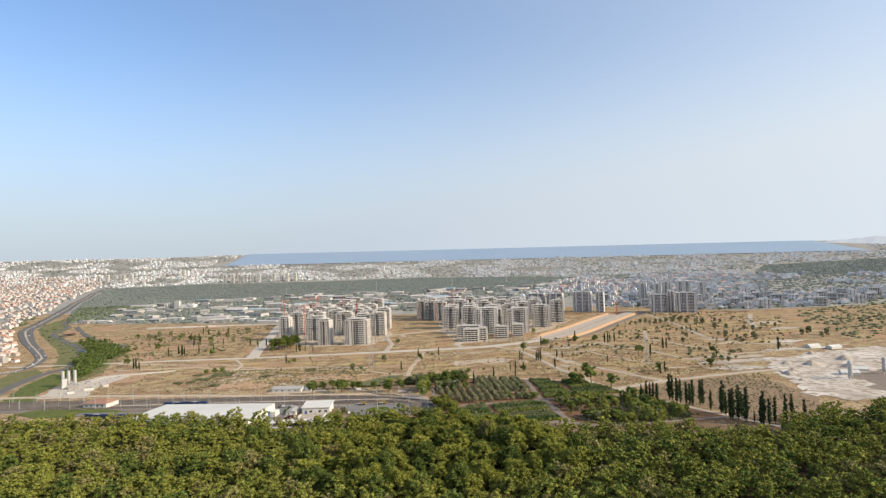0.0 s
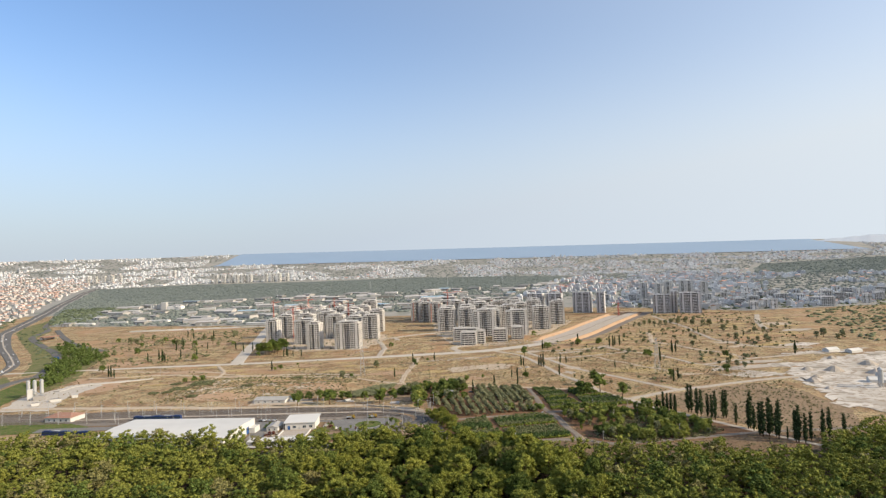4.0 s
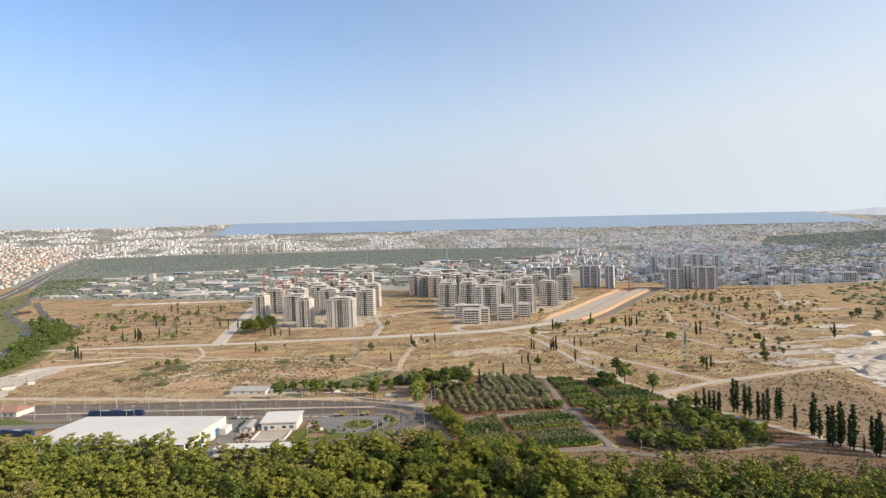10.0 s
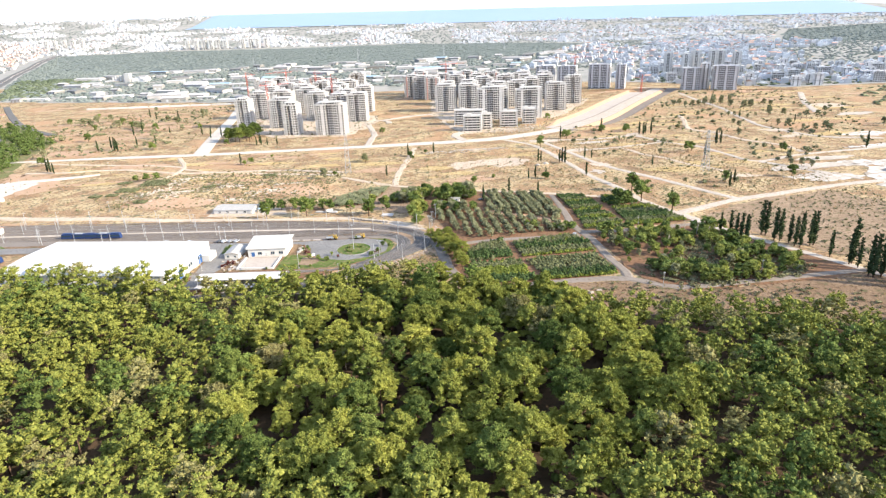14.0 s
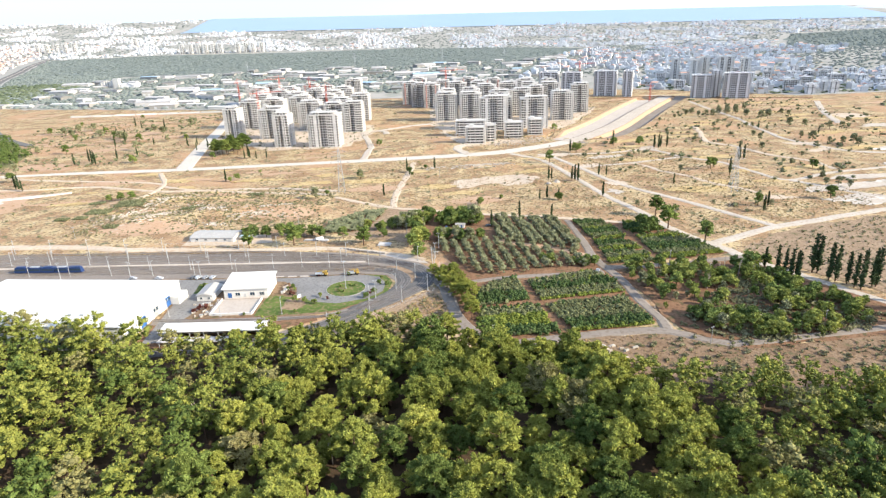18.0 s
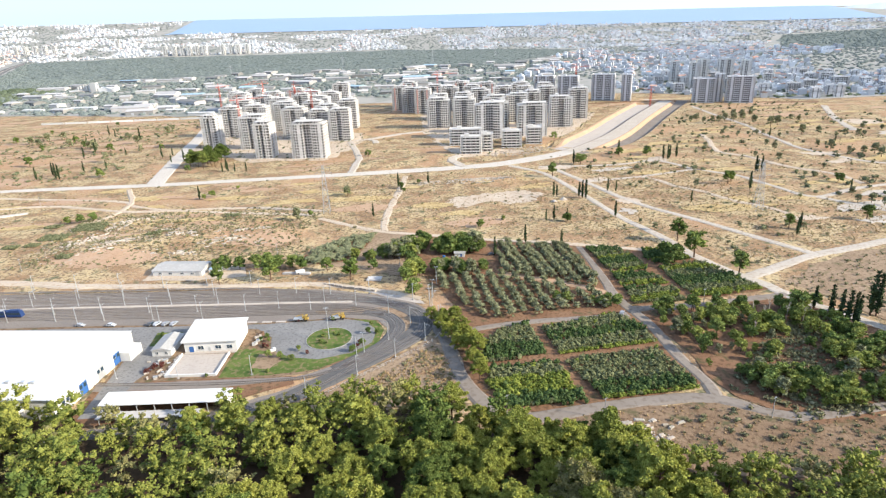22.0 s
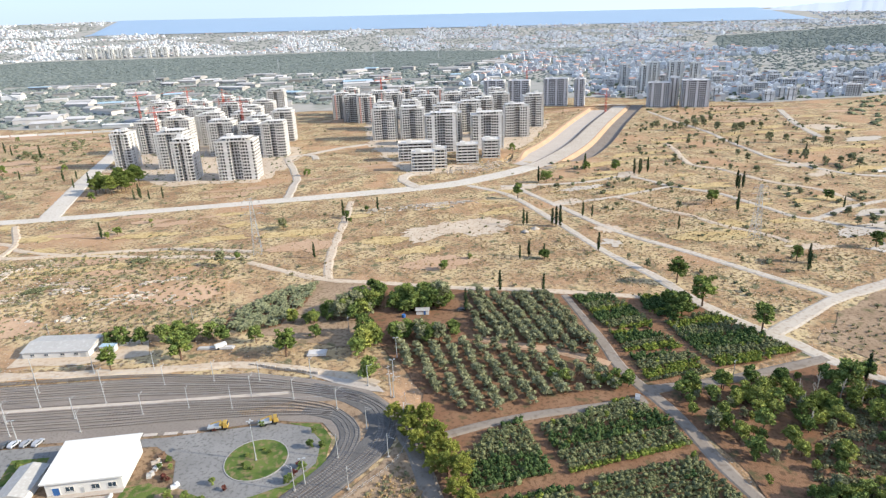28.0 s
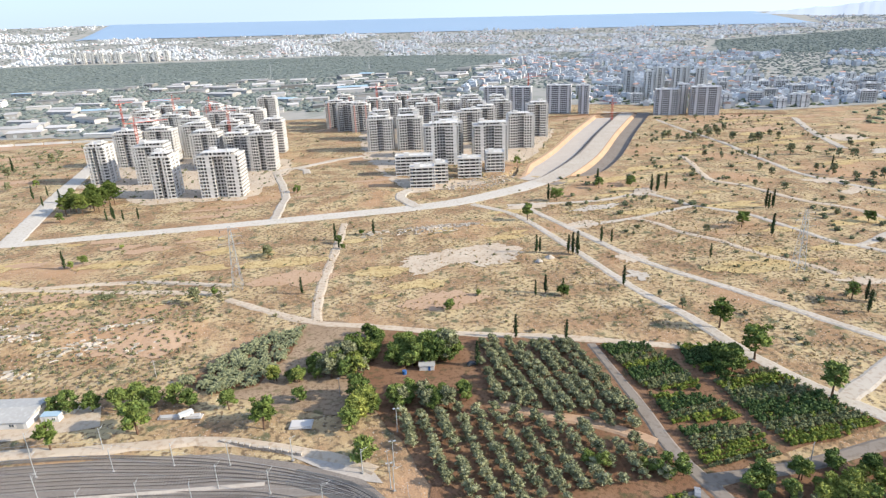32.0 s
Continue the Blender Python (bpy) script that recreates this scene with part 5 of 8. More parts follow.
disc("island_kerb", -38, 495, 9.9, 10.2, 0.1, 0.32, M_SLEEPER, "pale round kerb of the traffic island", "kerb")
disc("island_lawn", -38, 495, 0.02, 9.9, 0.12, 0.28, M_LAWN, "round green lawn of the traffic island", "lawn")


def track(pts, wires=True):
    """One tram track: two rails on a row of sleepers."""
    line = curve_through(pts, 0.9)
    n = sides(line)
    ob = thing("tram_track", pose(0, 0, 0), "steel tram track on concrete sleepers in ballast", "track", "yard tracks")
    for s in (-0.72, 0.72):
        p = line[:, :2] + n * s
        k = len(p)
        v = []
        for off, z in ((-0.05, 0.2), (-0.05, 0.42), (0.05, 0.42), (0.05, 0.2)):
            q = p + n * off
            v += [(a, b, z) for a, b in q]
        f = [(r * k + i, (r + 1) * k + i, (r + 1) * k + i + 1, r * k + i + 1) for r in range(3) for i in range(k - 1)]
        part("rail", Mesh().add(v, f), M_RAIL, ob)
    m = Mesh()
    for (x, y), (a, b) in zip(line[:, :2], n):
        m.box(x, y, 0.12, 2.3, 0.26, 0.16, math.degrees(math.atan2(b, a)))
    tagged(part("sleepers", m, M_TIE, ob), "row of concrete sleepers", kind="stuff")
    return ob


def yard_y(x, k):
    """The k-th of the yard's tracks at x; two groups with a walkway between."""
    return 578.5 - 0.112 * (x + 270) - 0.02 - k * 3.55 - (1.6 if k > 4 else 0)


LOOP = [(5.5, 512), (6.0, 501), (-1, 488.5), (-14, 477.5), (-27, 467.5), (-42, 455), (-60, 446), (-90, 440), (-128, 435)]
for k in range(10):
    run = [(x, yard_y(x, k)) for x in (-430, -330, -230, -140, -95)]
    if k < 5:
        run += [(-62, 551 - 3.0 * k), (-40, 543.5 - 1.9 * k), (-18, 533 - 1.2 * k), (-3, 523 - 0.9 * k)]
    else:
        run += [(-70, 536 - 3.1 * (k - 5)), (-50, 532 - 2.7 * (k - 5)), (-30, 527 - 2.2 * (k - 5)), (-14, 518.5 - 1.2 * (k - 5))]
    if k in (0, 4):
        run += [(p[0] - 0.85 * k * (1 if i < 2 else 0.55), p[1] - (0 if i < 2 else -0.5 * k)) for i, p in enumerate(LOOP[:5])]
    if k == 0:
        run += LOOP[5:]
    if k in (5, 9):
        o = 0 if k == 5 else 3.2
        run += [(-6 - o * 0.9, 506 - o * 0.6), (-6.5 - o, 496), (-12 - o * 0.7, 485.5 + o * 0.3), (-22 - o * 0.6, 476.5 + o * 0.4), (-31, 469.5)]
    track(run)
track([(-20, 477.5), (-31, 469.5), (-46, 463.8), (-77, 464), (-113, 468), (-128, 470)])


def catenary_pole(x, y, rz, arm=3.2, high=9.0):
    ob = thing("catenary_pole", pose(x, y, 0.1, 0, 0, rz), "slim grey steel pole holding the overhead wire", "pole", "catenary poles")
    part("mast", Mesh().tube((0, 0, 0), (0, 0, high), 0.16, 0.11, 6), M_STEEL, ob)
    part("base", Mesh().box(0, 0, 0, 0.8, 0.8, 0.35), M_SLEEPER, ob)
    part("arm", Mesh().tube((0, 0, high - 1.2), (0, arm, high - 0.9), 0.05).tube((0, 0, high - 0.2), (0, arm * 0.8, high - 0.92), 0.03), M_STEEL, ob, "bracket arm")
    return ob


for k, off in ((-0.9, 0), (2.4, 7), (4.9, 12), (7.4, 4), (9.7, 9)):
    for i in range(15):
        x = -398 + i * 24 + off
        if x < -78:
            catenary_pole(x, yard_y(x, k), -6)
for x, y, a in ((-60, 547, -20), (-42, 543, -25), (-22, 541, -30), (0, 530, -45), (9, 520, -70), (11, 503, -100), (4, 487, -130), (-9, 475, -140), (-24, 463, -140), (-42, 450, -145), (-44, 533, -20), (-28, 527, -30), (-12, 517, -50), (-2, 503, -90), (-12, 490, 40), (-25, 478, 40),
                (-66, 469, 0), (-95, 470, 0), (-120, 473, 0), (-50, 526, 10), (-66, 530, 0)):
    catenary_pole(x, y, a)


def wire(name, pts, r, label, category):
    m = Mesh()
    for a, b in zip(pts, pts[1:]):
        m.tube(a, b, r, r, 4)
    return tagged(part(name, m, M_STEEL), label, category, "overhead wires")


for k in (0, 2, 4, 6, 8):
    wire("overhead_wire", [(x, yard_y(x, k), 6.3) for x in (-430, -330, -230, -150, -90)] + [(-40, 538 - 2.2 * k, 6.3), (-6, 522 - 0.8 * k, 6.3)], 0.03, "thin overhead wire of the tram yard", "wire")


def tram(x, y, rz, sections=5):
    """A low-floor tram of jointed sections."""
    ob = thing("tram", pose(x, y, 0.42, 0, 0, rz), "dark blue jointed tram parked on its track", "tram", "trams")
    step = 41.0 / sections
    for k in range(sections):
        cx = -20.5 + step * (k + 0.5)
        tilt = 0.7 if k in (0, sections - 1) else 0
        body = Mesh()
        w, d = (step - 0.5) / 2, 1.3
        nose = [(-w, w), (w, -w)]
        lo = [(cx - w, -d, 0.3), (cx + w, -d, 0.3), (cx + w, d, 0.3), (cx - w, d, 0.3)]
        a, b = (tilt if k == 0 else 0), (tilt if k == sections - 1 else 0)
        hi = [(cx - w + a, -d + 0.12, 3.3), (cx + w - b, -d + 0.12, 3.3), (cx + w - b, d - 0.12, 3.3), (cx - w + a, d - 0.12, 3.3)]
        body.add(lo + hi, [(3, 2, 1, 0), (4, 5, 6, 7), (0, 1, 5, 4), (1, 2, 6, 5), (2, 3, 7, 6), (3, 0, 4, 7)])
        sec = part("section", body, M_NAVY, ob)
        for s in (-1, 1):
            part("window_band", Mesh().box(cx, s * 1.27, 1.45, step - 1.6, 0.08, 1.1), M_GLASS, sec)
        part("roof_unit", Mesh().box(cx, 0, 3.3, step * 0.6, 1.7, 0.4), M_STEEL if k % 2 else M_NAVY, ob)
        part("bogie", Mesh().box(cx, 0, 0, 2.2, 1.7, 0.5), M_RUBBER, ob)
        if k:
            part("bellows", Mesh().box(cx - step / 2, 0, 0.5, 0.6, 2.2, 2.7), M_RUBBER, ob)
    part("pantograph", Mesh().tube((0, -0.6, 3.6), (1.2, -0.6, 4.8), 0.04).tube((0, 0.6, 3.6), (1.2, 0.6, 4.8), 0.04).tube((1.2, -0.9, 4.8), (1.2, 0.9, 4.8), 0.04), M_STEEL, ob)
    return ob


tram(-212.5, yard_y(-212.5, 8), -6.4)
tram(-266, 508, -12)


# the depot hall
def hall():
    ob = thing("depot_hall", pose(-173.5, 480.1, 0, 0, 0, -8.6), "large white sheet-clad tram depot hall with a low pitched roof", "hall")
    w, d, h = 95, 51, 8.6
    part("wall", Mesh().box(0, -d / 2 + 0.15, 0, w, 0.3, h), M_WHITE, ob)
    part("wall", Mesh().box(0, d / 2 - 0.15, 0, w, 0.3, h), M_WHITE, ob)
    part("wall", Mesh().box(-w / 2 + 0.15, 0, 0, 0.3, d - 0.6, h), M_WHITE, ob)
    doors = [-19, -9, 2, 13]
    cuts = [-d / 2 + 0.3] + [v for c in doors for v in (c - 2.4, c + 2.4)] + [d / 2 - 0.3]
    for a, b in zip(cuts[::2], cuts[1::2]):
        part("wall", Mesh().box(w / 2 - 0.15, (a + b) / 2, 0, 0.3, b - a, h), M_WHITE, ob)
    for c in doors:
        part("lintel", Mesh().box(w / 2 - 0.15, c, 5.2, 0.3, 4.8, h - 5.2), M_WHITE, ob)
    for k, c in enumerate(doors):
        leaf = part("door", Mesh().box(w / 2 - 0.25, c, 0, 0.1, 4.8, 5.2), M_BLUE if k % 2 else M_STEEL, ob, "tall folding depot door")
        for s in (-1.2, 1.2):
            part("pane", Mesh().box(w / 2 - 0.18, c + s, 2.8, 0.06, 1.5, 1.6), M_GLASS, leaf)
    roof = Mesh().add([(-w / 2 - 0.4, -d / 2 - 0.5, h), (w / 2 + 0.4, -d / 2 - 0.5, h), (w / 2 + 0.4, 0, h + 1.1), (-w / 2 - 0.4, 0, h + 1.1), (w / 2 + 0.4, d / 2 + 0.5, h), (-w / 2 - 0.4, d / 2 + 0.5, h)], [(0, 1, 2, 3), (3, 2, 4, 5), (0, 3, 5), (1, 4, 2)])
    part("roof", roof, M_WHITE, ob, "white sheet-metal roof")
    for x in np.arange(-42, 50, 12.0):
        part("roof_seam", Mesh().add([(x, -d / 2, h + 0.06), (x + 0.12, -d / 2, h + 0.06), (x + 0.12, 0, h + 1.16), (x, 0, h + 1.16), (x, d / 2, h + 0.06), (x + 0.12, d / 2, h + 0.06)], [(0, 1, 2, 3), (3, 2, 5, 4)]), M_WHITE, ob)
    for x in (18, 24, 30, 34):
        part("roof_unit", Mesh().box(x, -16, h + 0.3, 1.6, 1.2, 1.0), M_STEEL, ob, "small grey roof vent")
    part("gutter", Mesh().box(0, -d / 2 - 0.55, h - 0.3, w + 1, 0.25, 0.3), M_STEEL, ob)
    part("low_wing", Mesh().box(w / 2 + 2.2, d / 2 - 6, 0, 4.4, 9, 4.0), M_WHITE, ob, "low white side wing")
    part("low_wing", Mesh().box(-2, -d / 2 - 3.2, 0, w - 18, 6, 5.6), M_WHITE, ob, "low white front wing")
    for x in np.arange(-40, 40, 8.0):
        part("window", Mesh().box(x, -d / 2 - 6.22, 2.4, 4.5, 0.1, 1.6), M_GLASS, ob)
    return ob


hall()


def canopy_shed():
    ob = thing("wash_canopy", pose(-91.5, 449.2, 0, 0, 0, -4), "long white canopy roof over a tram wash track", "canopy")
    part("roof", Mesh().add([(-23, -4, 5.0), (23, -4, 5.0), (23, 4, 5.4), (-23, 4, 5.4), (-23, -4, 5.25), (23, -4, 5.25), (23, 4, 5.65), (-23, 4, 5.65)], [(3, 2, 1, 0), (4, 5, 6, 7), (0, 1, 5, 4), (1, 2, 6, 5), (2, 3, 7, 6), (3, 0, 4, 7)]), M_WHITE, ob)
    for x in np.linspace(-22, 22, 8):
        for y in (-3.6, 3.6):
            part("post", Mesh().box(x, y, 0, 0.25, 0.25, 5.1), M_STEEL, ob)
    part("back_wall", Mesh().box(0, 3.8, 0, 45, 0.12, 4.4), M_STEEL, ob)
    part("end_wall", Mesh().box(22.6, 0, 0, 0.2, 7, 5.1), M_WHITE, ob)
    part("lean_to", Mesh().box(-4, -6.5, 2.6, 36, 4.5, 0.2), M_SHED, ob, "grey lower lean-to roof")
    for x in np.linspace(-21, 13, 6):
        part("post", Mesh().box(x, -8.4, 0, 0.2, 0.2, 2.6), M_STEEL, ob)
    return ob


canopy_shed()


def window_unit(parent, x, y, z, w, h, rz=0, bars=2):
    """A window set on a wall that faces -y before the turn."""
    win = part("window", Mesh().box(0, -0.03, 0, w, 0.08, h), M_GLASS, parent, at=pose(x, y, z, 0, 0, rz))
    f = Mesh().box(0, -0.06, -0.08, w + 0.2, 0.12, 0.1).box(0, -0.06, h, w + 0.2, 0.12, 0.1)
    for k in range(bars + 1):
        f.box(-w / 2 + w * k / bars, -0.06, 0, 0.08, 0.12, h)
    part("frame", f, M_WHITE, win)
    part("sill", Mesh().box(0, -0.12, -0.2, w + 0.4, 0.24, 0.1), M_SLEEPER, win)
    return win


def office():
    ob = thing("office_building", pose(-87.4, 499.2, 0, 0, 0, -2.5), "white single-storey depot office with a big white sheet roof", "building")
    w, d = 22.2, 17.0
    part("wall", Mesh().box(0, 0, 0, w, d, 5.0), M_WHITE, ob)
    roof = Mesh().add([(-w / 2 - 0.9, -d / 2 - 0.9, 5.0), (w / 2 + 0.9, -d / 2 - 0.9, 5.0), (w / 2 + 0.9, d / 2 + 0.9, 6.6), (-w / 2 - 0.9, d / 2 + 0.9, 6.6),
                       (-w / 2 - 0.9, -d / 2 - 0.9, 5.5), (w / 2 + 0.9, -d / 2 - 0.9, 5.5), (w / 2 + 0.9, d / 2 + 0.9, 7.0), (-w / 2 - 0.9, d / 2 + 0.9, 7.0)], [(3, 2, 1, 0), (4, 5, 6, 7), (0, 1, 5, 4), (1, 2, 6, 5), (2, 3, 7, 6), (3, 0, 4, 7)])
    part("roof", roof, M_WHITE, ob, "white sheet-metal roof")
    for x in np.arange(-10.5, 11, 3.0):
        part("roof_seam", Mesh().add([(x, -d / 2 - 0.9, 5.52), (x + 0.08, -d / 2 - 0.9, 5.52), (x + 0.08, d / 2 + 0.9, 7.04), (x, d / 2 + 0.9, 7.04)], [(0, 1, 2, 3)]), M_WHITE, ob)
    for x in (-4.2, 3.2, 8.0):
        window_unit(ob, x, -d / 2, 1.4, 2.4, 1.6)
    door = part("door", Mesh().box(-8.2, -d / 2 - 0.05, 0, 2.0, 0.12, 3.0), M_BLUE, ob, "blue double door")
    part("frame", Mesh().box(-9.3, -d / 2 - 0.08, 0, 0.15, 0.16, 3.1).box(-7.1, -d / 2 - 0.08, 0, 0.15, 0.16, 3.1).box(-8.2, -d / 2 - 0.08, 3.0, 2.3, 0.16, 0.15), M_WHITE, door)
    part("door", Mesh().box(-0.6, -d / 2 - 0.05, 0, 1.0, 0.12, 2.3), M_STEEL, ob, "grey side door")
    part("plinth", Mesh().box(0, -d / 2 - 0.9, 0, w, 1.8, 0.3), M_PAVE, ob)
    return ob


office()
ob = thing("annex", pose(-107.5, 496.5, 0, 0, 0, -4), "low white annex with a grey pitched roof", "building")
part("wall", Mesh().box(0, 0, 0, 8.2, 14, 3.0), M_WHITE, ob)
part("roof", gable(Mesh(), 0, 0, 3.0, 14, 8.2, 1.3, 90, 0.5), M_GREYSHEET, ob, "grey corrugated roof")
for x in (-2, 2):
    window_unit(ob, x, -7, 1.1, 1.2, 1.0)
ob = thing("walled_court", pose(-90, 480, 0, 0, 0, -4), "paved walled court before the office", "court")
part("paving", Mesh().box(0, 0, 0, 19.5, 17, 0.28), M_PAVE, ob)
for x, y, w, d in ((0, -8.8, 20.6, 0.6), (-10, 0, 0.6, 17), (10, 0, 0.6, 17)):
    part("wall", Mesh().box(x, y, 0, w, d, 1.1), M_WHITE, ob)
for k in range(9):
    part("planter", Mesh().box(-11.2 + 0.3 * (k % 3), -7 + 1.8 * k, 0, 1.0, 1.2, 0.8, 10 * k), M_PAVE, ob)
rng = np.random.default_rng(5)
for k in range(16):
    x, y = rng.uniform(-112, -101), rng.uniform(471, 486)
    tagged(part("scrap_heap", Mesh().box(x, y, 0.1, rng.uniform(0.6, 2.2), rng.uniform(0.5, 1.4), rng.uniform(0.3, 1.0), rng.uniform(0, 90)), M_ROCK if k % 3 else M_STEEL), "loose scrap and blocks lying on the yard", "scrap", "yard scrap")


def mast(x, y, high, arms=4):
    ob = thing("light_mast", pose(x, y, 0.2), "tall grey lamp mast", "lamp", "lamp masts")
    part("pole", Mesh().tube((0, 0, 0), (0, 0, high), 0.2, 0.09, 8), M_STEEL, ob)
    part("foot", Mesh().box(0, 0, 0, 0.6, 0.6, 0.35), M_SLEEPER, ob)
    for k in range(arms):
        a = 2 * math.pi * k / arms
        part("lamp_head", Mesh().box(0.7 * math.cos(a), 0.7 * math.sin(a), high - 0.1, 0.8, 0.4, 0.2, math.degrees(a)), M_STEEL, ob)
    return ob


mast(-38, 494.5, 15)
for x, y in ((-120, 521), (-22, 480), (-160, 526), (-200, 530), (-240, 534), (10, 531), (8, 521), (13, 548)):
    mast(x, y, 9.5, 2)


def car(x, y, rz, label="pale car parked on the yard", z=0.2, group="parked cars", paint=None, shapes={}):
    if not shapes:
        side = [(-2.1, 0.35), (2.1, 0.35), (2.15, 0.75), (1.1, 0.95), (0.45, 1.45), (-1.2, 1.48), (-2.0, 0.98), (-2.15, 0.7)]
        k = len(side)
        shapes["body"] = Mesh().add([(a, s * 0.87, b) for s in (-1, 1) for a, b in side], [tuple(range(k)), tuple(range(k, 2 * k))[::-1]] + [(i, k + i, k + (i + 1) % k, (i + 1) % k) for i in range(k)]).data("body", M_SILVER)
        shapes["glass"] = Mesh().add([(1.0, -0.8, 1.0), (1.0, 0.8, 1.0), (0.5, 0.72, 1.42), (0.5, -0.72, 1.42), (-1.9, -0.8, 1.04), (-1.9, 0.8, 1.04), (-1.25, 0.72, 1.44), (-1.25, -0.72, 1.44)], [(0, 1, 2, 3), (5, 4, 7, 6)]).box(-0.35, 0, 1.0, 2.0, 1.78, 0.36).data("window", M_GLASS)
        shapes["wheel"] = Mesh().tube((0, -0.1, 0), (0, 0.1, 0), 0.32, 0.32, 10).data("wheel", M_RUBBER)
    ob = thing("car", pose(x, y, z, 0, 0, rz), label, "car", group)
    body = part("body", shapes["body"], parent=ob)
    part("window", shapes["glass"], parent=ob)
    for a in (-1.35, 1.35):
        for b in (-0.8, 0.8):
            part("wheel", shapes["wheel"], parent=ob, at=pose(a, b, 0.32))
    return ob


for x, y, a in ((-158, 524.5, -10), (-143, 522.5, -10), (-124, 520.8, 70), (-121, 520.5, 70), (-117, 520, 70), (-113, 519.5, 70)):
    car(x, y, a)


def works_truck(x, y, rz):
    ob = thing("works_truck", pose(x, y, 0.2, 0, 0, rz), "yellow road-rail works truck parked by the tracks", "truck", "works trucks")
    part("chassis", Mesh().box(0, 0, 0.6, 6.6, 2.0, 0.4), M_RUBBER, ob)
    cab = part("cab", Mesh().add([(2.0, -1.1, 1.0), (3.6, -1.1, 1.0), (3.6, 1.1, 1.0), (2.0, 1.1, 1.0), (2.0, -1.0, 2.9), (3.2, -1.0, 2.9), (3.2, 1.0, 2.9), (2.0, 1.0, 2.9)], [(3, 2, 1, 0), (4, 5, 6, 7), (0, 1, 5, 4), (1, 2, 6, 5), (2, 3, 7, 6), (3, 0, 4, 7)]), M_YELLOW, ob)
    part("windscreen", Mesh().add([(3.53, -0.9, 1.9), (3.53, 0.9, 1.9), (3.3, 0.85, 2.75), (3.3, -0.85, 2.75)], [(0, 1, 2, 3)]), M_GLASS, cab)
    part("bed", Mesh().box(-1.0, 0, 1.0, 4.6, 2.2, 0.6), M_STEEL, ob, "grey flat truck bed")
    part("crane_base", Mesh().box(1.2, 0, 1.6, 1.0, 1.6, 1.0), M_YELLOW, ob)
    part("boom", Mesh().tube((-2.4, 0, 2.3), (1.4, 0, 3.4), 0.22, 0.16), M_YELLOW, ob)
    for a in (-2.2, -1.0, 2.5):
        for b in (-1.0, 1.0):
            part("wheel", Mesh().tube((a, b - 0.16, 0.48), (a, b + 0.16, 0.48), 0.48, 0.48, 12), M_RUBBER, ob)
    return ob


works_truck(-36, 513.4, 6)
works_truck(-53, 514.3, -4)
part_line = [(-300, 556), (-200, 549), (-115, 541), (-73, 536.4), (-30, 532)]
ribbon("track_kerb", part_line, 0.7, M_PAVE, 0.32, "pale concrete strip between yard tracks", "kerb")

# long low shed and cabins above the yard
ob = thing("long_shed", pose(-131, 590.5, 0, 0, 0, -9), "long low pale grey workshop shed", "shed")
part("wall", Mesh().box(0, 0, 0, 29, 15, 3.0), M_WHITE, ob)
part("roof", gable(Mesh(), 0, 0, 3.0, 29, 15, 1.4, 0, 0.5), M_GREYSHEET, ob, "pale corrugated roof")
for x in (-10, -4, 3, 9):
    window_unit(ob, x, -7.5, 1.1, 1.8, 1.0)
part("door", Mesh().box(12, -7.56, 0, 2.4, 0.1, 2.3), M_STEEL, ob)
for x, y, mat, lab in ((-111, 584.5, M_PALEBLUE, "pale blue site cabin beside the shed"), (-107.5, 589, M_TERRA, "site cabin with a reddish flat roof")):
    ob = thing("site_cabin", pose(x, y, 0, 0, 0, -8), lab, "cabin")
    part("wall", Mesh().box(0, 0, 0, 6.5, 3.0, 2.6), M_WHITE, ob)
    part("roof", Mesh().box(0, 0, 2.6, 6.8, 3.3, 0.2), mat, ob)
    window_unit(ob, 1.5, -1.5, 1.0, 1.2, 0.9)
    part("door", Mesh().box(-1.8, -1.54, 0, 0.9, 0.08, 2.0), M_STEEL, ob)
rng = np.random.default_rng(6)
for k in range(13):
    t = k / 12
    tagged(part("concrete_block", Mesh().box(-46 + 26 * t, 556 - 12.5 * t, 0, 1.9, 1.1, rng.uniform(0.9, 1.3), -26 + rng.uniform(-6, 6)), M_ROCK), "pale concrete block in a row by the tracks", "block", "concrete blocks")
for x, y, w, d in ((-20, 560, 8, 5), (-64, 575, 16, 2.5)):
    tagged(part("slab_stack", Mesh().box(x, y, 0, w, d, 0.5, -10).box(x, y, 0.55, w * 0.9, d * 0.8, 0.3, -8), M_SHED), "stack of pale slabs lying on the ground", "slabs")
ob = thing("dump_trailer", pose(-62, 575, 0.1, 0, 0, 30), "old pale trailer standing among dry grass", "trailer")
part("body", Mesh().box(0, 0, 0.8, 5, 2.2, 1.2), M_WHITE, ob)
for a in (-1.5, 1.5):
    for b in (-1, 1):
        part("wheel", Mesh().tube((a, b - 0.15, 0.5), (a, b + 0.15, 0.5), 0.5, 0.5, 10), M_RUBBER, ob)

# house with a tiled roof, and the concrete plant
ob = thing("gate_house", pose(-296, 560, 0, 0, 0, -12), "white house with a terracotta hipped roof", "house")
part("wall", Mesh().box(0, 0, 0, 24, 16, 4.0), M_WHITE, ob)
w, d = 12.8, 8.8
part("roof", Mesh().add([(-w, -d, 4), (w, -d, 4), (w, d, 4), (-w, d, 4), (-w + 7, 0, 6.6), (w - 7, 0, 6.6)], [(0, 1, 5, 4), (2, 3, 4, 5), (0, 4, 3), (1, 2, 5), (3, 2, 1, 0)]), M_TERRA, ob, "terracotta tiled hipped roof")
for x in (-8, -3, 3, 8):
    window_unit(ob, x, -8, 1.2, 1.6, 1.4)


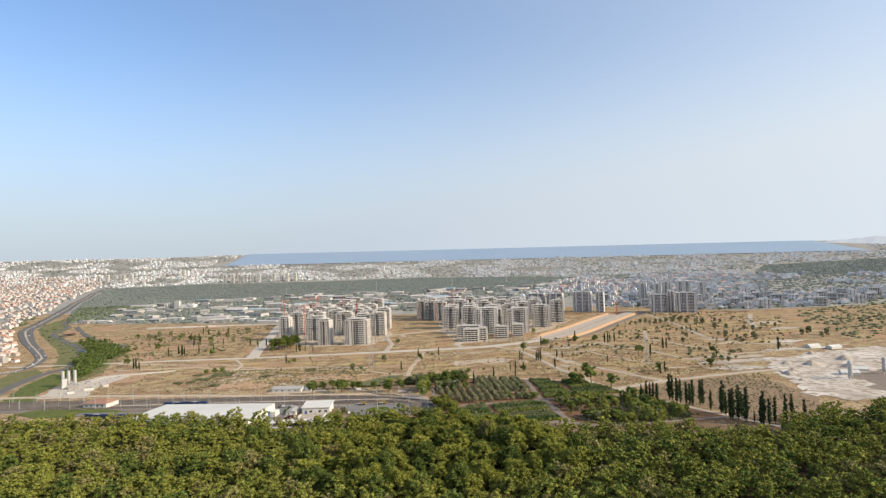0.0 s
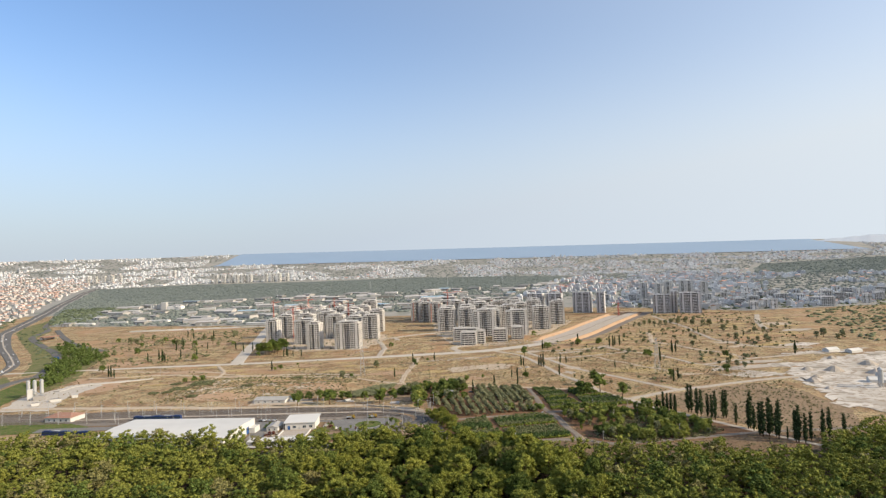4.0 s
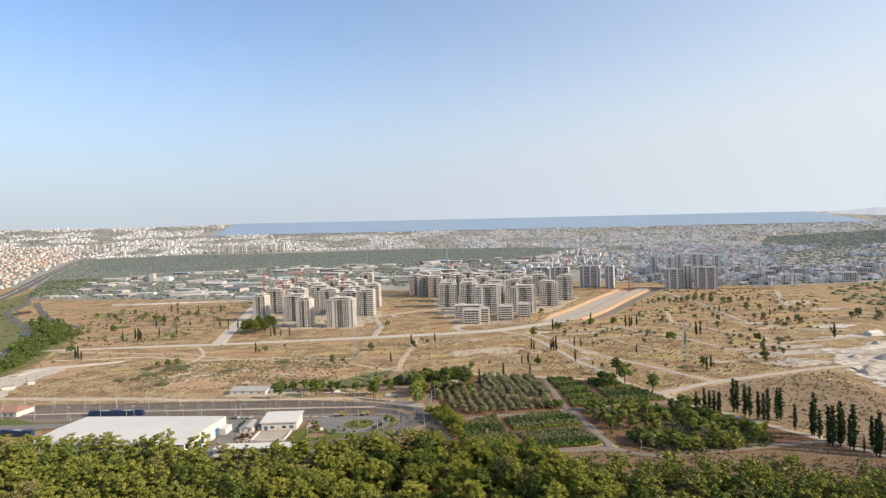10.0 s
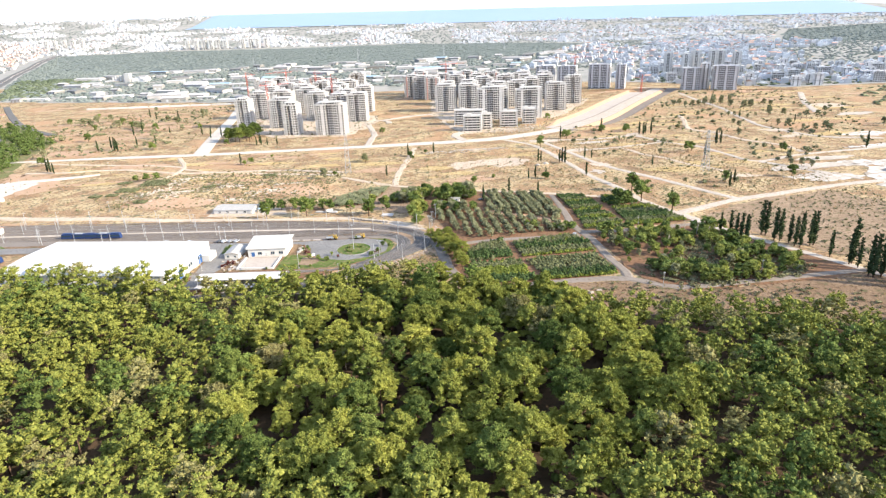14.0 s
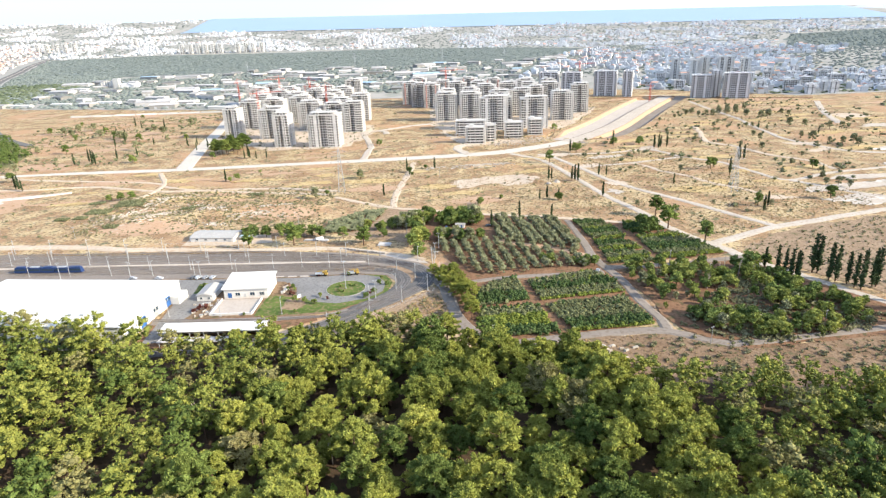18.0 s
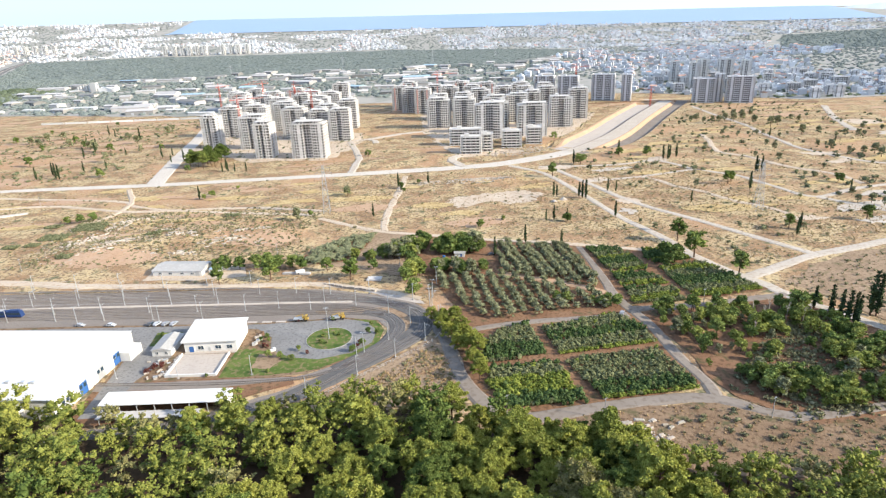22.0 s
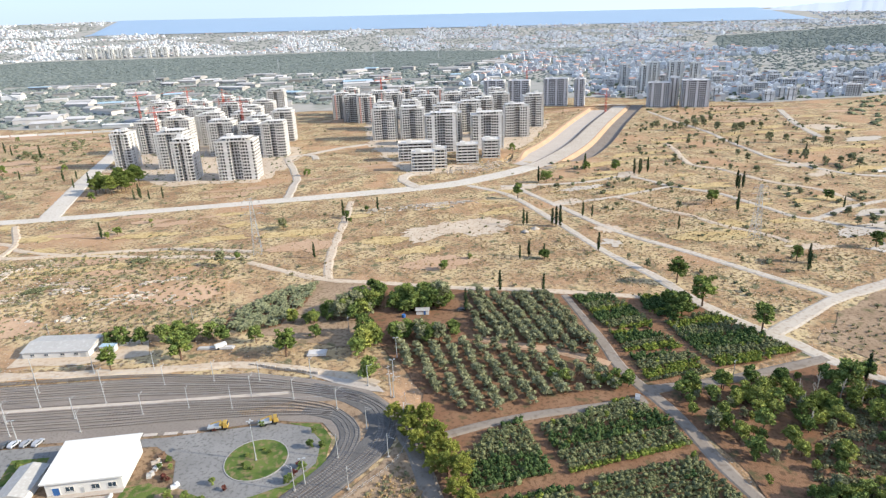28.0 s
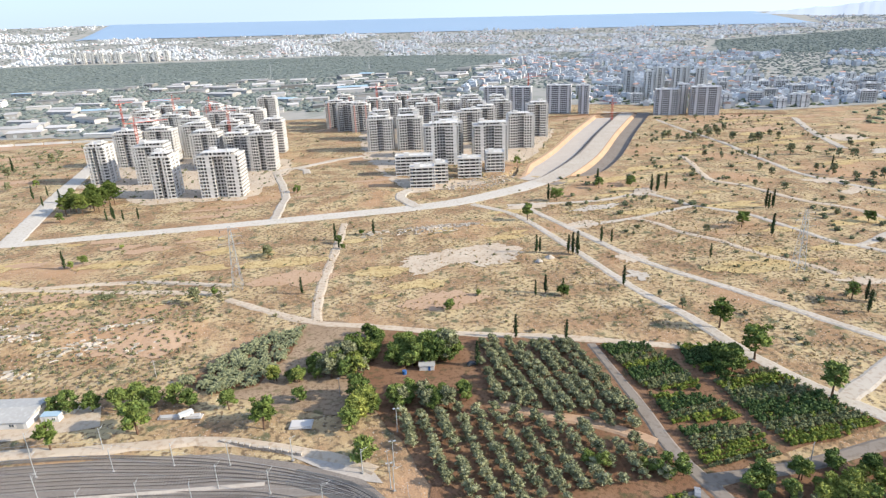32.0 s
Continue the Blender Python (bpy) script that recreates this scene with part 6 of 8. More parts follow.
def silo(x, y, high, r, label):
    ob = thing("silo", pose(x, y, 0), label, "silo", "plant silos")
    part("drum", Mesh().tube((0, 0, 4), (0, 0, high), r, r, 16), M_STEEL, ob)
    part("cone", Mesh().tube((0, 0, 2), (0, 0, 4), 0.4, r, 16), M_STEEL, ob)
    part("cap", Mesh().tube((0, 0, high), (0, 0, high + 0.9), r, 0.4, 16), M_STEEL, ob)
    for k in range(4):
        a = math.pi / 4 + k * math.pi / 2
        part("leg", Mesh().box(r * 0.8 * math.cos(a), r * 0.8 * math.sin(a), 0, 0.3, 0.3, 4.2), M_STEEL, ob)
    return ob


for x, y in ((-389, 662), (-384, 664), (-379, 667)):
    silo(x, y, 17, 1.7, "pale cement silo of the concrete plant")
for x, y in ((386, 524), (390, 530), (430, 540)):
    silo(x, y, 15, 1.8, "white quarry silo on steel legs")
ob = thing("batching_plant", pose(-372, 652, 0, 0, 0, 20), "pale batching plant with a conveyor", "plant")
part("bunker", Mesh().box(0, 0, 0, 10, 5, 4), M_SLEEPER, ob)
part("conveyor", Mesh().tube((4, 0, 3), (-8, 4, 10), 0.6, 0.6, 4), M_STEEL, ob)
part("mixer_house", Mesh().box(-9, 4.5, 0, 4, 4, 10.5), M_WHITE, ob)
for x, y, w, d in ((-350, 640, 9, 4), (-360, 625, 6, 3), (-340, 655, 5, 3)):
    ob = thing("site_cabin", pose(x, y, 0, 0, 0, 20), "small white cabin on the gravel yard", "cabin")
    part("wall", Mesh().box(0, 0, 0, w, d, 2.6), M_WHITE, ob)
    part("roof", Mesh().box(0, 0, 2.6, w + 0.3, d + 0.3, 0.2), M_SHED, ob)
for x, y, a in ((470, 703, 12), (487, 690, 12), (400, 545, -20), (420, 560, -20)):
    ob = thing("tent_hall", pose(x, y, 0.1, 0, 0, a), "white tent-roofed storage hall by the quarry", "tent")
    part("wall", Mesh().box(0, 0, 0, 15, 9, 2.4), M_WHITE, ob)
    part("roof", gable(Mesh(), 0, 0, 2.4, 15, 9, 2.2, 0, 0.3), M_WHITE, ob)
ob = thing("nursery_hut", pose(29.5, 587, 0, 0, 0, -10), "small white hut among orchard trees", "hut")
part("wall", Mesh().box(0, 0, 0, 6, 3.4, 2.3), M_WHITE, ob)
part("roof", gable(Mesh(), 0, 0, 2.3, 6, 3.4, 0.7, 0, 0.4), M_SHED, ob)
part("door", Mesh().box(1, -1.74, 0, 0.9, 0.08, 1.9), M_BLUE, ob)
tagged(part("water_tank", Mesh().tube((20, 585, 0), (20, 585, 1.6), 0.9, 0.9, 14), M_BLUE), "blue round water tank on the orchard soil", "tank")
car(48, 585, 10, "dark car standing by the orchard hut", 0.15)
car(95.5, 499, 60, "white car parked on the nursery lane", 0.2)

# traffic on the highway
rng = np.random.default_rng(8)
road = curve_through(HIGHWAY, 10)
turn = np.degrees(np.arctan2(*np.gradient(road, axis=0).T[::-1]))
side = sides(road)
for k in range(58):
    i = int(rng.integers(4, 150))
    lane = float(rng.choice([-5.5, -2, 2, 5.5]))
    p = road[i] + side[i] * lane
    car(p[0], p[1], turn[i], "car driving along the highway", float(height(*p)) + 0.25, "highway cars")


# ---- pylons, cranes, poles ----
def lattice(m, x, y, z0, z1, w0, w1, panels, r):
    """A square lattice mast, tapered, with crossed bracing."""
    def corner(k, t):
        w = (w0 + (w1 - w0) * t) / 2
        return (x + w * (1 if k in (0, 3) else -1), y + w * (1 if k in (0, 1) else -1), z0 + (z1 - z0) * t)
    for k in range(4):
        m.tube(corner(k, 0), corner(k, 1), r * 1.4, r, 4)
        for i in range(panels):
            a, b = i / panels, (i + 1) / panels
            m.tube(corner(k, a), corner((k + 1) % 4, b), r * 0.7, None, 3)
            m.tube(corner((k + 1) % 4, a), corner(k, b), r * 0.7, None, 3)
    return m


def pylon(x, y, high, rz=10):
    z = float(height(x, y))
    ob = thing("power_pylon", pose(x, y, z, 0, 0, rz), "tall grey lattice power pylon standing in dry grass", "pylon", "power pylons")
    part("mast", lattice(Mesh(), 0, 0, 0, high, 5.2, 1.1, 9, 0.09), M_STEEL, ob)
    for t, w in ((0.72, 7), (0.84, 6), (0.95, 5)):
        part("crossarm", Mesh().tube((-w, 0, high * t), (w, 0, high * t), 0.08, None, 4).tube((-w, 0, high * t), (0, 0, high * t + 1.6), 0.06, None, 4).tube((w, 0, high * t), (0, 0, high * t + 1.6), 0.06, None, 4), M_STEEL, ob)
        for s in (-w, w):
            part("insulator", Mesh().tube((s, 0, high * t - 1.5), (s, 0, high * t), 0.12, None, 6), M_GLASS, ob)
    return ob


PYL = [(-59, 695, 36), (243, 640, 34), (545, 590, 34)]
for x, y, h in PYL:
    pylon(x, y, h, 0)
pylon(-420, 1900, 40)
pylon(-150, 2080, 40)
pylon(120, 2260, 40)
pylon(350, 2440, 40)


def crane(x, y, high, reach, rz):
    z = float(height(x, y))
    ob = thing("tower_crane", pose(x, y, z, 0, 0, rz), "red lattice tower crane over the building site", "crane", "tower cranes")
    part("mast", lattice(Mesh(), 0, 0, 0, high, 2.0, 2.0, 14, 0.14), M_RED, ob)
    part("jib", Mesh().tube((-reach * 0.3, 0, high), (reach, 0, high), 0.45, 0.3, 4).tube((0, 0, high + 6), (reach * 0.7, 0, high + 0.4), 0.12).tube((0, 0, high + 6), (-reach * 0.28, 0, high + 0.4), 0.12), M_RED, ob)
    part("apex", Mesh().tube((0, 0, high), (0, 0, high + 6), 0.5, 0.2, 4), M_RED, ob)
    part("cab", Mesh().box(1.6, 0, high - 2.2, 1.6, 1.4, 2.0), M_WHITE, ob)
    part("counterweight", Mesh().box(-reach * 0.27, 0, high - 2.4, 2.4, 1.6, 2.2), M_SLEEPER, ob)
    return ob


for x, y, h, r, a in ((-205, 1062, 50, 34, 30), (-118, 1110, 52, 36, 160), (-300, 1330, 46, 30, 70), (-225, 1320, 50, 36, 200), (68, 1300, 54, 36, 20), (392, 1190, 34, 26, 110), (318, 1345, 52, 34, 10), (-160, 1240, 52, 34, 300)):
    crane(x, y, h, r, a)


def utility_pole(x, y, rz=0, high=8.5):
    ob = thing("utility_pole", pose(x, y, float(height(x, y)), 0, 0, rz), "weathered wooden utility pole with a crossbar", "pole", "utility poles")
    part("post", Mesh().tube((0, 0, 0), (0, 0, high), 0.16, 0.1, 7), M_SLEEPER, ob)
    part("crossbar", Mesh().box(0, 0, high - 0.7, 1.8, 0.12, 0.12), M_STEEL, ob)
    for s in (-0.8, 0.8):
        part("insulator", Mesh().tube((s, 0, high - 0.58), (s, 0, high - 0.35), 0.07, 0.05, 6), M_GLASS, ob)
    return ob


for x, y in ((117, 417), (29.5, 430), (8, 529), (-6, 575), (-142, 602), (24, 735), (62, 424), (170, 425), (225, 420), (136, 503), (-80, 606), (-230, 606), (-300, 760), (-350, 700)):
    utility_pole(x, y, 20)

# fence of concrete posts along the loop
ob = thing("loop_fence", pose(0, 0, 0), "pale concrete post fence along the track loop", "fence")
line = curve_through([(13, 520), (12, 497), (5, 483), (-10, 471), (-24, 460), (-42, 446), (-60, 436)], 3.0)
for k, (x, y) in enumerate(line):
    part("post", Mesh().box(x, y, 0, 0.16, 0.16, 1.7), M_SLEEPER, ob)
for k, (a, b) in enumerate(zip(line, line[1:])):
    part("rail", Mesh().tube((a[0], a[1], 1.5), (b[0], b[1], 1.5), 0.03, None, 4).tube((a[0], a[1], 0.8), (b[0], b[1], 0.8), 0.03, None, 4), M_STEEL, ob)
for k, (x, y) in enumerate(((-76, 516.1), (-69, 515.3), (-62.5, 514.7))):
    tagged(part("concrete_slab", Mesh().box(x, y, 0.16, 4.6, 1.5, 0.22, -6), M_PAVE), "pale concrete slab lying beside the yard tracks", "slab", "yard slabs")


# filling station and road sign by the highway
ob = thing("filling_station", pose(-705, 1236, 0.2, 0, 0, 58), "small filling station with a reddish flat canopy", "filling station")
part("canopy", Mesh().box(0, 0, 5.2, 30, 15, 0.9), M_TERRA, ob, "faded reddish canopy roof")
for a in (-11, 11):
    for b in (-5, 5):
        part("post", Mesh().tube((a, b, 0), (a, b, 5.2), 0.3, None, 8), M_STEEL, ob)
shop = part("shop", Mesh().box(2, 13, 0, 22, 9, 4.2), M_PLASTER, ob)
part("roof", Mesh().box(2, 13, 4.2, 22.8, 9.8, 0.35), M_TERRA, shop)
ob = thing("road_sign", pose(-500, 902, 0.2, 0, 0, -20), "wide blue overhead direction sign on posts", "sign")
part("panel", Mesh().box(0, 0, 5.2, 9, 0.2, 4.0), M_SIGNBLUE, ob)
for a in (-3.6, 3.6):
    part("post", Mesh().tube((a, 0.2, 0), (a, 0.2, 9.0), 0.16, None, 8), M_STEEL, ob)
for k in range(3):
    part("bar", Mesh().box(-0.6 * k, -0.12, 6.0 + 1.0 * k, 5.5 - k, 0.04, 0.35), M_WHITE, ob)
for x, y, w in ((-782, 1492, 62), (-696, 1490, 40), (-604, 1492, 50), (-400, 1400, 36), (-340, 1345, 44)):
    ob = thing("long_shed", pose(x, y, float(height(x, y)), 0, 0, -12), "long low white shed at the field's edge", "shed", "edge sheds")
    part("wall", Mesh().box(0, 0, -1, w, 11, 5), M_PLASTER, ob)
    part("roof", gable(Mesh(), 0, 0, 4, w, 11, 1.4, 0, 0.4), M_WHITE, ob)

# ---- plants ----
def rough_ball(detail):
    bm = bmesh.new()
    bmesh.ops.create_icosphere(bm, subdivisions=detail, radius=1)
    v, f = np.array([w.co[:] for w in bm.verts]), [[w.index for w in q.verts] for q in bm.faces]
    bm.free()
    return v, f


BALL = {d: rough_ball(d) for d in (1, 2)}


def add_clump(m, rng, c, s, detail=1, tufts=0, tuft=0.4, flat=0.8, up=0.1, core=0.72):
    """A rough ball of leaves with ragged tufts on it."""
    v, f = BALL[detail]
    m.add(v * (1 + rng.uniform(-0.24, 0.24, (len(v), 1))) * s * (core if tufts else 1.0) * np.array([1, 1, flat]) + c, f)
    if tufts:
        w = rng.normal(size=(tufts, 3))
        w /= np.linalg.norm(w, axis=1)[:, None]
        w[:, 2] = np.abs(w[:, 2]) - up
        p = c + w * s * np.array([1, 1, flat]) * rng.uniform(0.6, 0.98, (tufts, 1))
        e = np.cross(w, rng.normal(size=(tufts, 3)))
        e *= (tuft * rng.uniform(0.5, 1, tuft_n := tufts) / (np.linalg.norm(e, axis=1) + 1e-6))[:, None]
        tip = p + w * tuft * 1.5 + rng.normal(size=(tufts, 3)) * 0.12
        tri = np.stack([p - e, p + e, tip], 1).reshape(-1, 3)
        m.add(tri, [(3 * i, 3 * i + 1, 3 * i + 2) for i in range(tuft_n)])
    return m


def crown_of(rng, clumps, spread, tall, size, tufts, tuft, round_top=0.35, detail=1):
    m = Mesh()
    for k in range(clumps):
        a, h = rng.uniform(0, 2 * math.pi), rng.uniform(0, 1) ** 0.8
        reach = spread * math.sqrt(max(0.05, 1 - (h * 1.05 - round_top) ** 2 * 1.6)) * rng.uniform(0.3, 0.85)
        c = np.array([math.cos(a) * reach, math.sin(a) * reach, tall * (0.1 + 0.82 * h)])
        add_clump(m, rng, c, size * rng.uniform(0.6, 1.3), detail, tufts, tuft)
    return m


def pine_crown(rng, wide, tall, branches, puffs, size, tufts, tuft):
    """A pine's crown: puffs of needles bunched at the ends of branches."""
    m = Mesh()
    for b in range(branches):
        h = (b + rng.random()) / branches
        a = b * 2.4 + rng.uniform(-0.5, 0.5)
        reach = wide * math.sqrt(max(0.05, 1 - (h * 1.08 - 0.3) ** 2 * 1.7)) * rng.uniform(0.4, 0.9)
        tip = np.array([math.cos(a) * reach, math.sin(a) * reach, tall * (0.06 + 0.88 * h)])
        for k in range(puffs):
            c = tip + rng.normal(size=3) * np.array([1.0, 1.0, 0.6]) * size * 0.85
            add_clump(m, rng, c, size * rng.uniform(0.6, 1.25), 1, tufts, tuft, 0.72, 0.1, 0.68)
    return m


def trunk_of(rng, high, r, limbs, spread, lean=0.3):
    """A tapered trunk with limbs that reach into the crown."""
    top = (rng.uniform(-lean, lean), rng.uniform(-lean, lean), high)
    mid = (top[0] * 0.3, top[1] * 0.3, high * 0.5)
    m = Mesh().tube((0, 0, -0.3), mid, r, r * 0.75, 7).tube(mid, top, r * 0.75, r * 0.35, 7)
    for k in range(limbs):
        a, z = rng.uniform(0, 6.28), high * rng.uniform(0.45, 0.95)
        m.tube((top[0] * z / high, top[1] * z / high, z), (math.cos(a) * spread * 0.6, math.sin(a) * spread * 0.6, z + rng.uniform(0.8, 2.2)), r * 0.35, r * 0.12, 5)
    return m


class Nursery:
    """Plants of one kind: a few grown forms, copied to their places."""

    def __init__(self, name, label, category, group, forms):
        self.name, self.label, self.category, self.group, self.forms, self.first = name, label, category, group, forms, {}

    def put(self, x, y, scale=1.0, form=0, rz=0.0, label="", stretch=1.0):
        form %= len(self.forms)
        at = pose(x, y, float(height(x, y)), 0, 0, rz) @ Matrix.Diagonal((scale, scale, scale * stretch, 1))
        if form not in self.first:
            ob = thing(self.name, at, label or self.label, self.category, self.group)
            for name, data, z in self.forms[form]:
                part(name, data, parent=ob, at=pose(0, 0, z))
            self.first[form] = ob
            return ob
        src = self.first[form]
        ob = copy_thing(src, pose(0, 0, 0))
        ob.matrix_basis = at
        return tagged(ob, label) if label else ob


rng = np.random.default_rng(12)
pine_forms, pine_far = [], []
for k in range(9):
    tall, wide, foot = rng.uniform(7.5, 10.5), rng.uniform(4.4, 6.2), rng.uniform(2.0, 4.6)
    needles = (M_PINE, M_PINE, M_DARKPINE, M_PINE, M_PINE, M_PINE, M_DRYPINE, M_PINE, M_PINE)[k]
    pine_forms.append([("trunk", trunk_of(rng, foot + tall * 0.6, 0.3, 6, wide).data("trunk", M_BARK), 0), ("crown", pine_crown(rng, wide, tall, 26, 5, 0.84, 70, 0.22).data("crown", needles), foot)])
for k in range(6):
    m = pine_crown(rng, rng.uniform(4.4, 6.2), rng.uniform(7.5, 10.5), 16, 3, 1.08, 14, 0.36)
    pine_far.append((np.concatenate(m.v), m.f))
pines = Nursery("pine_tree", "yellow-green pine with a clumped irregular crown in the forest", "tree", "forest pines", pine_forms)

EDGE = [(-900, 478), (-260, 470), (-185, 462), (-128, 452), (-118, 436), (-60, 434), (-40, 440), (-27, 441), (0, 438), (18, 424), (48, 412), (75, 396), (100, 390), (140, 380), (180, 368), (230, 374), (270, 390), (312, 400), (420, 404), (900, 410)]
FOREST = EDGE + [(900, 205), (-900, 205)]
patch("forest_floor", [(-1300, 485)] + EDGE + [(1300, 410), (1300, -700), (-1300, -700)], M_SHADEFLOOR, 0.1, "brown needle-strewn forest floor, tree shade in its colour", "ground", ragged=2)
SPOTS = []
row, y = 0, 264.0
while y < 478:
    x = -640.0 + (5.0 if row % 2 else 0)
    while x < 640:
        px, py = x + rng.uniform(-4.0, 4.0), y + rng.uniform(-3.4, 3.4)
        hole = noise.noise(Vector((px * 0.03, py * 0.03, 3.0)))
        if inside(px, py, FOREST) and -0.69 * (py + 8) - 24 < px < 0.81 * (py + 8) + 24 and hole > -0.58:
            SPOTS.append((px, py))
        x += 10.0
    y, row = y + 9.0, row + 1
SPOTS.sort(key=lambda p: (abs(p[0] - 10) / 115) ** 2 + (abs(p[1] - 350) / 95) ** 2)
for k, (px, py) in enumerate(SPOTS[:200]):
    pines.put(px, py, rng.uniform(0.7, 1.45), int(rng.integers(9)) if rng.random() < 0.5 else int(rng.choice([0, 1, 3, 4, 5, 8, 2])), rng.uniform(0, 360), stretch=rng.uniform(0.85, 1.2))
for k, (px, py) in enumerate(((-75, 427), (-63, 428), (-51, 430), (-40, 425), (-28, 430), (-20, 423), (-12, 418), (0, 423), (10, 427), (18, 417), (25, 417), (33, 411), (40, 411), (48, 404), (55, 404), (58, 395), (60, 386), (52, 397), (44, 403), (36, 401), (28, 407), (66, 381), (72, 376))):
    pines.put(px, py, rng.uniform(0.75, 1.2), int(rng.choice([0, 1, 3, 4, 5, 8, 2])), rng.uniform(0, 360), "tall green pine at the forest edge", stretch=rng.uniform(1.0, 1.15))
far, dark, dry = Mesh(), Mesh(), Mesh()
stems = Mesh()
for px, py in SPOTS[200:]:
    v, f = pine_far[rng.integers(6)]
    a, s, foot = rng.uniform(0, 6.28), rng.uniform(0.7, 1.45), rng.uniform(2.0, 4.4)
    c, n = math.cos(a) * s, math.sin(a) * s
    (far, far, far, dark, far, far, far, dry)[int(rng.integers(8))].add(np.column_stack([v[:, 0] * c - v[:, 1] * n + px, v[:, 0] * n + v[:, 1] * c + py, v[:, 2] * s * rng.uniform(0.85, 1.2) + foot]), f)
    stems.tube((px, py, 0), (px, py, foot + 3), 0.28, 0.18, 5)
# Low undergrowth clumps, added to fill the gaps between pines with dark green.
for k in range(1300):
    px, py = rng.uniform(-200, 220), rng.uniform(252, 470)
    if inside(px, py, FOREST):
        add_clump(dark, rng, np.array([px, py, rng.uniform(0.8, 3.0)]), rng.uniform(1.0, 2.2), 1, 10, 0.5)
tagged(part("pine_forest", far, M_PINEF), "dense yellow-green pine forest canopy", "trees", kind="stuff")
tagged(part("pine_forest", dark, M_DARKPINE), "darker green pines and dark low undergrowth within the forest", "trees", kind="stuff")
tagged(part("pine_forest", dry, M_DRYPINE), "brownish withered pines within the forest", "trees", kind="stuff")
tagged(part("pine_stems", stems, M_BARK), "brown trunks of the dense pine forest", "trunks", kind="stuff")

below, rows = Mesh(), np.random.default_rng(60)
for k in range(3000):
    c, s = np.array([rows.uniform(-330, 330), rows.uniform(-120, 262), rows.uniform(3.5, 5.5)]), rows.uniform(2.0, 3.4)
    for i in range(3):
        add_clump(below, rows, c + rows.uniform(-0.75, 0.75, 3) * s + (0, 0, 0.6 * s), s * rows.uniform(0.6, 1.0), 1, 16, 0.9)
tagged(part("pine_forest", below, M_PINEF), "dense pine forest stretching away under the flight", "trees", kind="stuff")

# cypresses
cyp_forms = []
for k in range(4):
    tall = 10.0
    m = Mesh()
    for i in range(22):
        t = i / 21
        r = 1.05 * math.sin(math.pi * min(1, 0.12 + 0.86 * t)) ** 0.8 * (1.05 - 0.55 * t)
        a = rng.uniform(0, 6.28)
        add_clump(m, rng, np.array([math.cos(a) * 0.28 * r, math.sin(a) * 0.28 * r, 0.9 + t * (tall - 1.2)]), max(0.22, r * rng.uniform(0.75, 1.05)), 1, 10, 0.35, 1.2)
    cyp_forms.append([("trunk", Mesh().tube((0, 0, -0.2), (0, 0, 2.2), 0.2, 0.14, 7).data("trunk", M_BARK), 0), ("crown", m.data("crown", M_CYP), 0)])
cypress = Nursery("cypress", "dark slender cypress standing in dry grass", "tree", "cypresses", cyp_forms)
BIG = [(182, 491, 12), (183, 482, 16), (184, 477, 16), (186, 475, 17), (188, 472, 15), (189, 475, 15), (202, 482, 22), (204, 481, 21), (204, 472, 20), (206, 470, 20), (209, 466, 17), (210, 462, 17), (211, 459, 20), (218, 461, 19), (220, 461, 20),
       (218, 444, 15), (220, 432, 19), (222, 433, 25), (221, 427, 16), (219, 417, 21), (220, 415, 23), (224, 415, 24), (229, 420, 18), (227, 412, 18), (226, 408, 25), (231, 407, 8), (239, 412, 17), (232, 400, 20), (233, 399, 24), (236, 397, 19), (243, 402, 18), (248, 398, 20), (256, 404, 19), (262, 399, 17)]
for x, y, tall in BIG:
    cypress.put(x, y, tall / 10.6, int(rng.integers(4)), rng.uniform(0, 360), stretch=rng.uniform(1.0, 1.08))
for x, y, s in ((218, 846, 1.0), (251, 815, 0.9), (255, 813, 0.9), (260, 820, 0.8), (266, 819, 0.9), (237, 587, 0.8), (423, 695, 1.1), (-5, 763, 0.75), (21, 767, 0.75), (-24, 678, 0.7), (144, 645, 0.7), (136, 696, 0.9), (138, 694, 1.0), (134, 698, 0.8),
                (101, 646, 0.6), (95, 644, 0.55), (115, 702, 0.75), (118, 704, 0.6), (161, 711, 0.75), (167, 709, 0.6), (163, 815, 0.9), (-170, 755, 0.75), (-358, 763, 1.0), (-362, 765, 0.9), (-351, 756, 0.7), (-343, 870, 1.0), (-346, 880, 0.9), (-353, 884, 0.9), (-338, 866, 0.8), (-361, 868, 0.8),
                (-365, 975, 0.9), (-367, 1008, 0.9), (-300, 872, 0.6), (-350, 1100, 1.0), (-415, 1158, 0.9), (-483, 1129, 0.8), (-396, 1133, 0.8), (-310, 905, 0.7), (-328, 895, 0.8), (-179, 861, 0.7), (-174, 863, 0.7), (-166, 858, 0.6), (-155, 858, 0.6), (-176, 866, 0.8), (-3, 746, 0.4), (50, 584, 0.8), (72, 603, 0.8),
                (93, 596, 0.65), (340, 679, 0.5), (304, 744, 0.8), (-240, 935, 0.8), (-250, 925, 0.7), (-270, 955, 0.8), (-262, 965, 0.7), (-380, 1040, 0.9), (-400, 1060, 0.8), (-430, 1090, 0.8), (-320, 980, 0.7), (410, 900, 0.7), (450, 850, 0.6)):
    cypress.put(x, y, 1.5 * s * rng.uniform(0.92, 1.08), int(rng.integers(4)), rng.uniform(0, 360))

LANE = [(8, 506), (13, 502), (18, 500), (12, 496), (17, 493), (21, 490), (14, 488), (19, 484), (23, 481), (17, 478), (21, 474), (25, 471), (22, 466), (24, 460), (23, 453)]
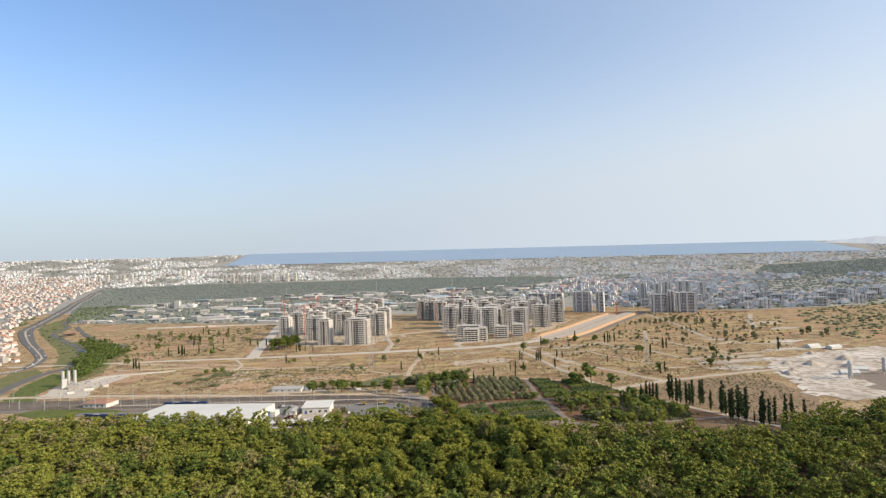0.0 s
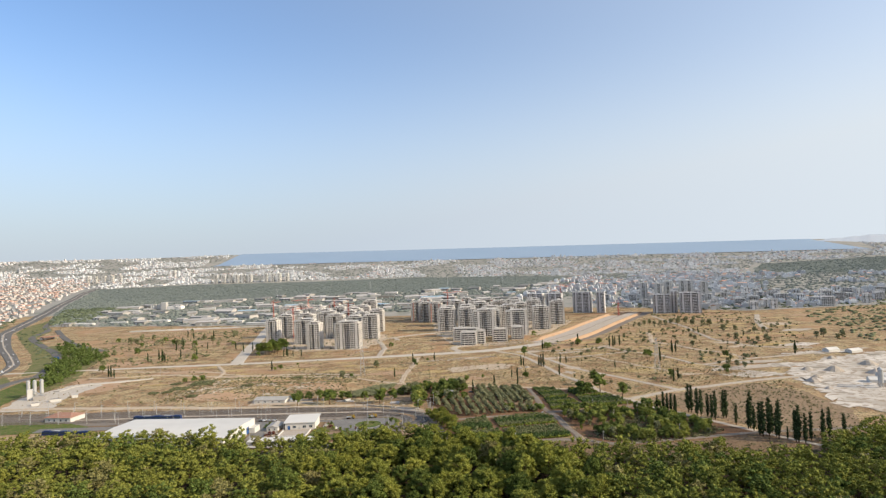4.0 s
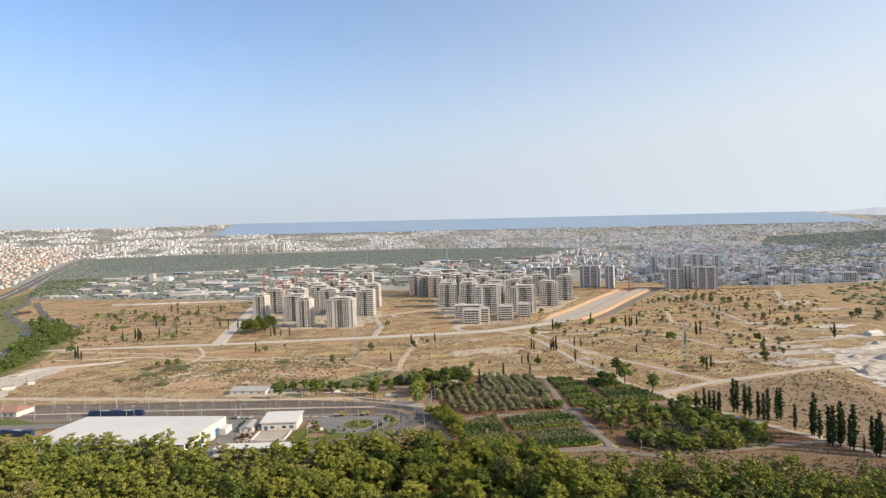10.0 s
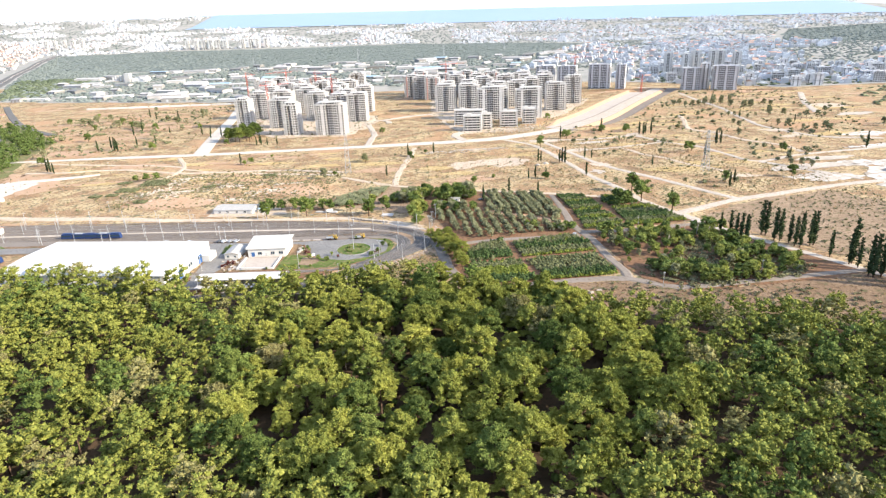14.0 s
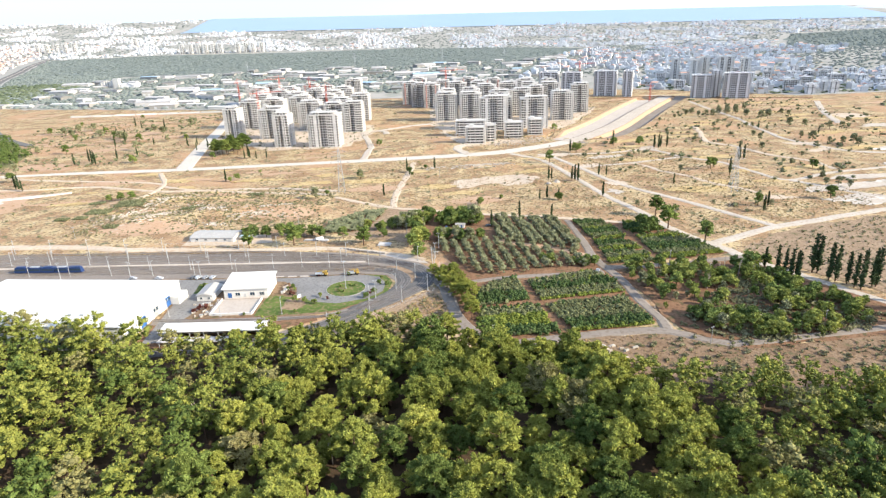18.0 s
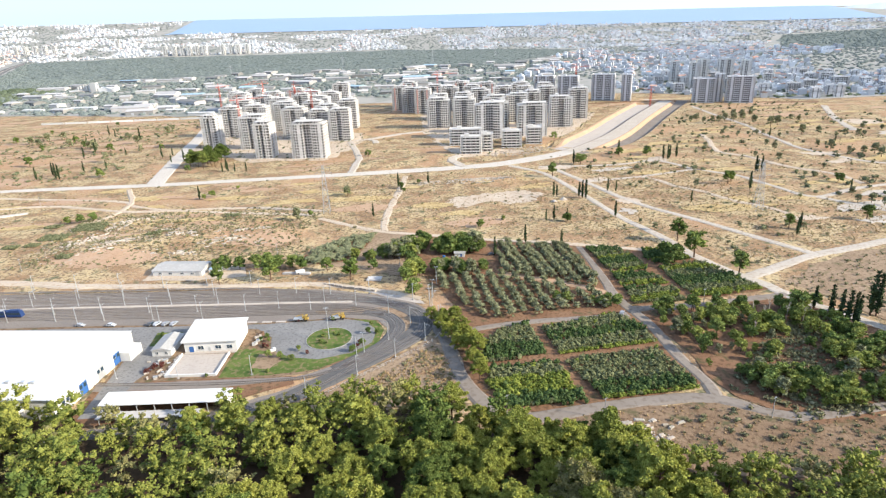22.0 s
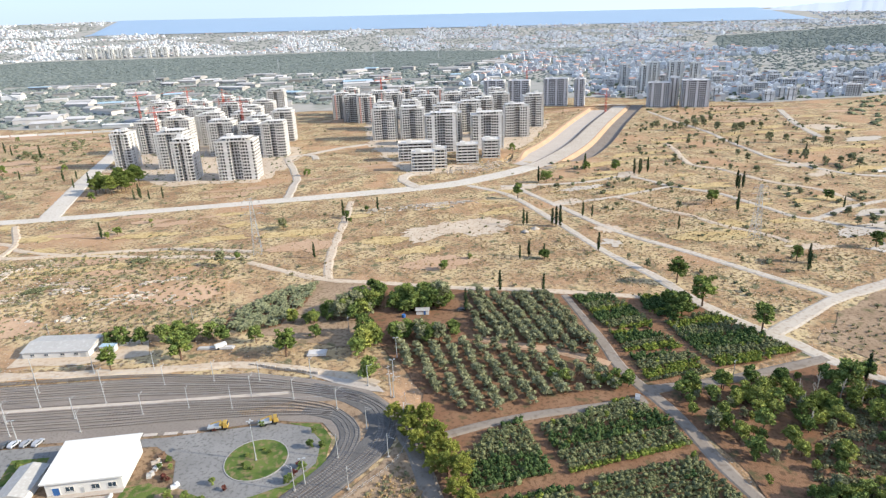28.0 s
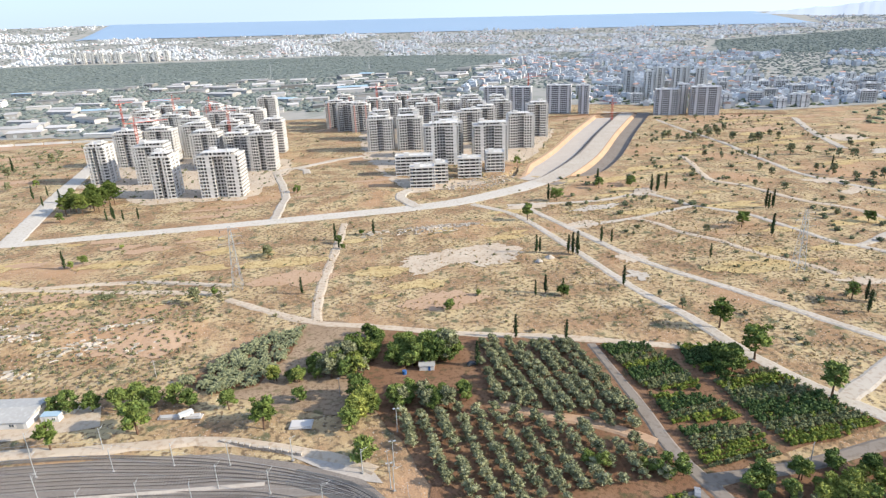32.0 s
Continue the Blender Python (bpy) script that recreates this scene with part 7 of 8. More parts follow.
for k, (x, y) in enumerate(LANE):
    pines.put(x, y, 0.62 + 0.05 * (k % 4), (0, 1, 3, 4, 5, 8)[k % 6], k * 77, "tall green pine beside the nursery lane")

# broad trees
broad_forms = []
for k in range(6):
    tall, wide = rng.uniform(4.0, 5.5), rng.uniform(2.4, 3.2)
    broad_forms.append([("trunk", trunk_of(rng, 3.4, 0.2, 5, wide).data("trunk", M_BARK), 0), ("crown", crown_of(rng, 30, wide, tall, 0.85, 34, 0.28).data("crown", M_LEAF), 0.9)])
for k in range(4):
    tall, wide = rng.uniform(4.4, 6.0), rng.uniform(2.2, 3.0)
    broad_forms.append([("trunk", trunk_of(rng, 3.6, 0.18, 5, wide).data("trunk", M_BARK), 0), ("crown", crown_of(rng, 30, wide, tall, 0.82, 34, 0.28).data("crown", M_PALELEAF if k < 3 else M_OLIVE), 0.8)])
broad = Nursery("broadleaf_tree", "leafy green broadleaf tree on dry ground", "tree", "broadleaf trees", broad_forms)
scrub_trees = Nursery("scrub_tree", "bushy green tree on reddish scrub soil", "tree", "scrub trees", broad_forms)
tall_forms = []
for k in range(3):
    m = Mesh()
    for i in range(34):
        a, h = rng.uniform(0, 6.28), rng.uniform(0, 1)
        reach = (2.9, 3.3, 2.6)[k] * (1 - 0.55 * (h - 0.35) ** 2) * rng.uniform(0.3, 1)
        add_clump(m, rng, np.array([math.cos(a) * reach, math.sin(a) * reach * 0.85, 3.4 + 5.2 * h]), rng.uniform(0.7, 1.25), 1, 22, 0.4, 0.7)
    tall_forms.append([("trunk", trunk_of(rng, 8.0, 0.28, 8, 2.4, 0.6).data("trunk", M_BARK), 0), ("crown", m.data("crown", M_DARKPINE if k < 2 else M_LEAF), 0)])
field_pine = Nursery("field_pine", "tall open-crowned pine standing by a dirt track", "tree", "field pines", tall_forms)
for k, (x, y, s) in enumerate(((163, 590, 1.05), (160, 562, 1.15), (170, 533, 1.0), (-104, 565, 0.85), (-33, 561, 0.9), (131, 769, 0.9), (-77, 568, 0.95), (261, 713, 0.8), (240, 600, 0.7))):
    field_pine.put(x, y, 1.5 * s, k, k * 57)
for x, y, s in ((-3, 553, 1.1), (1, 535, 1.25), (1, 571, 1.2), (6, 561, 0.9), (-47, 576, 1.0), (-62, 581, 1.1), (-77, 569, 1.5), (-75, 585, 1.1), (-88, 585, 1.1), (-98, 587, 1.0), (-107, 589, 1.0), (-112, 590, 0.9), (-82, 588, 1.2), (-68, 586, 1.0), (-21, 575, 0.8), (-33, 566, 0.9),
                (-215, 868, 0.9), (173, 490, 1.3), (183, 492, 1.0), (-47, 745, 0.8), (-1, 744, 0.6), (216, 838, 1.0), (169, 812, 1.2), (108, 641, 0.7), (20, 600, 1.0), (-240, 700, 1.0), (-232, 703, 0.9), (-250, 702, 0.8),
                (-385, 797, 1.1), (-300, 868, 1.0), (-238, 955, 0.9), (-52, 478, 0.5), (-62, 482, 0.55), (-23, 486, 0.55), (-21, 497, 0.5), (-38, 512.6, 0.35), (-50, 486, 0.45), (244, 837, 1.1), (142, 560, 1.3), (146, 556, 1.2), (140, 552, 1.1), (150, 562, 1.0), (345, 700, 1.0), (298, 608, 1.1), (60, 950, 0.8), (178, 948, 1.2), (-36, 905, 1.0)):
    broad.put(x, y, (1.4 if s > 0.6 else 1.1) * s * rng.uniform(0.9, 1.1), int(rng.integers(6)), rng.uniform(0, 360))
for k, (x, y) in enumerate(((-206, 906), (-211, 891), (-200, 897), (-220, 902), (-196, 908), (-204, 884), (-218, 888), (-196, 922), (-208, 920), (-212, 932), (-199, 934), (-190, 916), (-194, 890))):
    pines.put(x, y, 1.15 + 0.1 * (k % 3), 2, k * 61, "dark green pine before the unfinished towers")
# scrub wood beside the nursery
WOOD = [(108, 500), (128, 499), (150, 500), (176, 498), (176, 486), (186, 470), (204, 432), (186, 420), (140, 418), (128, 425), (112, 450), (108, 475)]
count = 0
while count < 240:
    x, y = rng.uniform(105, 206), rng.uniform(416, 502)
    if inside(x, y, WOOD) and noise.noise(Vector((x * 0.05, y * 0.05, 9.0))) > -0.32:
        scrub_trees.put(x, y, rng.uniform(0.5, 1.3), int(rng.choice([0, 2, 4, 3, 6, 7, 8, 6, 7, 9])), rng.uniform(0, 360))
        count += 1
bare_forms = [[("trunk", trunk_of(rng, 8.5, 0.2, 9, 1.8, 0.5).data("trunk", M_BARE), 0)], [("trunk", trunk_of(rng, 7.0, 0.16, 7, 1.5, 0.4).data("trunk", M_BARE), 0)]]
bare = Nursery("bare_tree", "leafless pale tree standing among scrub", "tree", "bare trees", bare_forms)
for k, (x, y) in enumerate(((150, 486), (154, 484), (158, 487), (147, 480), (163, 482), (168, 478), (172, 480), (141, 470), (-78, 383), (-74, 386), (60, 330), (-30, 360))):
    bare.put(x, y, 1.0 + 0.1 * (k % 3), k % 2, k * 40)
for k, (x, y) in enumerate(((86, 513), (89, 510), (93, 512), (96, 507), (98, 511), (91, 507), (70, 519), (74, 516))):
    broad.put(x, y, 0.75 + 0.08 * (k % 4), k % 6, k * 50, "dark green tree among orchard rows")
# grove and hedge trees at the orchard's head
for poly, n, s in (([(-2, 592), (-8, 606), (4, 620), (14, 626), (12, 600)], 20, 0.8), ([(16, 590), (18, 612), (44, 604), (44, 588)], 28, 0.9), ([(16, 566), (18, 574), (48, 566), (46, 558)], 14, 0.7), ([(-30, 588), (-30, 600), (-12, 606), (-10, 590)], 14, 0.55)):
    k = 0
    while k < n:
        x, y = rng.uniform(min(p[0] for p in poly), max(p[0] for p in poly)), rng.uniform(min(p[1] for p in poly), max(p[1] for p in poly))
        if inside(x, y, poly):
            broad.put(x, y, 1.3 * s * rng.uniform(0.8, 1.2), int(rng.integers(6)), rng.uniform(0, 360), "dark green tree in the orchard grove")
            k += 1
for poly, n, low, high, kinds, label in (([(-16, 590), (-7, 586), (8, 586), (7, 604), (-6, 609)], 22, 1.0, 1.5, (9, 9, 3, 6), "grey-green tree in the crowded grove"), ([(14, 595), (22, 592), (41, 591), (42, 597), (15, 600)], 14, 1.6, 2.1, (0, 2, 4, 9), "tall dark tree behind the orchard hut"),
                                         ([(-5, 550), (-2, 562), (7, 572), (5, 560)], 8, 1.2, 1.7, (6, 7, 8), "yellow-green tree at the orchard's head"), ([(9, 566), (14, 561), (34, 557), (35, 562), (20, 566)], 12, 1.1, 1.5, (0, 2, 9), "dark green tree beside the earth path"), ([(-34, 592), (-20, 588), (-22, 593)], 5, 0.9, 1.3, (6, 3), "low green tree beside the palm plot")):
    k = 0
    while k < n:
        x, y = rng.uniform(min(p[0] for p in poly), max(p[0] for p in poly)), rng.uniform(min(p[1] for p in poly), max(p[1] for p in poly))
        if inside(x, y, poly):
            broad.put(x, y, rng.uniform(low, high), int(rng.choice(kinds)), rng.uniform(0, 360), label)
            k += 1
# roadside wood at the highway
ROADSIDE = [(-396, 700), (-408, 765), (-432, 842), (-436, 905), (-455, 956), (-512, 1025), (-598, 1113), (-606, 1085), (-515, 945), (-484, 853), (-448, 772), (-420, 715)]
wood, k = Mesh(), 0
while k < 170:
    x, y = rng.uniform(-606, -390), rng.uniform(695, 1113)
    if inside(x, y, ROADSIDE):
        r, tall = rng.uniform(3.5, 6.5), rng.uniform(5, 9)
        for i in range(12):
            a, h = rng.uniform(0, 6.28), rng.random()
            c = np.array([x + math.cos(a) * r * rng.uniform(0.2, 0.8) * (1 - 0.4 * h), y + math.sin(a) * r * rng.uniform(0.2, 0.8) * (1 - 0.4 * h), 1.2 + tall * h])
            add_clump(wood, rng, c, rng.uniform(1.0, 2.0), 1, 10, 0.6)
        wood.tube((x, y, -0.2), (x, y, 4.0), 0.25, 0.15, 5)
        k += 1
tagged(part("roadside_wood", wood, M_LEAF), "dense bright green trees along the highway", "trees", kind="stuff")

# grey-green trees on the western field
for k, (x, y) in enumerate(((-515, 1110), (-492, 1103), (-469, 1077), (-508, 1187), (-466, 1136), (-419, 1056), (-428, 1090), (-383, 1045), (-328, 946), (-440, 1248), (-368, 1106), (-447, 954), (-398, 1049), (-385, 1034), (-404, 837), (-408, 943), (-395, 1062), (-372, 1020), (-350, 1010), (-340, 1065), (-480, 1120), (-445, 1040), (-310, 1000), (-330, 1150), (-290, 1010))):
    broad.put(x, y, rng.uniform(1.1, 1.9), 9 if k % 3 else 2, rng.uniform(0, 360), "grey-green tree standing on the dry field")

for k in range(46):
    f, off = rng.random(), rng.uniform(22, 90)
    x, y = np.interp(f, [0, 0.35, 1], [-560, -645, -900]) - off, np.interp(f, [0, 0.35, 1], [860, 982, 1356])
    broad.put(float(x), float(y), rng.uniform(0.9, 1.7), int(rng.choice([0, 2, 4, 9])), rng.uniform(0, 360), "green garden tree among the houses by the highway")

# trees dotted over the eastern plain; their paler olive leaves stand in for haze
for k, (x, y, s) in enumerate(((246, 844, 1.3), (219, 786, 0.6), (232, 708, 0.9), (314, 857, 0.9), (301, 902, 0.8), (367, 922, 1.0), (432, 903, 0.8), (415, 891, 0.9), (377, 852, 1.2), (421, 836, 1.2), (423, 819, 1.5), (449, 903, 1.7), (482, 878, 1.5), (492, 872, 1.4), (529, 915, 1.2), (545, 905, 1.1), (436, 791, 1.4), (448, 792, 1.7), (442, 776, 1.6),
                              (431, 804, 0.9), (363, 743, 1.0), (337, 804, 1.0), (158, 612, 0.8), (155, 628, 0.6), (247, 596, 0.9), (211, 606, 0.6), (338, 719, 0.7), (329, 663, 1.1), (377, 909, 0.7), (354, 1005, 1.0), (326, 985, 0.8), (372, 830, 1.2), (464, 897, 1.5), (346, 781, 1.2), (378, 1023, 1.3), (390, 1031, 1.4), (391, 1014, 1.3), (398, 1007, 1.4),
                              (407, 1007, 1.5), (421, 1018, 1.5), (446, 1043, 1.6), (460, 1047, 1.6), (474, 1050, 1.5), (443, 988, 1.6), (447, 959, 1.9), (461, 968, 1.9), (409, 912, 1.0), (403, 914, 0.9), (431, 1014, 1.6), (444, 1017, 1.5), (495, 995, 1.4), (499, 985, 1.3), (319, 644, 1.0), (326, 640, 1.1), (331, 634, 1.1), (520, 800, 1.6), (536, 810, 1.7), (548, 790, 1.6), (530, 775, 1.3), (558, 805, 1.5))):
    broad.put(x, y, s * rng.uniform(0.85, 1.1), 9, rng.uniform(0, 360), "round grey-green tree on the dry plain, paled for haze")
for x, y, s in ((-47, 740, 1.2), (13, 770, 0.6), (-3, 756, 0.9), (49, 639, 0.9), (67, 652, 0.5), (109, 641, 0.9), (-79, 680, 1.3), (-70, 688, 0.7), (-162, 762, 0.9), (-167, 756, 0.7), (-146, 786, 0.5)):
    broad.put(x, y, s * 1.1, 9 if s > 1 else 3, x * 13.0, "grey-green bush on the dry field")
for x, y, s in ((209, 668, 0.9), (246, 598, 1.05), (356, 1037, 0.8), (101, 646, 1.0), (109, 642, 0.9)):
    cypress.put(x, y, s, 1, x * 7.0, "scruffy grey-green cypress on the dry plain")
broad.put(268, 721, 1.35, 2, 40, "dark round tree beside the gravel track")
for x, y in ((268, 693), (305, 748), (309, 746)):
    cypress.put(x, y, rng.uniform(1.2, 1.5), int(rng.integers(4)), rng.uniform(0, 360))
scatter_mounds = ((-243, 669, 9), (-225, 684, 11), (-250, 655, 4), (-263, 653, 4), (-256, 694, 5), (-172, 660, 5), (-215, 626, 4), (-130, 700, 4))

# olive orchard
olive_forms = []
for k in range(6):
    olive_forms.append([("trunk", trunk_of(rng, 1.6, 0.14, 4, 1.2, 0.2).data("trunk", M_BARK), 0), ("crown", crown_of(rng, 15, 1.6, 2.7, 0.76, 26, 0.24).data("crown", M_OLIVE), 0.55)])
olives = Nursery("olive_tree", "grey-green olive tree in an orchard row on red soil", "tree", "orchard olives", olive_forms)
LOWER = [(8, 562), (50, 552), (94, 522), (94, 508), (69, 504), (34, 503), (22, 522)]
UPPER = [(51, 604), (98, 592), (98, 560), (95, 529), (80, 537), (52, 556)]
for poly, x0, dx, dy in ((LOWER, 7, 6.4, 3.9), (UPPER, 53, 5.4, 3.5)):
    i, x = 0, x0
    while x < 99:
        y = 500.0
        while y < 606:
            px, py = x + (y - 500) * -0.07 + rng.uniform(-0.5, 0.5), y + rng.uniform(-0.6, 0.6)
            if inside(px, py, poly) and rng.random() < 0.93:
                olives.put(px, py, rng.uniform(1.0, 1.5), int(rng.integers(6)), rng.uniform(0, 360))
            y += dy
        i += 1
        x += dx * (0.75 if (x0 > 50 and i % 2) else 1.15 if x0 > 50 else 1)
ribbon("earth_path", [(50, 557), (62, 548), (81, 537), (96, 523)], 4.2, M_EARTH, 0.12, "pale reddish earth path through the orchard", "path", ragged=0.2)


def rows(name, poly, gap, step, turn, size, kinds, seed, label):
    """A nursery plot: plants in close rows, in bands of different kinds, joined by kind."""
    rng = np.random.default_rng(seed)
    c, s = math.cos(radians(turn)), math.sin(radians(turn))
    cx, cy = np.mean(poly, 0)
    made = {k: Mesh() for k, _ in kinds}
    far = max(math.hypot(x - cx, y - cy) for x, y in poly)
    band = [k for k, n in kinds for _ in range(n)]
    i = 0
    v = -far
    while v < far:
        u = -far
        while u < far:
            kind = band[i % len(band)] if rng.random() < 0.9 else band[int(rng.integers(len(band)))]
            x, y = cx + c * u - s * v + rng.uniform(-0.2, 0.2), cy + s * u + c * v + rng.uniform(-0.2, 0.2)
            if inside(x, y, poly) and rng.random() < 0.96:
                r = 1.25 * size * rng.uniform(0.6, 1.25)
                tall = {"deep": 1.25, "lime": 1.0, "grey": 1.0}[kind]
                m = made[kind]
                add_clump(m, rng, np.array([x, y, 0.1 + 0.62 * r * tall]), 0.95 * r, 1, 15, 0.27, 0.85 * tall)
                add_clump(m, rng, np.array([x + rng.uniform(-0.4, 0.4) * r, y + rng.uniform(-0.4, 0.4) * r, 0.1 + 1.1 * r * tall]), 0.62 * r, 1, 12, 0.27, 0.8 * tall)
            u += step
        v += gap
        i += 1
    mats = {"deep": (M_DEEP, "dark green"), "lime": (M_LIME, "bright lime-green"), "grey": (M_GREY, "grey-green")}
    for k, m in made.items():
        if m.v:
            tagged(part(name, m, mats[k][0]), f"{mats[k][1]} {label}", "nursery plants", kind="stuff")


KINDS = [("grey", 5), ("lime", 3), ("grey", 3), ("deep", 4), ("lime", 2)]
P = "young trees standing in close nursery rows"
rows("nursery_rows", [(105, 588), (124, 584), (128, 560), (128, 546), (107, 552)], 2.15, 1.35, 6, 0.95, [("deep", 4), ("lime", 2), ("grey", 3)], 61, P)
rows("nursery_rows", [(107, 549), (128, 543), (131, 528), (106, 530)], 2.15, 1.35, 6, 0.95, [("deep", 3), ("lime", 3), ("grey", 2)], 62, P)
rows("nursery_rows", [(106, 527), (131, 525), (130, 508), (105, 508)], 2.15, 1.35, 6, 1.0, KINDS, 63, P)
rows("nursery_rows", [(136, 580), (150, 574), (158, 560), (134, 556), (132, 566)], 2.15, 1.35, 6, 1.0, [("deep", 5), ("lime", 2)], 64, P)
rows("nursery_rows", [(135, 552), (160, 554), (166, 540), (173, 514), (136, 511), (134, 530)], 2.15, 1.35, 2, 1.0, [("grey", 4), ("lime", 3), ("grey", 3), ("deep", 5)], 65, P)
rows("nursery_rows", [(56, 491), (92, 500), (99, 487), (101, 472), (58, 467)], 2.15, 1.35, 6, 1.0, [("grey", 4), ("lime", 4), ("grey", 4), ("deep", 4)], 66, P)
rows("nursery_rows", [(58, 462), (98, 467), (100, 452), (101, 436), (66, 433)], 2.15, 1.35, 3, 1.0, [("grey", 5), ("lime", 3), ("deep", 4), ("grey", 4)], 67, P)
rows("nursery_rows", [(27, 464), (28, 482), (40, 494), (51, 495), (53, 468)], 2.15, 1.35, 3, 1.0, [("grey", 4), ("deep", 5), ("grey", 3)], 68, P)
rows("nursery_rows", [(25, 450), (31, 432), (59, 433), (56, 462), (28, 460)], 2.15, 1.35, 3, 1.15, [("grey", 3), ("deep", 5), ("lime", 6)], 69, P)

# palm nursery
palm_forms = []
for k in range(3):
    crown = Mesh()
    for i in range(16):
        a, lift = i * 0.393 + rng.uniform(-0.15, 0.15), rng.uniform(0.1, 1.0)
        n = np.array([-math.sin(a), math.cos(a), 0])
        pts = [(np.array([math.cos(a) * r, math.sin(a) * r, 1.5 + lift * r * 0.9 - 0.42 * r * r * (1.2 - 0.4 * lift)]), w) for r, w in ((0.1, 0.08), (0.7, 0.3), (1.3, 0.26), (1.8, 0.05))]
        v = []
        for p, w in pts:
            v += [p + n * w - (0, 0, w * 0.5), p, p - n * w - (0, 0, w * 0.5)]
        crown.add(v, [(3 * j + b, 3 * j + b + 1, 3 * j + b + 4, 3 * j + b + 3) for j in range(3) for b in (0, 1)])
    palm_forms.append([("trunk", Mesh().tube((0, 0, -0.1), (0, 0, 1.6), 0.2, 0.16, 7).data("trunk", M_BARK), 0), ("fronds", crown.data("fronds", M_BUSH), 0)])
palms = Nursery("palm", "young feather palm in a weedy nursery plot", "palm", "nursery palms", palm_forms)
PALMS = [(-69, 599), (-57, 613), (-39, 630), (-21, 638), (-26, 615), (-38, 590), (-54, 588)]
k = 0
while k < 210:
    x, y = rng.uniform(-69, -21), rng.uniform(588, 638)
    if inside(x, y, PALMS):
        palms.put(x, y, rng.uniform(0.9, 1.5), int(rng.integers(3)), rng.uniform(0, 360))
        k += 1
patch("palm_plot", PALMS, M_SOIL, 0.07, "weedy soil of the palm plot", ragged=1.5)

# field shrubs, straw and stones
KEEP_OUT = [[(p[0], p[1]) for p in q] for q in (YARD, [(-320, 430), (-320, 540), (-20, 540), (14, 516), (12, 497), (1, 483), (-25, 461), (-60, 438)], [(0, 500), (0, 600), (30, 625), (180, 560), (180, 500), (104, 430), (30, 430)])]
LINES = [[(-560, 830), (-232, 819), (-7, 822), (80, 829), (168, 868), (270, 981), (440, 1235)], [(-231, 822), (-269, 1093), (-300, 1290)], [(103, 822), (139, 708), (156, 605), (177, 520), (240, 396)], [(140, 800), (170, 675), (227, 556)], [(172, 530), (292, 572), (400, 588)]]


def scatter(name, count, zone, size, material, seed, label, clumps=2, tufts=8, flat=0.75, gate=None):
    rng = np.random.default_rng(seed)
    xs, ys = [p[0] for p in zone], [p[1] for p in zone]
    pts = []
    while len(pts) < count:
        x, y = rng.uniform(min(xs), max(xs), 400), rng.uniform(min(ys), max(ys), 400)
        ok = np.ones(400, bool)
        for q in LINES:
            ok &= np.abs(line_distance(x, y, q)) > 9
        for a, b, good in zip(x, y, ok):
            if good and inside(a, b, zone) and not any(inside(a, b, q) for q in KEEP_OUT) and (gate is None or noise.noise(Vector((a * 0.012, b * 0.012, seed))) > gate):
                pts.append((a, b))
    m = Mesh()
    for (x, y), z in zip(pts, height(np.array(pts)[:, 0], np.array(pts)[:, 1])):
        s = rng.uniform(*size) * rng.uniform(0.6, 1.0)
        for j in range(clumps):
            o = rng.uniform(-0.7, 0.7, 2) * s
            add_clump(m, rng, np.array([x + o[0], y + o[1], z + 0.45 * s]), s * rng.uniform(0.6, 1), 1, tufts, s * 0.35, flat)
    return tagged(part(name, m, material), label, "plants", kind="stuff")


FIELD = [(-380, 620), (-420, 830), (-560, 1150), (-300, 1290), (300, 1290), (640, 1180), (560, 900), (480, 720), (330, 640), (300, 430), (190, 530), (100, 600), (0, 640), (-60, 600), (-200, 610)]
EASTF = [(180, 560), (250, 600), (460, 720), (620, 1000), (600, 1180), (450, 1220), (180, 860), (150, 800)]
scatter("field_shrubs", 1500, FIELD, (0.4, 1.5), M_SCRUB, 71, "low grey-green shrubs dotted over dry grass", 2, 8)
scatter("field_shrubs", 170, EASTF, (0.8, 2.8), M_BUSH, 72, "grey-green bushes scattered over the dry plain", 3, 12, 1.0, gate=-0.05)
scatter("field_shrubs", 170, EASTF, (0.5, 2.2), M_BUSH, 86, "single grey-green bushes on the dry plain", 3, 12, 1.1)
scatter("field_shrubs", 260, [(-560, 1150), (-300, 1290), (-290, 860), (-420, 840)], (1.0, 2.8), M_BUSH, 73, "dark bushes on the dry field before the town", 3, 8, gate=-0.1)
scatter("straw_tufts", 6500, FIELD, (0.35, 1.1), M_STRAW, 74, "tufts of tall dry straw", 1, 6, 0.6, gate=-0.1)
scatter("near_brush", 900, [(-60, 640), (-60, 800), (140, 800), (145, 640), (100, 605), (0, 640)], (0.25, 0.8), M_SCRUB, 83, "small dry brush dotted over the field", 1, 8)
scatter("near_straw", 2200, [(-60, 640), (-60, 800), (140, 800), (145, 640), (100, 605), (0, 640)], (0.25, 0.7), M_STRAW, 84, "small dry straw tufts over the field", 1, 6, 0.6)
scatter("near_brush", 900, [(165, 545), (225, 560), (330, 580), (300, 430), (240, 400), (180, 510)], (0.3, 1.4), M_SCRUB, 85, "small dry brush beside the cypress row", 1, 8)
RIGHT = [(108, 608), (136, 700), (150, 800), (250, 800), (300, 660), (340, 610), (300, 580), (225, 562), (176, 540), (166, 575)]
scatter("near_brush", 1500, RIGHT, (0.3, 0.9), M_SCRUB, 141, "small dry brush dotted over the plain", 1, 8)
scatter("dry_tufts", 2600, RIGHT, (0.3, 0.8), M_STRAW, 142, "tufts of brown dry grass on the plain", 1, 8)
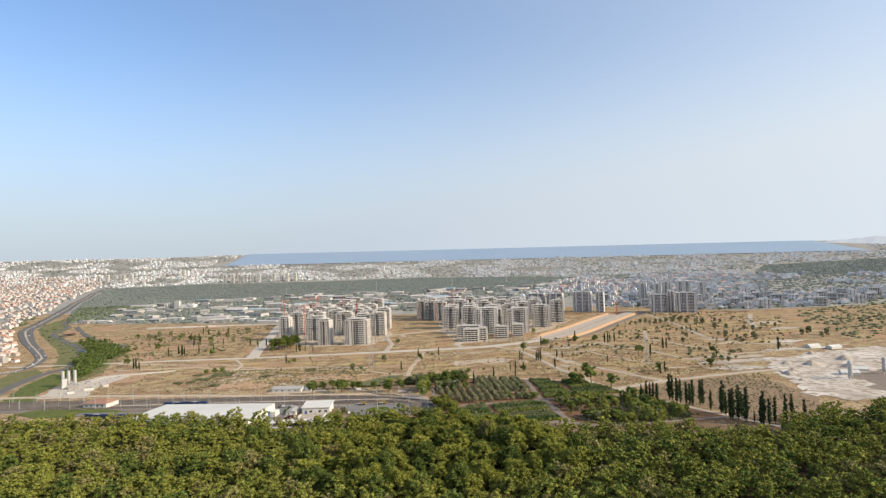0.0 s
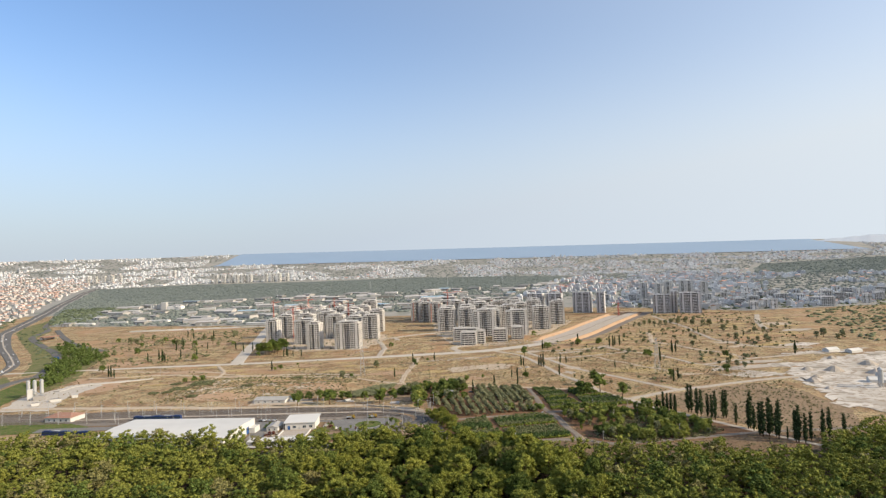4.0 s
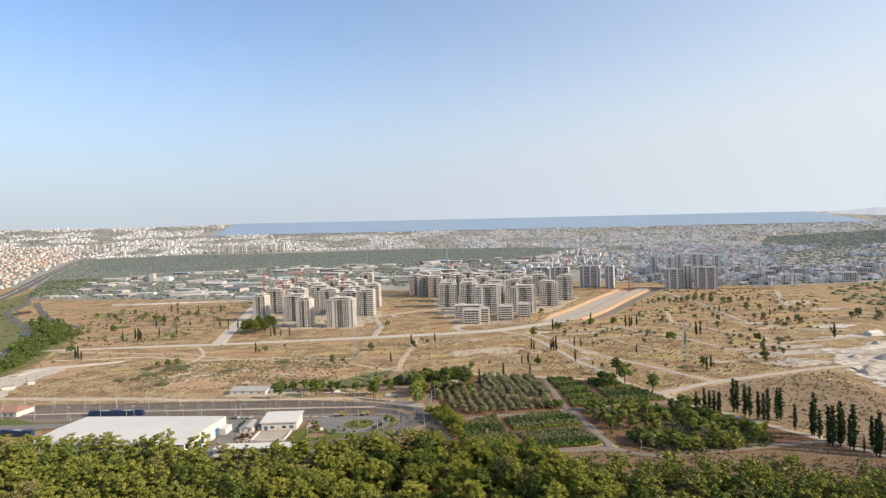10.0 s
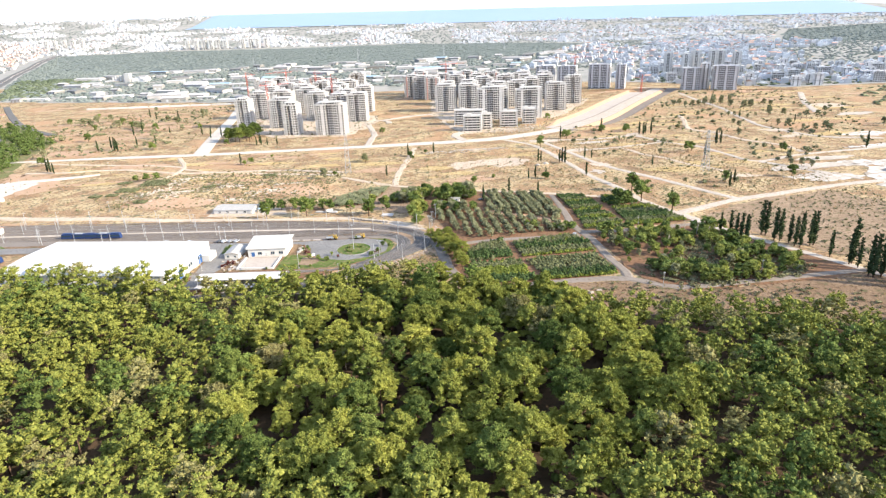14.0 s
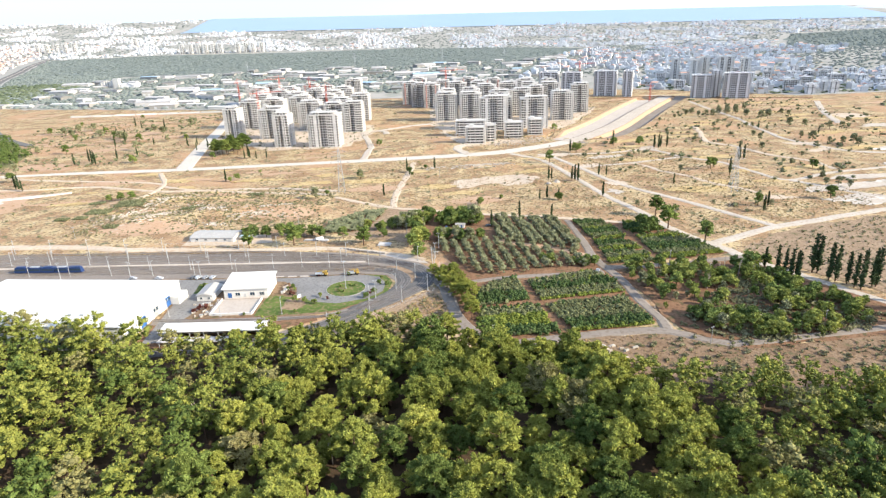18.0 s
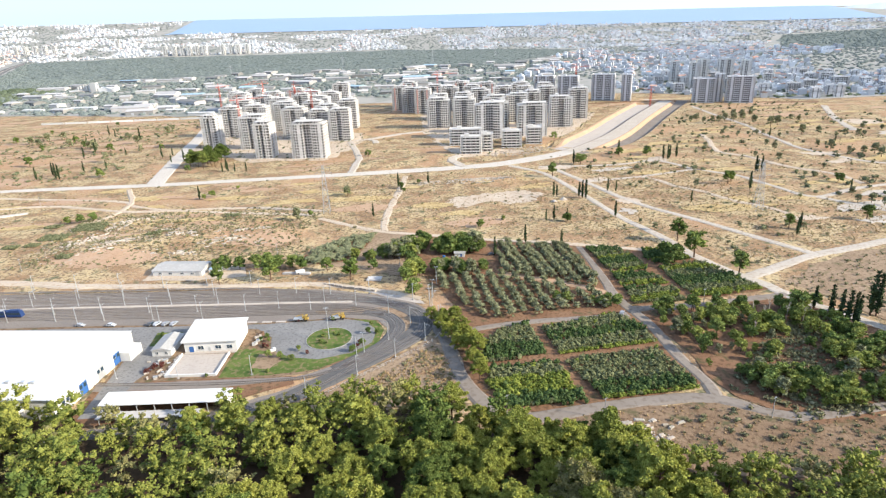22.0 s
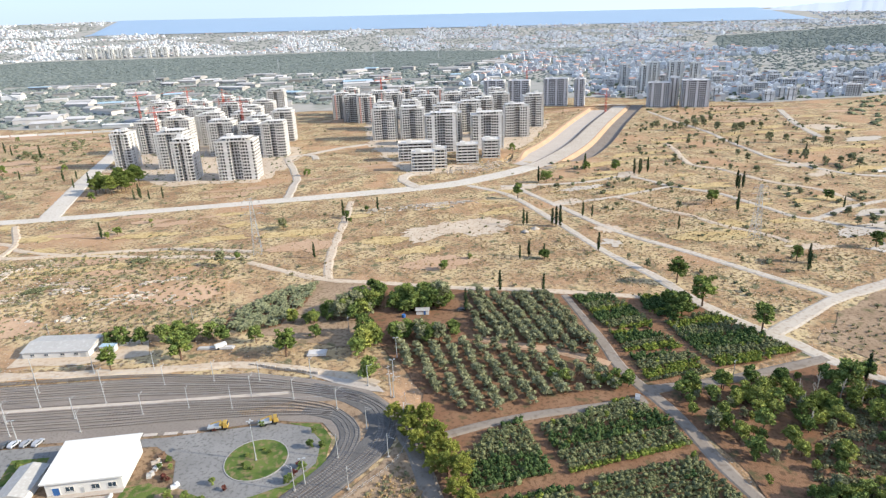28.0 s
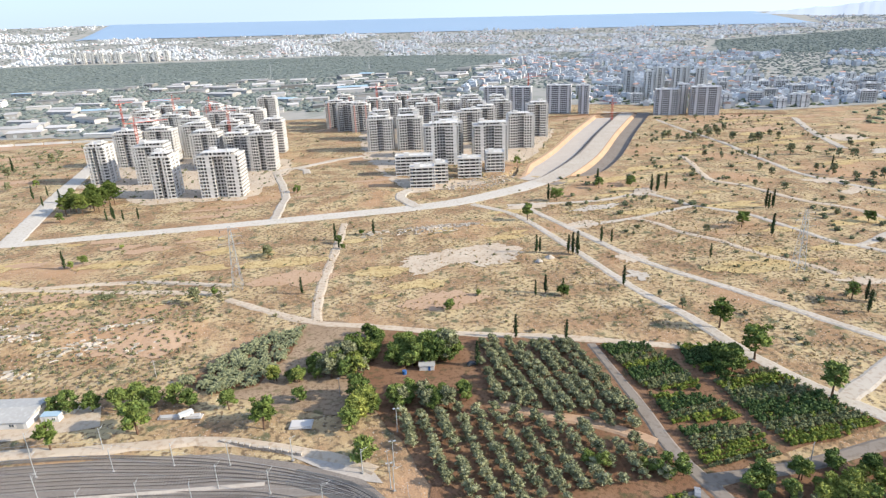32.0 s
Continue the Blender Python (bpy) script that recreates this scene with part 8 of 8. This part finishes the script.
scatter("weeds", 1700, [(-240, 610), (-240, 720), (-60, 720), (-70, 640), (-60, 600)], (0.4, 1.3), M_SCRUB, 75, "low weeds on the stony slope", 2, 8)
for k, (x, y, r) in enumerate(scatter_mounds):
    scatter("weeds", 30 + 9 * r, [(x - r, y - 0.6 * r), (x + r, y - 0.6 * r), (x + r, y + 0.6 * r), (x - r, y + 0.6 * r)], (0.5, 1.4), M_BUSH, 120 + k, "green weeds growing thick on a mound", 2, 8)
def outcrop(x, y, long, wide, turn, seed):
    """A run of pale limestone ledges along a slope, each a worn slab tilted out of the ground."""
    rng = np.random.default_rng(seed)
    m = Mesh()
    c, sn = math.cos(radians(turn)), math.sin(radians(turn))
    for k in range(int(long * wide * 0.16)):
        u, v = rng.normal() * long * 0.35, rng.normal() * wide * 0.35
        px, py = x + c * u - sn * v, y + sn * u + c * v
        z = float(height(px, py))
        q = rough_stone(rng, rng.uniform(0.5, 2.2), rng.uniform(0.35, 1.1), rng.uniform(0.25, 0.9), turn + rng.uniform(-25, 25))
        m.add(q + (px, py, z - 0.15), STONE_FACES)
    return tagged(part("limestone_outcrop", m, M_ROCK), "pale limestone ledges breaking through the dry slope", "rock", kind="stuff")


STONE_FACES = [(3, 2, 1, 0), (4, 5, 6, 7), (0, 1, 5, 4), (1, 2, 6, 5), (2, 3, 7, 6), (3, 0, 4, 7)]


def rough_stone(rng, a, b, h, turn):
    c, sn = math.cos(radians(turn)), math.sin(radians(turn))
    v = np.array([(dx * a, dy * b, dz * h) for dz in (0, 1) for dx, dy in ((-1, -1), (1, -1), (1, 1), (-1, 1))])
    v[4:, :2] *= 0.72
    v = v * (1 + rng.uniform(-0.22, 0.22, v.shape))
    return np.column_stack([v[:, 0] * c - v[:, 1] * sn, v[:, 0] * sn + v[:, 1] * c, v[:, 2]])


for k, (x, y, long, wide, turn) in enumerate(((-202, 690, 30, 10, 60), (-214, 660, 34, 12, 70), (-200, 632, 26, 10, 40), (-185, 648, 22, 8, 30), (-150, 652, 24, 7, -10), (-122, 640, 26, 9, 10), (-108, 656, 20, 7, 15), (-140, 622, 18, 6, 5), (-92, 634, 12, 6, 20), (-165, 668, 16, 6, -20), (69, 412, 17, 14, 20), (66, 419, 16, 7, 0), (60, 762, 26, 12, 0), (20, 770, 14, 8, 10), (88, 764, 16, 8, -10))):
    outcrop(x, y, long, wide, turn, 300 + k)
scatter("slope_stones", 1100, [(-250, 612), (-260, 720), (-90, 700), (-80, 620)], (0.2, 0.75), M_ROCK, 76, "pale limestone boulders on the dry slope", 1, 0, 0.6, gate=0.0)
for zone, seed in (([(-250, 1000), (-246, 1120), (-130, 1150), (-50, 1060), (-46, 1000), (-78, 895), (-165, 905)], 91), ([(30, 1060), (40, 1300), (250, 1250), (290, 1140), (180, 925), (120, 880), (55, 872)], 92)):
    scatter("site_rubble", 420, zone, (0.4, 1.5), M_ROCK, seed, "heaps of rubble and timber about the building site", 1, 0, 0.6)
    scatter("site_weeds", 160, zone, (0.6, 1.8), M_BUSH, seed + 2, "low weeds about the building site", 2, 8)
scatter("site_rubble", 260, [(85, 872), (110, 895), (150, 918), (185, 935), (150, 880), (120, 862)], (0.5, 1.6), M_ROCK, 77, "pale building rubble beside the road", 1, 0, 0.6)
scatter("quarry_stones", 160, [(60, 752), (30, 760), (60, 775), (100, 770)], (0.4, 1.2), M_ROCK, 78, "pale stones on a dry mound", 1, 0, 0.6)
scatter("soil_brush", 1100, [(106, 500), (176, 498), (204, 432), (186, 420), (130, 414), (108, 440)], (0.4, 1.7), M_SCRUB, 87, "low dry brush on reddish scrub soil", 2, 10)
scatter("edge_straw", 900, [(40, 426), (100, 428), (170, 416), (300, 418), (290, 382), (180, 378), (100, 396), (60, 412)], (0.25, 0.7), M_STRAW, 88, "short dry straw on the bare forest edge", 1, 8, 0.6)
scatter("edge_rocks", 60, [(58, 412), (70, 418), (80, 412), (74, 398), (62, 400)], (0.2, 0.9), M_ROCK, 89, "pale rocks heaped at the forest edge", 1, 0, 0.7)
scatter("edge_scrub", 260, [(40, 418), (100, 426), (170, 412), (280, 415), (260, 380), (180, 376), (100, 394), (60, 408)], (0.4, 1.3), M_SCRUB, 79, "dry shrubs on the bare forest edge", 2, 12, gate=-0.05)
scatter("loop_brush", 120, [(-34, 446), (-6, 470), (9, 484), (12, 468), (15, 442), (0, 440)], (0.3, 1.0), M_SCRUB, 81, "low green brush beside the track loop", 2, 10, gate=-0.1)
scatter("loop_straw", 700, [(-34, 446), (-6, 470), (9, 484), (12, 468), (15, 442), (0, 440)], (0.3, 0.9), M_STRAW, 80, "dry straw tufts beside the track loop", 1, 8, 0.7)
for x, y, s in ((-41, 491, 0.28), (-39, 490.5, 0.25), (-42, 493, 0.22), (-34, 497, 0.3), (-41, 497, 0.3), (-36, 499, 0.22)):
    broad.put(x, y, s, 1, x * 9, "small round garden shrub on the traffic island")

# garden bits about the depot
bush_forms = [[("leaves", crown_of(rng, 9, 1.3, 1.5, 0.55, 20, 0.25).data("leaves", M_PURPLE), 0.0)], [("leaves", crown_of(rng, 7, 0.9, 1.9, 0.5, 20, 0.25).data("leaves", M_PURPLE), 0.0)]]
red_bush = Nursery("red_shrub", "dark red-leaved garden shrub by the depot", "shrub", "red shrubs", bush_forms)
for x, y, s in ((-107, 478, 1.5), (-104.5, 479.5, 1.3), (-109, 476.5, 1.2), (-66, 492, 1.0), (-64, 490.5, 0.9), (-46, 482.5, 0.9), (-25.5, 484.5, 1.1), (-24, 489, 1.0), (-54, 513.3, 0.7)):
    red_bush.put(x, y, s, int(s * 10) % 2, x * 31)
for x, y, s in ((-68, 497, 0.4), (-66, 500, 0.45), (-64.5, 496, 0.35), (-57, 481, 0.5), (-20, 505, 0.4), (-17, 497, 0.45), (-66, 470.5, 0.3), (-60, 470, 0.35), (-84, 470, 0.3), (-112, 505, 0.5), (-114, 508, 0.45), (-27, 482, 0.55)):
    broad.put(x, y, s, int(-x) % 6, x * 17, "small green garden shrub by the depot")
for k, (x, y, a) in enumerate(((-70, 500, 20), (-69, 497.5, 60), (-70.5, 494, 100), (-61.5, 487, 15), (-69.5, 503, 40))):
    tagged(part("scrap_heap", Mesh().box(x, y, 0.1, 2.6 - 0.3 * k, 1.4, 0.9, a).box(x + 0.8, y + 0.7, 0.1, 1.2, 1.0, 1.3, a + 30), (M_ROCK, M_WHITE, M_GREYSHEET, M_WHITE, M_BARK)[k]), "loose boards and bags heaped by the office", "scrap", "yard scrap")
